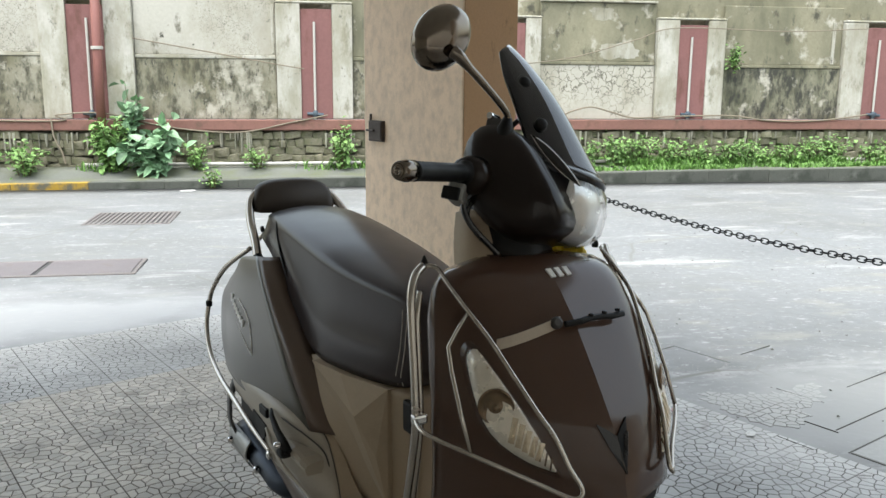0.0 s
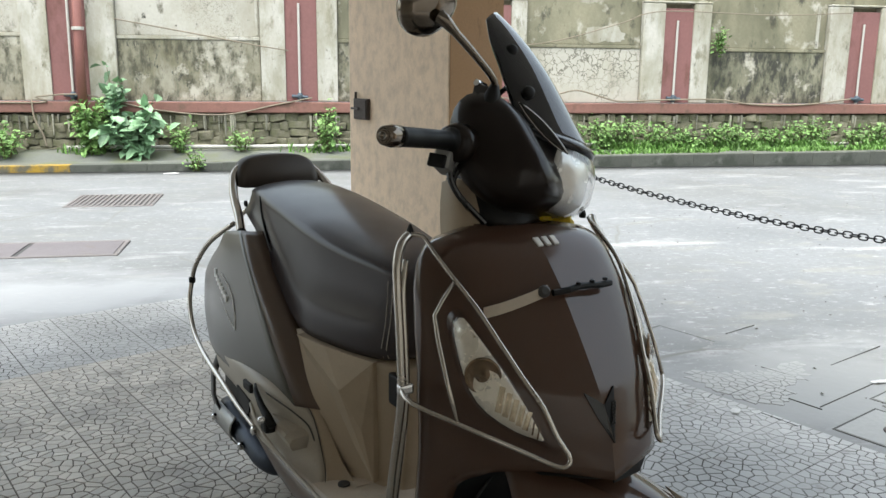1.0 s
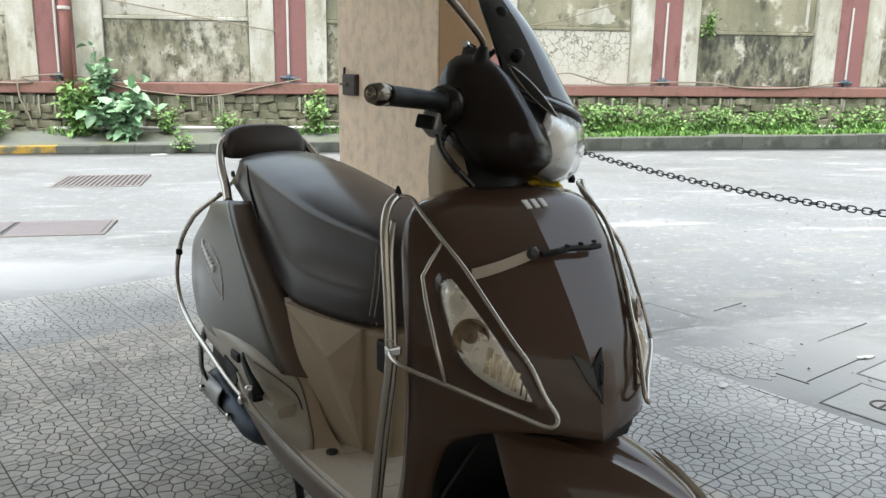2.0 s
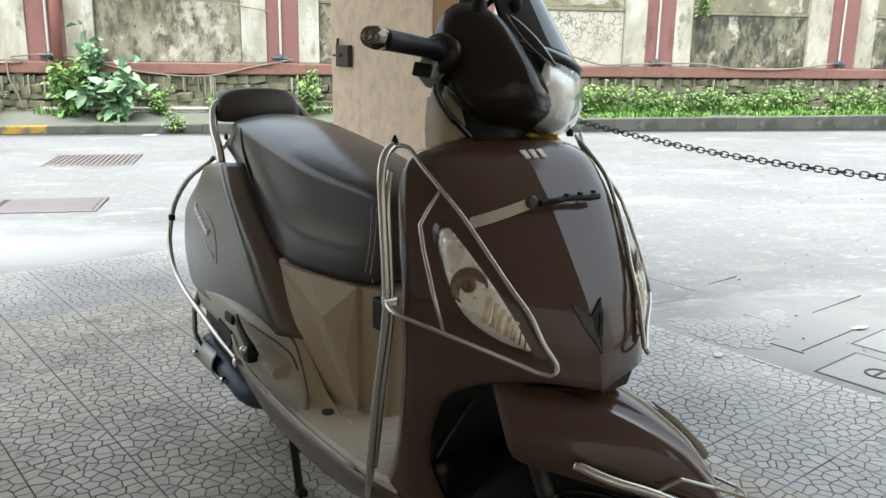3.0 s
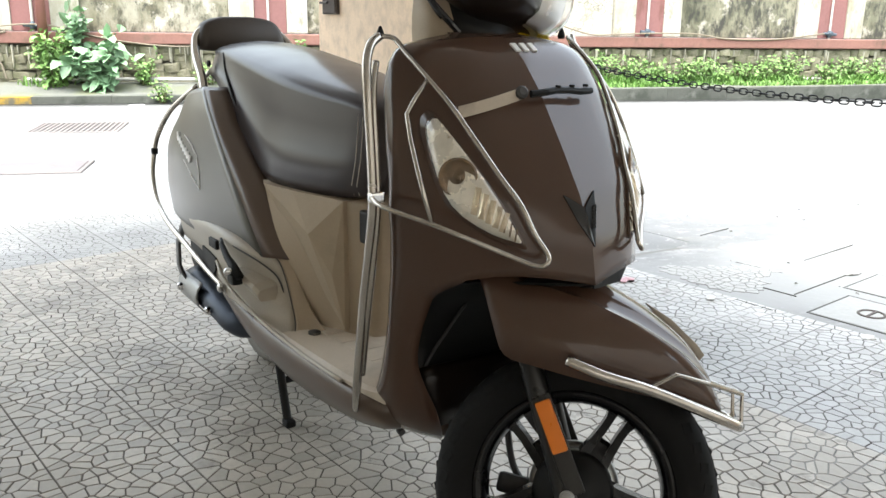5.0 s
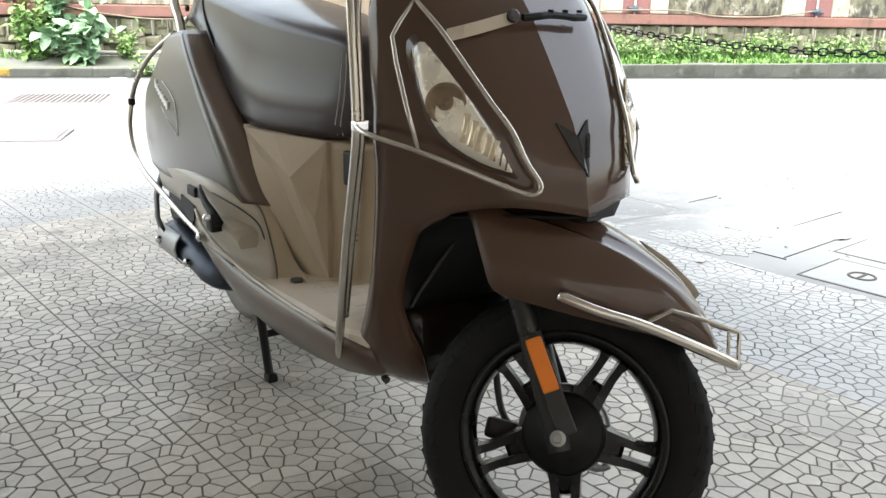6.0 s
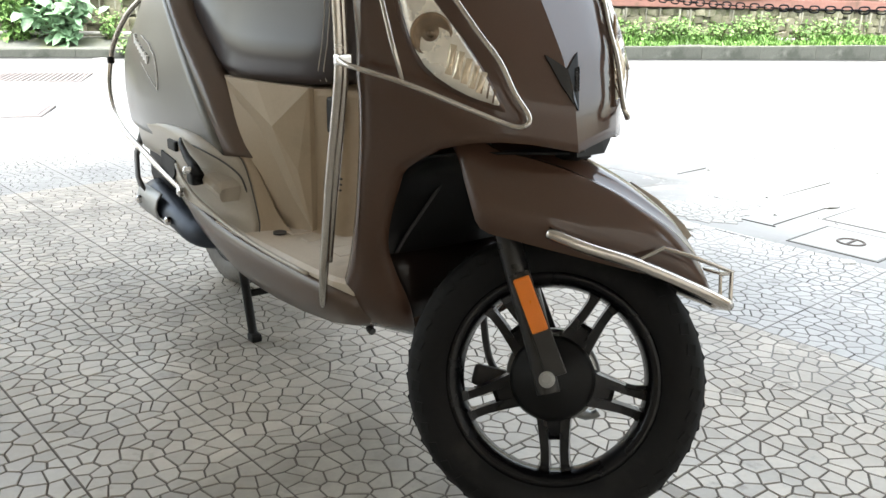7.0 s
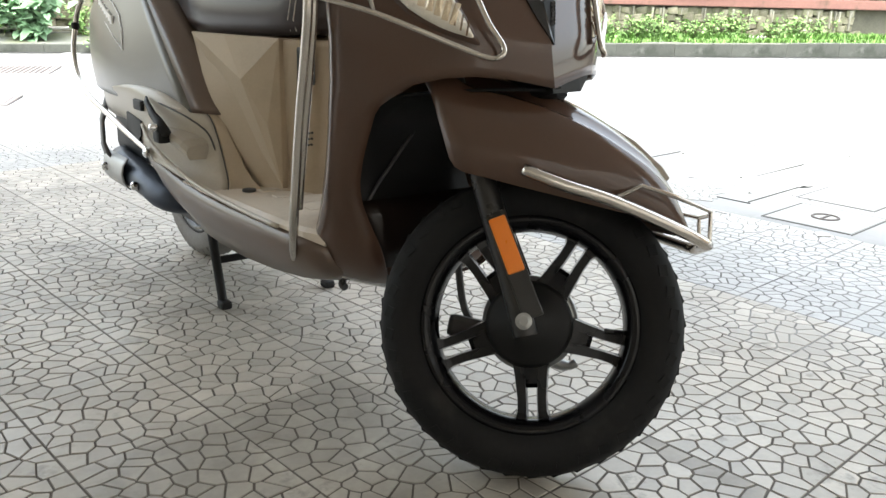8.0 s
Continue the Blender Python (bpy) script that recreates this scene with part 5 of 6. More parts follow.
    part("drum_edge", lathe([(0.061, -0.036), (0.068, -0.036), (0.070, -0.030), (0.068, -0.022), (0.061, -0.020)], 40, base, ends=False), M_CASTGREY, rim, "bright machined drum edge", smooth=True)
    part("valve_stem", tube([base @ Vector(p) for p in ((0.132 * math.cos(0.12), 0.132 * math.sin(0.12), 0.006), (0.115 * math.cos(0.12), 0.115 * math.sin(0.12), 0.020), (0.104 * math.cos(0.13), 0.104 * math.sin(0.13), 0.022))], 0.0042, 8), M_DARKPLASTIC, rim)
    return rim


# ---- steered parts: built straight, then turned to the left lock about the steering axis
RAKE, LOCK, FORK_Y = 27.0, 48.0, -0.02
AXIS = Vector((-math.sin(radians(RAKE)), 0, math.cos(radians(RAKE))))
PIVOT = Vector((1.16, 0, 0.215))
STEER = Matrix.Translation(PIVOT) @ Matrix.Rotation(radians(LOCK), 4, AXIS) @ Matrix.Translation(-PIVOT)
wheel("front_wheel", (1.180, FORK_Y, 0.2125), STEER, False, -76.0)
wheel("rear_wheel", (-0.055, 0.0, 0.224), Matrix(), True, 20.0)


def spart(name, bm, mat, parent=scooter, label="", smooth=False):
    """A part that turns with the steering."""
    return part(name, bm, mat, parent, label, smooth, STEER if parent is scooter else None)


def fy(y):
    return y + FORK_Y


for s in (-1, 1):
    leg = spart("fork_leg", tube(smooth_line([(0.985, fy(s * 0.092), 0.56), (1.075, fy(s * 0.092), 0.402), (1.135, fy(s * 0.092), 0.288), (1.172, fy(s * 0.092), 0.215), (1.180, fy(s * 0.092), 0.198)], 4), [0.0175] * 8 + [0.0165] * 5 + [0.0165] * 4, 16), M_FORK, scooter, "grey-black fork leg", smooth=True)
    spart("axle_nut", lathe([(0.0115, 0), (0.0115, 0.003), (0.008, 0.004), (0.008, 0.011), (0.0055, 0.012), (0.0055, 0.008), (0.0, 0.008)], 24, pose(1.174, fy(s * 0.112), 0.218, 90 if s < 0 else -90), ends=False), M_CASTGREY, leg, "dull metal axle nut")
    d = Vector((0.046, 0, -0.072)).normalized()
    nrm = Vector((d.z, 0, -d.x))
    mm = Matrix.Translation((1.130, fy(s * 0.114), 0.314)) @ Matrix((d, Vector((0, 1, 0)), d.cross(Vector((0, 1, 0))))).transposed().to_4x4()
    spart("reflector", box((-0.040, -0.0045, -0.0120), (0.040, 0.0045, 0.0120), 0.003, mm), M_ORANGE, leg, "orange plastic reflector")
    spart("reflector_mount", box((-0.048, -0.004, -0.0140), (0.105, 0.004, 0.0140), 0.002, Matrix.Translation((0, -s * 0.0055, 0)) @ mm), M_FORK, leg)
spart("brake_arm", tube(smooth_line([(1.178, fy(0.075), 0.19), (1.13, fy(0.08), 0.175), (1.08, fy(0.085), 0.20), (1.05, fy(0.085), 0.27), (1.03, fy(0.08), 0.36)], 5), 0.006, 8), M_CAST)
spart("brake_lever", tube(smooth_line([(1.20, fy(0.070), 0.175), (1.225, fy(0.085), 0.160), (1.250, fy(0.088), 0.158), (1.262, fy(0.088), 0.166)], 4), [0.012] * 4 + [0.009] * 4 + [0.007] * 5, 8), M_CASTGREY, scooter, "grey brake arm on the drum", smooth=True)
spart("torque_link", box((1.055, fy(0.05), 0.165), (1.19, fy(0.066), 0.20), 0.008), M_CAST)
spart("fork_yoke", tube([(0.985, fy(-0.10), 0.555), (0.985, fy(0.10), 0.555)], 0.024, 12), M_DARKPLASTIC)

# front mudguard
FD = [(0.955, 0.545, 0.528, 0.110), (0.985, 0.553, 0.495, 0.124), (1.015, 0.557, 0.440, 0.129), (1.040, 0.559, 0.402, 0.131), (1.085, 0.559, 0.396, 0.131), (1.145, 0.550, 0.393, 0.128), (1.208, 0.531, 0.391, 0.118), (1.255, 0.510, 0.390, 0.104), (1.300, 0.484, 0.390, 0.086), (1.336, 0.450, 0.389, 0.068), (1.356, 0.422, 0.388, 0.055), (1.370, 0.398, 0.387, 0.042)]
rows = []
for x, top, low, w in FD:
    h = top - low
    half = [(x, -w, low), (x, -w - 0.001, low + 0.30 * h), (x, -w * 0.975, low + 0.52 * h), (x, -w * 0.900, low + 0.68 * h), (x, -w * 0.860, low + 0.725 * h), (x, -w * 0.815, low + 0.738 * h), (x, -w * 0.700, low + 0.765 * h), (x, -w * 0.605, low + 0.865 * h), (x, -w * 0.560, low + 0.895 * h), (x, -w * 0.30, top - 0.004), (x, 0, top)]
    rows.append([(a, fy(b), c) for a, b, c in half] + [(a, fy(-b), c) for a, b, c in half[-2::-1]])
cols = [smooth_line([r[k] for r in rows], 3) for k in range(len(rows[0]))]
rows = [[c[i] for c in cols] for i in range(len(cols[0]))]
fender = spart("front_mudguard", sheet(rows, 0.004, [4, 5, 7, 13, 15, 16]), M_BROWN, scooter, "satin brown front mudguard with a raised crest", smooth=True)
# a narrow pale strip follows the front of the crest
spart("crest_strip", sheet([[(a, fy(0.012), b), ((a + c) / 2, fy(0.013), (b + d) / 2), (c, fy(0.012), d)] for a, b, c, d in ((1.230, 0.526, 1.231, 0.528), (1.250, 0.512, 1.254, 0.519), (1.268, 0.500, 1.276, 0.510), (1.290, 0.484, 1.300, 0.494), (1.312, 0.468, 1.322, 0.480), (1.330, 0.455, 1.336, 0.466))], 0.0025), M_COVER, fender, "pale strip along the mudguard's crest", smooth=True)
guard = [(1.132, fy(-0.139), 0.416), (1.19, fy(-0.136), 0.406), (1.26, fy(-0.116), 0.400), (1.36, fy(-0.078), 0.382), (1.398, fy(-0.050), 0.374)]
bumper = spart("mudguard_bar", tube(smooth_line(guard, 4) + smooth_line([(a, 2 * FORK_Y - b, c) for a, b, c in guard[::-1]], 4), 0.0085, 12), M_STEEL, scooter, "stainless bar round the mudguard", smooth=True)
loop = [(1.257, fy(-0.116), 0.404), (1.290, fy(-0.104), 0.430), (1.34, fy(-0.082), 0.427), (1.394, fy(-0.048), 0.421), (1.402, fy(-0.044), 0.374)]
spart("mudguard_loop", tube(loop, 0.0032, 8), M_STEEL, bumper)
spart("mudguard_loop", tube([(a, 2 * FORK_Y - b, c) for a, b, c in loop], 0.0032, 8), M_STEEL, bumper)
spart("mudguard_loop", tube([(1.394, fy(-0.048), 0.421), (1.400, fy(0.0), 0.421), (1.394, fy(0.048), 0.421)], 0.0032, 8), M_STEEL, bumper)

# handlebar cowl
SIDE = [(0.752, 1.050), (0.760, 1.090), (0.786, 1.110), (0.830, 1.108), (0.872, 1.084), (0.912, 1.042), (0.944, 1.004), (0.960, 0.966), (0.950, 0.946), (0.925, 0.927), (0.880, 0.914), (0.838, 0.926), (0.800, 0.950), (0.768, 0.990)]
MID = [(0.752, 1.052), (0.762, 1.092), (0.790, 1.114), (0.842, 1.116), (0.895, 1.096), (0.930, 1.062), (0.958, 1.022), (0.972, 0.980), (0.962, 0.953), (0.930, 0.931), (0.885, 0.915), (0.835, 0.926), (0.795, 0.950), (0.765, 0.990)]
rings = []
for y, k, sc in ((-0.160, 0.0, 0.34), (-0.155, 0.0, 0.66), (-0.140, 0.0, 0.90), (-0.105, 0.0, 1.0), (-0.07, 0.45, 1.0), (-0.03, 0.9, 1.0), (0.0, 1.0, 1.0), (0.03, 0.9, 1.0), (0.07, 0.45, 1.0), (0.105, 0.0, 1.0), (0.140, 0.0, 0.90), (0.155, 0.0, 0.66), (0.160, 0.0, 0.34)):
    ring = []
    for (a, b), (c, d) in zip(SIDE, MID):
        x, z = a + (c - a) * k, b + (d - b) * k
        ring.append((0.865 + (x - 0.865) * sc, y, 1.0 + (z - 1.0) * sc))
    rings.append(smooth_line(ring, 2, closed=True))
cowl = spart("handlebar_cowl", loft(rings), M_COWL, scooter, "dark brown handlebar cowl", smooth=True)
# headlamp: reflector bowl behind a clear lens
rings, inner = [], []
for z, back in ((1.086, 0.066), (1.078, 0.045), (1.062, 0.024), (1.040, 0.008), (1.015, 0.001), (0.990, 0.0), (0.968, 0.004), (0.952, 0.016), (0.942, 0.032), (0.936, 0.050)):
    w = 0.085 - 0.030 * ((z - 1.0) / 0.08) ** 2
    ys = [w * (-1 + j / 7) for j in range(15)]
    rings.append([(1.012 - back - 8.5 * y * y, y, z) for y in ys])
    inner.append([(0.999 - back - 8.0 * y * y, y * 0.97, z) for y in ys])
spart("headlamp_bowl", sheet(inner, 0.002), M_HEADBOWL, cowl, "silvery headlamp reflector", smooth=True)
lens = spart("headlamp_lens", sheet(rings, 0.0025), M_LENS, cowl, "clear headlamp lens", smooth=True)
lens.visible_shadow = False
# neck below the cowl
spart("steering_neck", loft([[(0.845 + 0.082 * math.cos(a) + dx, 0.105 * math.sin(a), z) for a in [k * math.tau / 16 for k in range(16)]] for z, dx in ((0.880, 0.020), (0.905, 0.012), (0.935, 0.0), (0.97, -0.01))]), M_DARKPLASTIC, cowl, "black steering neck", smooth=True)
rng = random.Random(5)
rows = []
for k in range(13):
    q = k / 12
    h = 0.0055 + 0.004 * rng.random() + 0.003 * math.sin(math.pi * q)
    x, y, z = 0.896 + 0.006 * math.sin(9 * q), 0.080 + 0.086 * q, 0.9115 - 0.016 * q + 0.0025 * math.sin(17 * q)
    rows.append([(x - 0.004, y, z - h), (x + 0.003 * math.sin(23 * q), y, z), (x - 0.003, y, z + h)])
part("ribbon", sheet(rows, 0.0015), M_YELLOW, apron, "ragged yellow ribbon tied under the cowl")
# windscreen
CENTRE = smooth_line([(0.772, 0, 1.292), (0.822, 0, 1.255), (0.890, 0, 1.190), (0.964, 0, 1.098), (0.988, 0, 1.070)], 4)
EDGE_LINE = smooth_line([(0.764, 0.068, 1.258), (0.786, 0.088, 1.210), (0.818, 0.100, 1.158), (0.846, 0.105, 1.110), (0.872, 0.108, 1.068)], 4)
rows = []
for c, e in zip(CENTRE, EDGE_LINE):
    rows.append([(e.x + (c.x - e.x) * (1 - abs(q) ** 2.2), e.y * q, e.z + (c.z - e.z) * (1 - abs(q) ** 2.6)) for q in [-1 + j / 8 for j in range(17)]])
screen = spart("windscreen", sheet(rows, 0.003), M_SMOKE, scooter, "smoked curved windscreen", smooth=True)
screen.visible_shadow = False
rows = [[(x + 0.004, y * 1.03, z - 0.002), (x + 0.012, y * 1.05, z - 0.010), (x + 0.010, y * 1.05, z - 0.022)] for x, y, z in rows[-1]]
spart("screen_strip", sheet(rows, 0.005), M_GLOSSBLACK, screen, "glossy black strip under the windscreen", smooth=True)
for x, y, z in ((0.822, -0.066, 1.205), (0.872, -0.085, 1.128), (0.822, 0.066, 1.205), (0.872, 0.085, 1.128)):
    spart("screen_knob", lathe([(0.0, -0.010), (0.010, -0.010), (0.012, 0.0), (0.011, 0.008), (0.006, 0.012), (0.0, 0.012)], 14, Matrix.Translation((x, y, z)) @ pose(0, 0, 0, 60 if y < 0 else -60, 40, 0), ends=False), M_DARKPLASTIC, screen, smooth=True)
spart("screen_stay", tube([(0.80, -0.090, 1.09), (0.845, -0.080, 1.15), (0.868, -0.078, 1.128)], 0.005, 8), M_DARKPLASTIC, screen)
for s in (-1, 1):
    line = lambda side: [(0.868 + 0.098 * t, s * (0.121 - 0.012 * t), 1.098 - 0.070 * t + side * (0.001 + 0.0085 * math.sin(math.pi * t) ** 0.8)) for t in (0.0, 0.12, 0.25, 0.4, 0.55, 0.7, 0.85, 1.0)]
    fin = spart("cowl_fin", sheet([[a, ((a[0] + b[0]) / 2, a[1] - s * 0.002, (a[2] + b[2]) / 2), b] for a, b in zip(line(-1), line(1))], 0.003), M_GLOSSBLACK, cowl, "black fin with a chrome edge beside the windscreen", smooth=True)
    spart("fin_edge", tube(line(1) + line(-1)[-2:0:-1], 0.0017, 6, True), M_CHROME, fin, "thin chrome edge", smooth=True)
# grips, levers, mirror
for s in (-1, 1):
    a, b = Vector((0.792, s * 0.140, 1.012)), Vector((0.734, s * 0.345, 0.953))
    d = (b - a).normalized()
    m = Matrix.Translation(a) @ d.to_track_quat("Z", "Y").to_matrix().to_4x4()
    L = (b - a).length
    grip = spart("grip", lathe([(0.022, -0.03), (0.022, 0.04), (0.0185, 0.045)] + [(0.0150 + 0.0008 * (k % 2), 0.05 + k * (L - 0.085) / 24) for k in range(25)] + [(0.0165, L - 0.028), (0.0165, L - 0.022)], 20, m), M_DARKPLASTIC, scooter, "black rubber handlebar grip", smooth=True)
    spart("bar_end", lathe([(0.013, L - 0.022), (0.0165, L - 0.020), (0.0172, L - 0.006), (0.0145, L + 0.012), (0.0115, L + 0.016), (0.0115, L + 0.0145), (0.007, L + 0.0145), (0.007, L + 0.0165), (0.0045, L + 0.0165), (0.0045, L + 0.0145), (0.0, L + 0.0145)], 24, m, ends=False), M_DARKCHROME, grip, "ringed metal bar end", smooth=True)
    sw = spart("switch_box", loft([[(r * 1.08 * math.cos(k * math.tau / 14), r * math.sin(k * math.tau / 14) - 0.004, z) for k in range(14)] for z, r in ((-0.034, 0.020), (-0.028, 0.029), (-0.010, 0.034), (0.020, 0.034), (0.036, 0.030), (0.042, 0.022))]), M_COWL, scooter, "dark rounded switch housing", smooth=True)
    sw.data.transform(m)
    spart("lever_perch", box((0.760, min(s * 0.118, s * 0.186), 0.952), (0.790, max(s * 0.118, s * 0.186), 0.982), 0.005), M_CASTGREY, sw, "grey lever bracket")
    spart("lever_cap", box((0.755, min(s * 0.186, s * 0.196), 0.950), (0.785, max(s * 0.186, s * 0.196), 0.972), 0.003), M_DARKPLASTIC, sw)
spart("cable", tube(smooth_line([(0.80, -0.145, 0.985), (0.785, -0.150, 0.955), (0.80, -0.135, 0.925), (0.84, -0.110, 0.895), (0.88, -0.07, 0.87)], 6), 0.0055, 8), M_GLOSSBLACK)
spart("cable", tube(smooth_line([(0.80, -0.125, 0.98), (0.79, -0.130, 0.94), (0.82, -0.105, 0.905), (0.86, -0.06, 0.875)], 6), 0.0045, 8), M_GLOSSBLACK)
mir = spart("mirror", tube(smooth_line([(0.823, -0.135, 1.075), (0.824, -0.136, 1.113), (0.818, -0.152, 1.127), (0.790, -0.185, 1.148), (0.760, -0.215, 1.168), (0.742, -0.232, 1.180), (0.730, -0.236, 1.186)], 4), [0.006] * 9 + [0.0065] * 4 + [0.007] * 4 + [0.008, 0.009, 0.010, 0.010, 0.011, 0.011, 0.012, 0.012], 12), M_DARKCHROME, scooter, "round-backed chrome-stemmed rear mirror", smooth=True)
spart("mirror_boot", lathe([(0.013, -0.012), (0.016, 0.0), (0.015, 0.012), (0.009, 0.03), (0.0075, 0.034)], 16, Matrix.Translation((0.823, -0.135, 1.085))), M_DARKPLASTIC, mir, smooth=True)
mm = Matrix.Translation((0.702, -0.222, 1.212)) @ Matrix.Rotation(radians(-38), 4, "Z") @ Matrix.Rotation(radians(96), 4, "Y") @ Matrix.Rotation(radians(-27), 4, "Z")
bm = lathe([(0.0, 0.030), (0.020, 0.028), (0.036, 0.022), (0.047, 0.010), (0.0505, -0.002), (0.0490, -0.012), (0.045, -0.014), (0.0, -0.014)], 32, Matrix.Diagonal((1.24, 0.98, 1, 1)), ends=False)
bm.transform(mm)
head = spart("mirror_shell", bm, M_DARKCHROME, mir, "dark chromed mirror shell", smooth=True)
bm = lathe([(0.0, -0.0145), (0.044, -0.0145), (0.044, -0.0165), (0.0, -0.0165)], 32, Matrix.Diagonal((1.24, 0.98, 1, 1)), ends=False)
bm.transform(mm)
spart("mirror_glass", bm, M_CHROME, mir, "mirror glass")
spart("brake_reservoir", box((0.785, -0.130, 1.085), (0.815, -0.085, 1.118), 0.006), M_CAST, cowl)
spart("reservoir_pin", tube([(0.79, -0.135, 1.118), (0.80, -0.110, 1.121)], 0.006, 8), M_CHROME, cowl)


# ---- on the front shield: lamps, guards, badge, bracket
def on_shield(y, z, off):
    """A point off the shield's surface, along its normal."""
    e = 0.004
    dy, dz = (shield_x(y + e, z) - shield_x(y - e, z)) / (2 * e), (shield_x(y, min(z + e, 0.915)) - shield_x(y, z - e)) / (2 * e)
    n = Vector((1, -dy, -dz)).normalized()
    return Vector((shield_x(y, z), y, z)) + n * off


def patch(outline, off, thick, steps=3, dome=0.0, rings=4):
    """A plate lying on the shield with this outline of (y, z); dome lifts its middle."""
    loop = smooth_line([(0, a, b) for a, b in outline], steps, closed=True) if steps > 1 else [Vector((0, a, b)) for a, b in outline]
    c = sum(loop, Vector()) / len(loop)
    bm = bmesh.new()
    rows = []
    for k in range(rings + 1):
        t = k / rings
        rows.append([bm.verts.new(on_shield(*(c + (p - c) * (1 - t)).yz, off + dome * (1 - (1 - t) ** 2))) for p in loop] if k < rings else None)
    mid = bm.verts.new(on_shield(c.y, c.z, off + dome))
    n = len(loop)
    for a, b in zip(rows[:-2], rows[1:-1]):
        for k in range(n):
            bm.faces.new((a[k], a[(k + 1) % n], b[(k + 1) % n], b[k]))
    for k in range(n):
        bm.faces.new((rows[-2][k], rows[-2][(k + 1) % n], mid))
    skirt = [bm.verts.new(on_shield(p.y, p.z, off - thick)) for p in loop]
    for k in range(n):
        bm.faces.new((rows[0][(k + 1) % n], rows[0][k], skirt[k], skirt[(k + 1) % n]))
    return bm


LENS = [(-0.172, 0.776), (-0.167, 0.791), (-0.159, 0.796), (-0.149, 0.773), (-0.136, 0.741), (-0.112, 0.679), (-0.096, 0.634), (-0.094, 0.624), (-0.104, 0.627), (-0.125, 0.636), (-0.153, 0.659), (-0.168, 0.690), (-0.173, 0.735)]
POCKET = [(-0.135 + 1.13 * (a + 0.135), 0.70 + 1.10 * (b - 0.70)) for a, b in LENS]
for s in (-1, 1):
    fl = lambda o: [(a if s < 0 else -a, b) for a, b in o]
    lamp = part("lamp_surround", patch(fl(POCKET), 0.0025, 0.004, 2), M_BROWN, scooter, "brown recess round the lamp", smooth=True)
    part("lamp_bowl", patch(fl([(a * 0.98 + 0.02 * -0.135, b * 0.98 + 0.02 * 0.70) for a, b in LENS]), 0.0045, 0.003, 2, 0.0), M_REFLECTOR, lamp, "silvery lamp reflector", smooth=True)
    c = on_shield(s * 0.152, 0.713, 0.0085)
    part("lamp_socket", lathe([(0.029, -0.006), (0.029, -0.0030), (0.027, -0.0015), (0.024, -0.0035), (0.013, -0.0055), (0.009, -0.0015), (0.006, 0.0), (0.0, 0.0)], 28, Matrix.Translation(c) @ Vector((1, s * 0.9, 0.1)).to_track_quat("Z", "Y").to_matrix().to_4x4(), ends=False), M_BULB, lamp, "dark round bulb reflector", smooth=True)
    bm = bmesh.new()
    bmesh.ops.create_icosphere(bm, subdivisions=2, radius=0.006, matrix=Matrix.Translation(c))
    part("bulb", bm, M_BULB, lamp, "amber bulb", smooth=True)
    for k in range(5):                        # golden facets of the reflector below the bulb
        y, z = -0.143 + 0.0068 * k, 0.680 - 0.0066 * k
        rib = [(y - 0.0020, z - 0.016 + 0.001 * k), (y + 0.0042, z - 0.018 + 0.001 * k), (y + 0.0130, z + 0.020 - 0.0018 * k), (y + 0.0068, z + 0.022 - 0.0018 * k)]
        part("lamp_facet", patch(fl(rib), 0.0058, 0.002, 1, 0.0012 + 0.0006 * (k % 2), 2), M_GOLD, lamp, "golden reflector facet")
    for k in range(3):                        # dark ribs towards the tip
        y, z = -0.112 + 0.0055 * k, 0.650 - 0.0060 * k
        part("lamp_rib", patch(fl([(y - 0.0012, z - 0.010), (y + 0.0008, z - 0.0105), (y + 0.0048, z + 0.010 - 0.0015 * k), (y + 0.0028, z + 0.011 - 0.0015 * k)]), 0.0060, 0.002, 1, 0.0006, 2), M_BULB, lamp, "dark reflector rib")
    gl = part("lamp_lens", patch(fl(LENS), 0.0065, 0.005, 2, 0.008, 5), M_LENS, lamp, "clear teardrop lamp lens", smooth=True)
    gl.visible_shadow = False
# three plain bars where the maker's name stands
for k in range(3):
    y = 0.001 + 0.0172 * k
    bm = patch([(y - 0.0042, 0.889), (y + 0.0050, 0.889), (y + 0.0042, 0.900), (y - 0.0058, 0.900)], 0.003, 0.004, 1, 0.0, 2)
    part("badge_bar", bm, M_BADGE, apron, "silver badge bar")
part("chin_opening", patch([(0.003, 0.556), (0.003, 0.585), (0.06, 0.605), (0.112, 0.606), (0.104, 0.588), (0.088, 0.570), (0.068, 0.5545)], -0.006, 0.003, 1, 0.0, 3), M_MESHGRILLE, apron, "black opening at the shield's lower edge")
vee = part("vee_badge", patch([(-0.026, 0.690), (-0.010, 0.680), (0.001, 0.671), (0.002, 0.645), (0.003, 0.618), (-0.013, 0.652)], 0.003, 0.004, 1, 0.0, 3), M_GLOSSBLACK, apron, "black vee-shaped emblem")
grille = part("vee_grille", patch([(0.0015, 0.671), (0.015, 0.682), (0.030, 0.692), (0.018, 0.655), (0.0035, 0.618), (0.0025, 0.645)], 0.003, 0.004, 1, 0.0, 3), M_MESHGRILLE, apron, "black mesh grille")
for j in range(2):
    for k in range(7):
        t = (k + 0.5) / 7
        y, z = 0.006 + 0.013 * t + 0.005 * j, 0.642 + 0.030 * t + 0.001 * j
        part("mesh_knob", patch([(y - 0.002, z), (y, z - 0.0025), (y + 0.002, z), (y, z + 0.0025)], 0.0048, 0.002, 1, 0.001, 2), M_CAST, grille)
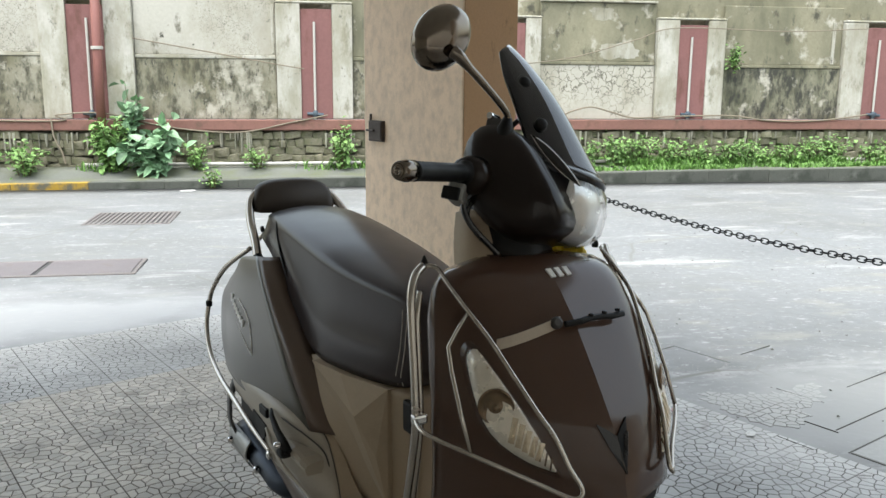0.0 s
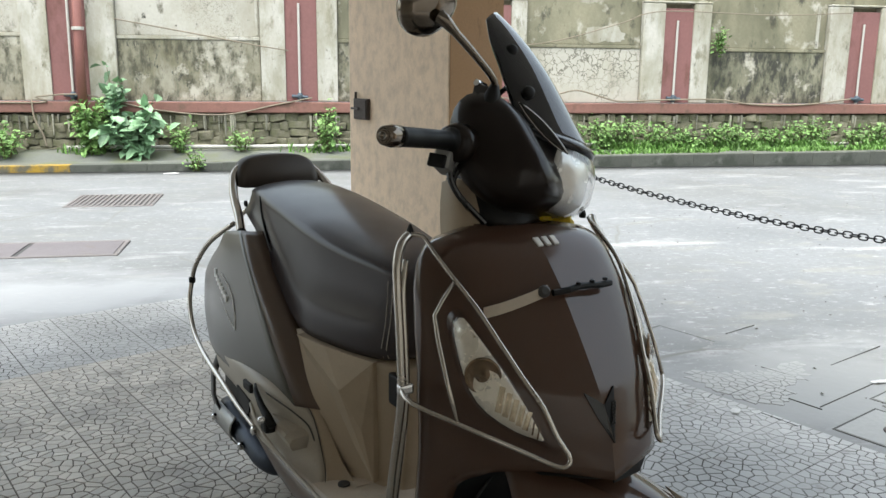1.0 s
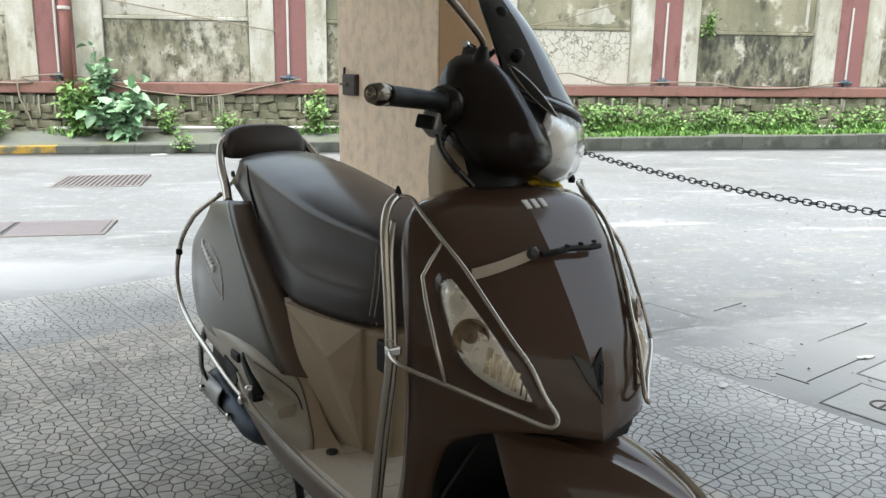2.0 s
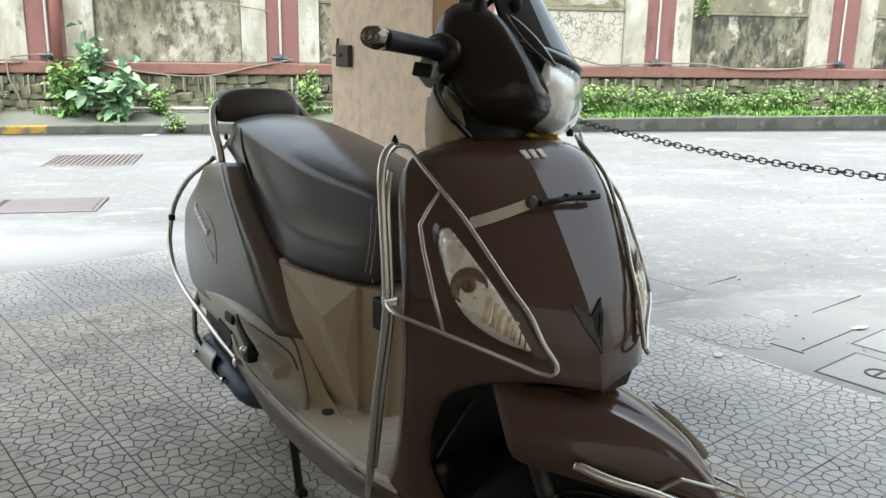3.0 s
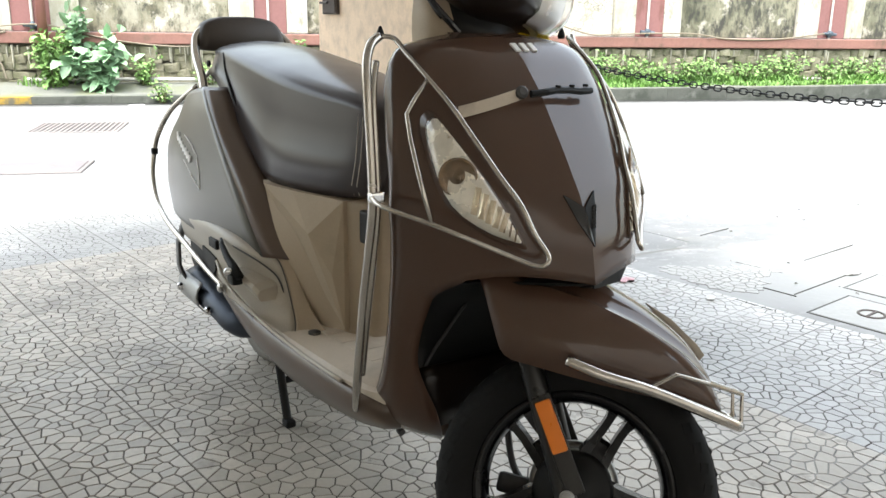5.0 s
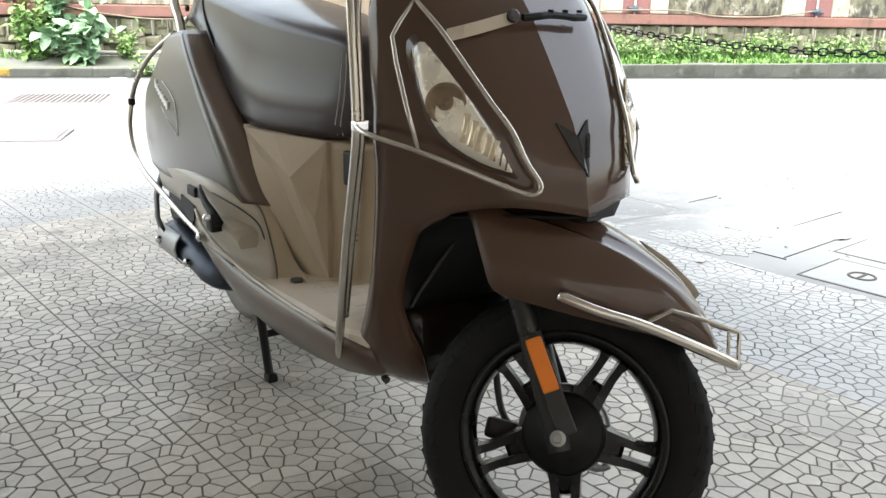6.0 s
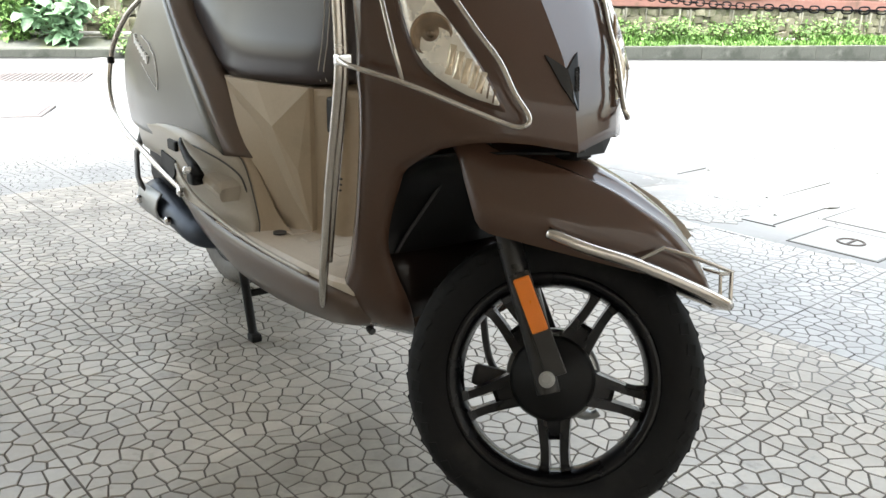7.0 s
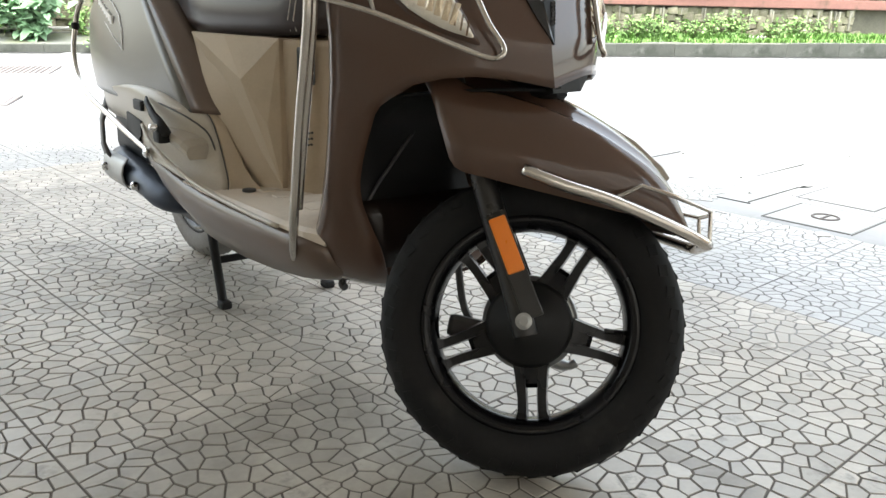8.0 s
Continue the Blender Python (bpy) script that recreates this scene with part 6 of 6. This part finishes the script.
# plate bracket
br = part("plate_bracket", sheet([[on_shield(-0.030 - 0.104 * t, 0.827 - 0.026 * t, 0.010) + Vector((0, 0, dz)) for dz in (-0.009, 0, 0.009)] for t in (0, 0.2, 0.4, 0.6, 0.8, 1.0)], 0.002), M_DECK, apron, "pale strap of the plate bracket")
part("bracket_bar", tube([on_shield(y, 0.824 + 0.002 * math.sin(y * 60), 0.016) for y in (-0.026, -0.016, 0.0, 0.02, 0.045, 0.07, 0.092)], 0.0055, 8), M_DARKPLASTIC, br, "black bracket bar")
part("bracket_bolt", lathe([(0.010, 0), (0.010, 0.006), (0.006, 0.009), (0, 0.009)], 16, Matrix.Translation(on_shield(-0.038, 0.826, 0.010)) @ Vector((1, -0.2, 0.5)).to_track_quat("Z", "Y").to_matrix().to_4x4(), ends=False), M_CAST, br)
for y in (0.02, 0.05, 0.08):
    part("bracket_nut", lathe([(0.0045, 0), (0.0045, 0.004), (0.0, 0.005)], 6, Matrix.Translation(on_shield(y, 0.827, 0.019)), ends=False), M_DARKPLASTIC, br)
# steel leg guards
for s in (-1, 1):
    my = lambda pts: [(x + (0.006 if s > 0 else 0.0), y * -s, z) for x, y, z in pts]
    bent = lambda pts: my(pts if s < 0 else [(x, y * (1 - 0.11 * min(1.0, max(0.0, (z - 0.70) / 0.12)) * (z < 0.905)), z) for x, y, z in pts])     # the left tube is knocked inwards at its top
    main = [(0.790, -0.172, 0.238), (0.83, -0.200, 0.262), (0.895, -0.232, 0.33), (0.913, -0.236, 0.40), (0.930, -0.236, 0.50), (0.952, -0.237, 0.59), (0.967, -0.238, 0.665), (0.960, -0.236, 0.74), (0.944, -0.232, 0.82), (0.930, -0.226, 0.87), (0.918, -0.212, 0.898), (0.908, -0.192, 0.910)]
    lg = part("leg_guard", tube(smooth_line(bent(main), 5), 0.0073, 12), M_STEEL, scooter, "bent stainless tube leg guard", smooth=True)
    inner = [(0.905, -0.227, 0.36), (0.924, -0.228, 0.45), (0.949, -0.229, 0.56), (0.966, -0.229, 0.66), (0.958, -0.227, 0.75), (0.941, -0.221, 0.83), (0.927, -0.208, 0.874)]
    part("guard_inner_tube", tube(smooth_line(bent(inner), 5), 0.0055, 10), M_STEEL, lg, smooth=True)
    top = [(0.908, -0.192, 0.910), (0.922, -0.174, 0.908), (0.958, -0.172, 0.886), (1.008, -0.166, 0.853), (1.050, -0.152, 0.815), (1.092, -0.137, 0.768), (1.128, -0.120, 0.722), (1.160, -0.106, 0.685), (1.182, -0.096, 0.645), (1.200, -0.086, 0.618), (1.203, -0.092, 0.606), (1.190, -0.104, 0.604), (1.155, -0.138, 0.620), (1.089, -0.210, 0.655), (1.019, -0.250, 0.672), (0.975, -0.244, 0.676)]
    part("guard_rod", tube(smooth_line(my(top), 4), 0.0039, 10), M_STEEL, lg, smooth=True)
    mid = [(1.008, -0.166, 0.853), (1.011, -0.190, 0.825), (1.013, -0.206, 0.803), (1.03, -0.210, 0.77), (1.062, -0.212, 0.71), (1.089, -0.210, 0.655)]
    part("guard_rod", tube(my(mid), 0.0035, 10), M_STEEL, lg, smooth=True)
    part("guard_knob", lathe([(0.006, -0.006), (0.007, 0.0), (0.005, 0.006), (0.002, 0.013), (0.0, 0.014)], 12, Matrix.Translation((0.898, s * 0.184, 0.912)), ends=False), M_DARKPLASTIC, lg, smooth=True)
    part("guard_clamp", box((0.962, min(s * 0.222, s * 0.246), 0.668), (0.980, max(s * 0.222, s * 0.246), 0.684), 0.004), M_CHROME, lg)

# ---- rear: seat, backrest, guards
# station, base half-width, shoulder half-width, top, bottom
SEAT = [(-0.165, 0.085, 0.066, 0.842, 0.800), (-0.13, 0.112, 0.092, 0.862, 0.795), (-0.06, 0.136, 0.112, 0.877, 0.790), (0.04, 0.150, 0.122, 0.875, 0.768), (0.13, 0.157, 0.127, 0.868, 0.725), (0.22, 0.164, 0.130, 0.858, 0.672), (0.30, 0.169, 0.131, 0.848, 0.622), (0.345, 0.171, 0.130, 0.842, 0.600), (0.42, 0.170, 0.125, 0.831, 0.594), (0.52, 0.153, 0.111, 0.816, 0.596), (0.61, 0.128, 0.092, 0.802, 0.600), (0.67, 0.104, 0.076, 0.785, 0.606), (0.70, 0.082, 0.060, 0.763, 0.618), (0.717, 0.050, 0.038, 0.733, 0.64)]
rings = []
for x, w, sh, top, bot in SEAT:
    h, d = top - bot, w - sh
    crown = lambda y: top - 1.35 * y * y
    edge = crown(sh)
    half = [(0, top), (-0.40 * sh, crown(0.40 * sh)), (-0.70 * sh, crown(0.70 * sh)), (-0.90 * sh, crown(0.90 * sh) - 0.001), (-sh, edge - 0.006), (-sh - 0.06 * d, edge - min(0.018, 0.2 * h)), (-sh - 0.20 * d, edge - 0.30 * h), (-sh - 0.50 * d, edge - 0.56 * h), (-w, bot + 0.10 * h), (-0.93 * w, bot), (-0.5 * w, bot - 0.002), (0, bot - 0.002)]
    rings.append([(x, y, z) for y, z in half] + [(x, -y, z) for y, z in half[-2:0:-1]])
cols = [smooth_line([r[k] for r in rings], 3) for k in range(len(rings[0]))]
seat = part("seat", loft([[c[i] for c in cols] for i in range(len(cols[0]))]), M_VINYL, scooter, "black vinyl dual seat with pale stitching", smooth=True)


def seat_side(x, z):
    """A point on the seat's right flank."""
    lines = []
    for ring in rings:
        lines.append((ring[0][0], table(sorted([(p[2], p[1]) for p in ring[3:10]]), z)))
    return (x, table(lines, x) - 0.0008, z)


for off in (0.0, 0.012):
    part("stitching", tube([seat_side(0.655 + off - 0.016 * q, 0.610 + 0.165 * q) for q in (0.0, 0.12, 0.25, 0.4, 0.55, 0.7, 0.85, 1.0)], 0.0011, 5), M_STITCH, seat)
part("piping", tube(smooth_line([seat_side(x, z) for x, z in ((0.006, 0.850), (0.020, 0.836), (0.040, 0.818), (0.090, 0.786), (0.143, 0.752), (0.181, 0.720), (0.211, 0.688), (0.26, 0.645), (0.305, 0.606))], 5), 0.0030, 6), M_DARKPLASTIC, seat)
part("seat_button", lathe([(0.008, 0), (0.008, 0.006), (0.0, 0.008)], 12, Matrix.Translation((-0.066, -0.130, 0.822)) @ pose(0, 0, 0, 90), ends=False), M_DARKPLASTIC, seat)
rings = []
for x, sc in ((-0.155, 0.90), (-0.163, 1.0), (-0.190, 1.02), (-0.208, 1.0), (-0.216, 0.90)):
    pts = [(-0.112, 0.852), (-0.116, 0.868), (-0.112, 0.893), (-0.098, 0.917), (-0.070, 0.930), (-0.03, 0.935), (0.03, 0.935), (0.070, 0.930), (0.098, 0.917), (0.112, 0.893), (0.116, 0.868), (0.112, 0.852), (0.06, 0.848), (-0.06, 0.848)]
    rings.append([(x - 0.02 * (z - 0.85) / 0.08, y * sc, 0.89 + (z - 0.89) * sc) for y, z in pts])
back = part("backrest", loft([smooth_line(r, 3, closed=True) for r in rings]), M_PAD, scooter, "black padded backrest on a steel frame", smooth=True)
for s in (-1, 1):
    part("grab_rail", tube(smooth_line([(-0.205, s * 0.095, 0.905), (-0.195, s * 0.118, 0.885), (-0.165, s * 0.133, 0.858), (-0.120, s * 0.145, 0.825), (-0.060, s * 0.155, 0.790), (-0.012, s * 0.166, 0.757)], 5), 0.0115, 12), M_STEEL, back, "steel grab rail", smooth=True)
    part("rail_foot", lathe([(0.013, -0.01), (0.015, 0), (0.013, 0.012), (0, 0.014)], 14, Matrix.Translation((-0.008, s * 0.166, 0.753)) @ pose(0, 0, 0, 0, 130, 0)), M_DARKPLASTIC, back)
    part("rail_stay", tube(smooth_line([(-0.10, s * 0.120, 0.80), (-0.13, s * 0.13, 0.775), (-0.16, s * 0.12, 0.76)], 4), 0.006, 8), M_STEEL, back)
    rg = part("rear_guard", tube(smooth_line([(-0.12, s * 0.150, 0.762), (-0.21, s * 0.190, 0.700), (-0.275, s * 0.212, 0.630), (-0.295, s * 0.222, 0.577), (-0.280, s * 0.236, 0.515), (-0.215, s * 0.247, 0.458), (-0.10, s * 0.256, 0.424), (0.06, s * 0.260, 0.400), (0.19, s * 0.258, 0.375), (0.29, s * 0.250, 0.352)], 5), 0.0066, 12), M_STEEL, scooter, "stainless rear side guard", smooth=True)
    part("guard_joint", lathe([(0.007, -0.009), (0.0095, -0.006), (0.0095, 0.006), (0.007, 0.009)], 12, Matrix.Translation((-0.295, s * 0.222, 0.577))), M_DARKPLASTIC, rg)
    part("guard_bolt", lathe([(0.011, 0), (0.011, 0.008), (0.006, 0.011), (0, 0.011)], 12, pose(0.30, s * 0.254, 0.352, 90 if s < 0 else -90), ends=False), M_CHROME, rg)
part("tail_lamp", box((-0.44, -0.07, 0.53), (-0.40, 0.07, 0.61), 0.015), M_TAILRED, scooter, "red tail lamp")

# ---------------------------------------------------------------- crackle tiles of the parking floor
EDGE = B.inverted() @ TILE_AT
EDGE_X = EDGE.x + 5 * TILE                    # the floor ends on joints, just past the building's edge
EDGE_Y = EDGE.y + 14 * TILE
floor = structure("floor", box((-5.6, -7.0, -0.12), (EDGE_X, EDGE_Y, -0.0014), 0, B), M_GROUT, "crazed cement mosaic tile floor with dark joints")

M_DUST = material("dust_filled_joint", (0.235, 0.23, 0.215), 0.9, vary=0.25, scale=6, fine=60, bump=0.2, spots=[((0.045, 0.04, 0.034), 2.2, 0.50, 0.10), ((0.05, 0.045, 0.04), 9.0, 0.58, 0.06)])
part("dusty_joint", box((EDGE_X - 3.0 * TILE, -7.0, -0.0013), (EDGE_X + TILE, EDGE_Y, -0.0009), 0, B), M_DUST, floor, "dust-filled joints along the floor's edge")
part("dusty_joint", box((-5.6, EDGE_Y - 3.0 * TILE, -0.0013), (EDGE_X - 3.0 * TILE - 0.001, EDGE_Y, -0.0009), 0, B), M_DUST, floor, "dust-filled joints along the floor's edge")


def clip(poly, p, n):
    """Keeps the side of the line through p that n points away from."""
    out = []
    for a, b in zip(poly, poly[1:] + poly[:1]):
        da, db = (a[0] - p[0]) * n[0] + (a[1] - p[1]) * n[1], (b[0] - p[0]) * n[0] + (b[1] - p[1]) * n[1]
        if da <= 0:
            out.append(a)
        if da * db < 0:
            t = da / (da - db)
            out.append((a[0] + t * (b[0] - a[0]), a[1] + t * (b[1] - a[1])))
    return out


def tile_cells(seed):
    """The mosaic cells of one tile: a jittered grid's Voronoi cells, shrunk by half a joint."""
    r = random.Random(seed)
    n, cells = 7, []
    step = TILE / n
    seeds = [((i + 0.5 + r.uniform(-0.42, 0.42) + 0.25 * (j % 2)) * step, (j + 0.5 + r.uniform(-0.42, 0.42)) * step) for i in range(n) for j in range(n)]
    seeds = [(min(max(x, 0.004), TILE - 0.004), y) for x, y in seeds]
    e = 0.0018
    for s in seeds:
        poly = [(e, e), (TILE - e, e), (TILE - e, TILE - e), (e, TILE - e)]
        for q in seeds:
            if q is s:
                continue
            d = (q[0] - s[0], q[1] - s[1])
            L = math.hypot(*d)
            if L > 3.2 * step or L < 1e-6:
                continue
            u = (d[0] / L, d[1] / L)
            w = 0.0011 + 0.0010 * r.random()
            poly = clip(poly, ((s[0] + q[0]) / 2 - u[0] * w, (s[1] + q[1]) / 2 - u[1] * w), u)
            if len(poly) < 3:
                break
        if len(poly) >= 3:
            clean = [poly[0]]
            for p in poly[1:]:
                if math.hypot(p[0] - clean[-1][0], p[1] - clean[-1][1]) > 0.0012:
                    clean.append(p)
            if len(clean) >= 3:
                cells.append([(x - TILE / 2, y - TILE / 2) for x, y in clean])
    return cells


def cell_geometry(poly, z):
    """A slightly chamfered slab."""
    cx, cy = sum(p[0] for p in poly) / len(poly), sum(p[1] for p in poly) / len(poly)
    ins = [(x + (cx - x) * 0.045, y + (cy - y) * 0.045) for x, y in poly]
    n = len(poly)
    v = [(x, y, -0.005) for x, y in poly] + [(x, y, z - 0.0012) for x, y in poly] + [(x, y, z) for x, y in ins]
    fs = [(k, (k + 1) % n, n + (k + 1) % n, n + k) for k in range(n)] + [(n + k, n + (k + 1) % n, 2 * n + (k + 1) % n, 2 * n + k) for k in range(n)] + [tuple(range(2 * n, 3 * n))]
    return v, fs


KINDS = [tile_cells(40 + k) for k in range(5)]
meshes = {}
rt = random.Random(3)
inside, edge_pieces, beds, loose = ([], []), ([], []), ([], []), ([], [])      # vertices and faces
placed = 0
F = Matrix.Translation(TILE_AT) @ Matrix.Rotation(radians(TURN), 4, "Z")
Binv = B.inverted()
floor_inv = floor.matrix_world.inverted()
for i in range(-19, 12):
    for j in range(-18, 15):
        centre = F @ Vector(((i + 0.5) * TILE, (j + 0.5) * TILE, 0))
        b = Binv @ centre
        k, turn = rt.randrange(5), rt.randrange(4)
        sunk = b.x > EDGE_X + TILE            # beyond the floor's edge only scattered pieces show through the cement
        if b.x > EDGE_X + 4 * TILE or (sunk and not -2.8 < b.y < -1.3) or b.y > EDGE_Y or b.x < -5.6 or b.y < -7.0:
            continue
        m = Matrix.Translation(centre) @ Matrix.Rotation(radians(TURN + 90 * turn), 4, "Z")
        near = -3 <= i <= 0 and -1 <= j <= 1
        lift = rt.uniform(-0.0003, 0.0003)
        for c, poly in enumerate(KINDS[k]):
            z = 0.0004 * rt.uniform(-1, 1) + lift
            if sunk:
                mid = m @ Vector((sum(p[0] for p in poly) / len(poly), sum(p[1] for p in poly) / len(poly), 0))
                past = (Binv @ mid).x - EDGE_X - TILE
                if noise.noise(mid * 3.1) < 0.55 * past + 0.0 or any(max(abs(a) for a in (Matrix.Rotation(radians(-TURN), 3, "Z") @ (mid - Vector((x, y, 0)))).xy) < 0.21 for x, y in ((2.03, 2.49), (2.32, 2.72), (1.68, 3.55))):
                    continue
                z = ground_z(mid.y) + 0.0032
                v, fs = cell_geometry([((p[0] - mid2[0]) * 1.10 + mid2[0], (p[1] - mid2[1]) * 1.10 + mid2[1]) for mid2 in [(sum(q[0] for q in poly) / len(poly), sum(q[1] for q in poly) / len(poly))] for p in poly], z - 0.0012)
                n0 = len(beds[0])
                beds[0].extend(tuple(m @ Vector(q)) for q in v)
                beds[1].extend(tuple(n0 + q for q in f) for f in fs)
            if near and placed < 300:
                if (k, c) not in meshes:
                    v, fs = cell_geometry(poly, 0.0)
                    me = bpy.data.meshes.new("mosaic_piece")
                    me.from_pydata(v, [], fs)
                    me.materials.append(M_TILE)
                    meshes[k, c] = me
                o = new("mosaic_piece", meshes[k, c])
                o.parent = floor
                o.matrix_basis = Matrix.Translation((0, 0, z)) @ m
                placed += 1
            else:
                v, fs = cell_geometry(poly, z)
                verts, faces = loose if sunk else edge_pieces if b.x > EDGE_X - 2 * TILE or b.y > EDGE_Y - 3 * TILE else inside
                n0 = len(verts)
                verts += [tuple(m @ Vector(q)) for q in v]
                faces += [tuple(n0 + q for q in f) for f in fs]
for (verts, faces), mat, label in ((inside, M_TILE, "warm grey cement mosaic pieces"), (edge_pieces, M_TILE_EDGE, "pale grey mosaic pieces at the floor's edge"), (beds, M_DUST, "dusty bedding round scattered mosaic pieces"), (loose, M_SUNK, "mosaic pieces showing through thin cement")):
    me = bpy.data.meshes.new("mosaic_pieces")
    me.from_pydata(verts, [], faces)
    me.materials.append(mat)
    o = tagged(new("mosaic_pieces", me), label, "", "", "stuff")
    o.parent = floor

# rubble stones of the wall's base
rs = random.Random(8)
STONES = []
for k in range(6):
    bm = bmesh.new()
    w, h = 0.085 + 0.025 * (k % 3), 0.066
    add_box(bm, (-w, -0.06, -h), (w, 0.06, h), None, 0.024, 2)
    for v in bm.verts:
        v.co += Vector(noise.noise_vector(v.co * 9 + Vector((k * 3.1, 0, 0)))) * 0.022
    STONES.append(mesh_of("stone", bm, M_RUBBLE))
for row in range(5):
    x = -5.0 + 0.13 * row
    while x < 10.0:
        k = rs.randrange(6)
        w = (0.085 + 0.025 * (k % 3)) * rs.uniform(0.55, 1.15)
        o = new("stone", STONES[k])
        o.parent = wall
        o.matrix_basis = pose(x + w, WALL_Y + 0.02 + rs.uniform(-0.03, 0.02), 0.085 + 0.104 * row + rs.uniform(-0.018, 0.018), rs.uniform(-4, 4), rs.uniform(-9, 9), rs.uniform(-4, 4)) @ Matrix.Diagonal((w / (0.085 + 0.025 * (k % 3)), 1, rs.uniform(0.72, 1.05), 1))
        x += 2 * w - 0.008

# pale lime drips over the rubble base
rd = random.Random(14)
for k in range(90):
    x = rd.uniform(-4.8, 10.0)
    top = 0.560 - rd.uniform(0, 0.03)
    bot = top - rd.uniform(0.08, 0.30)
    w = rd.uniform(0.006, 0.020)
    yy = WALL_Y - 0.068
    part("lime_drip", loft([[(x - w * q, yy - 0.004 * q, z), (x, yy - 0.012 * q, z), (x + w * q, yy - 0.004 * q, z), (x + w * q, yy + 0.035, z), (x - w * q, yy + 0.035, z)] for z, q in ((top, 1.0), ((top * 2 + bot) / 3, 0.8), ((top + 2 * bot) / 3, 0.7), (bot, 0.35))]), M_LIME, wall)
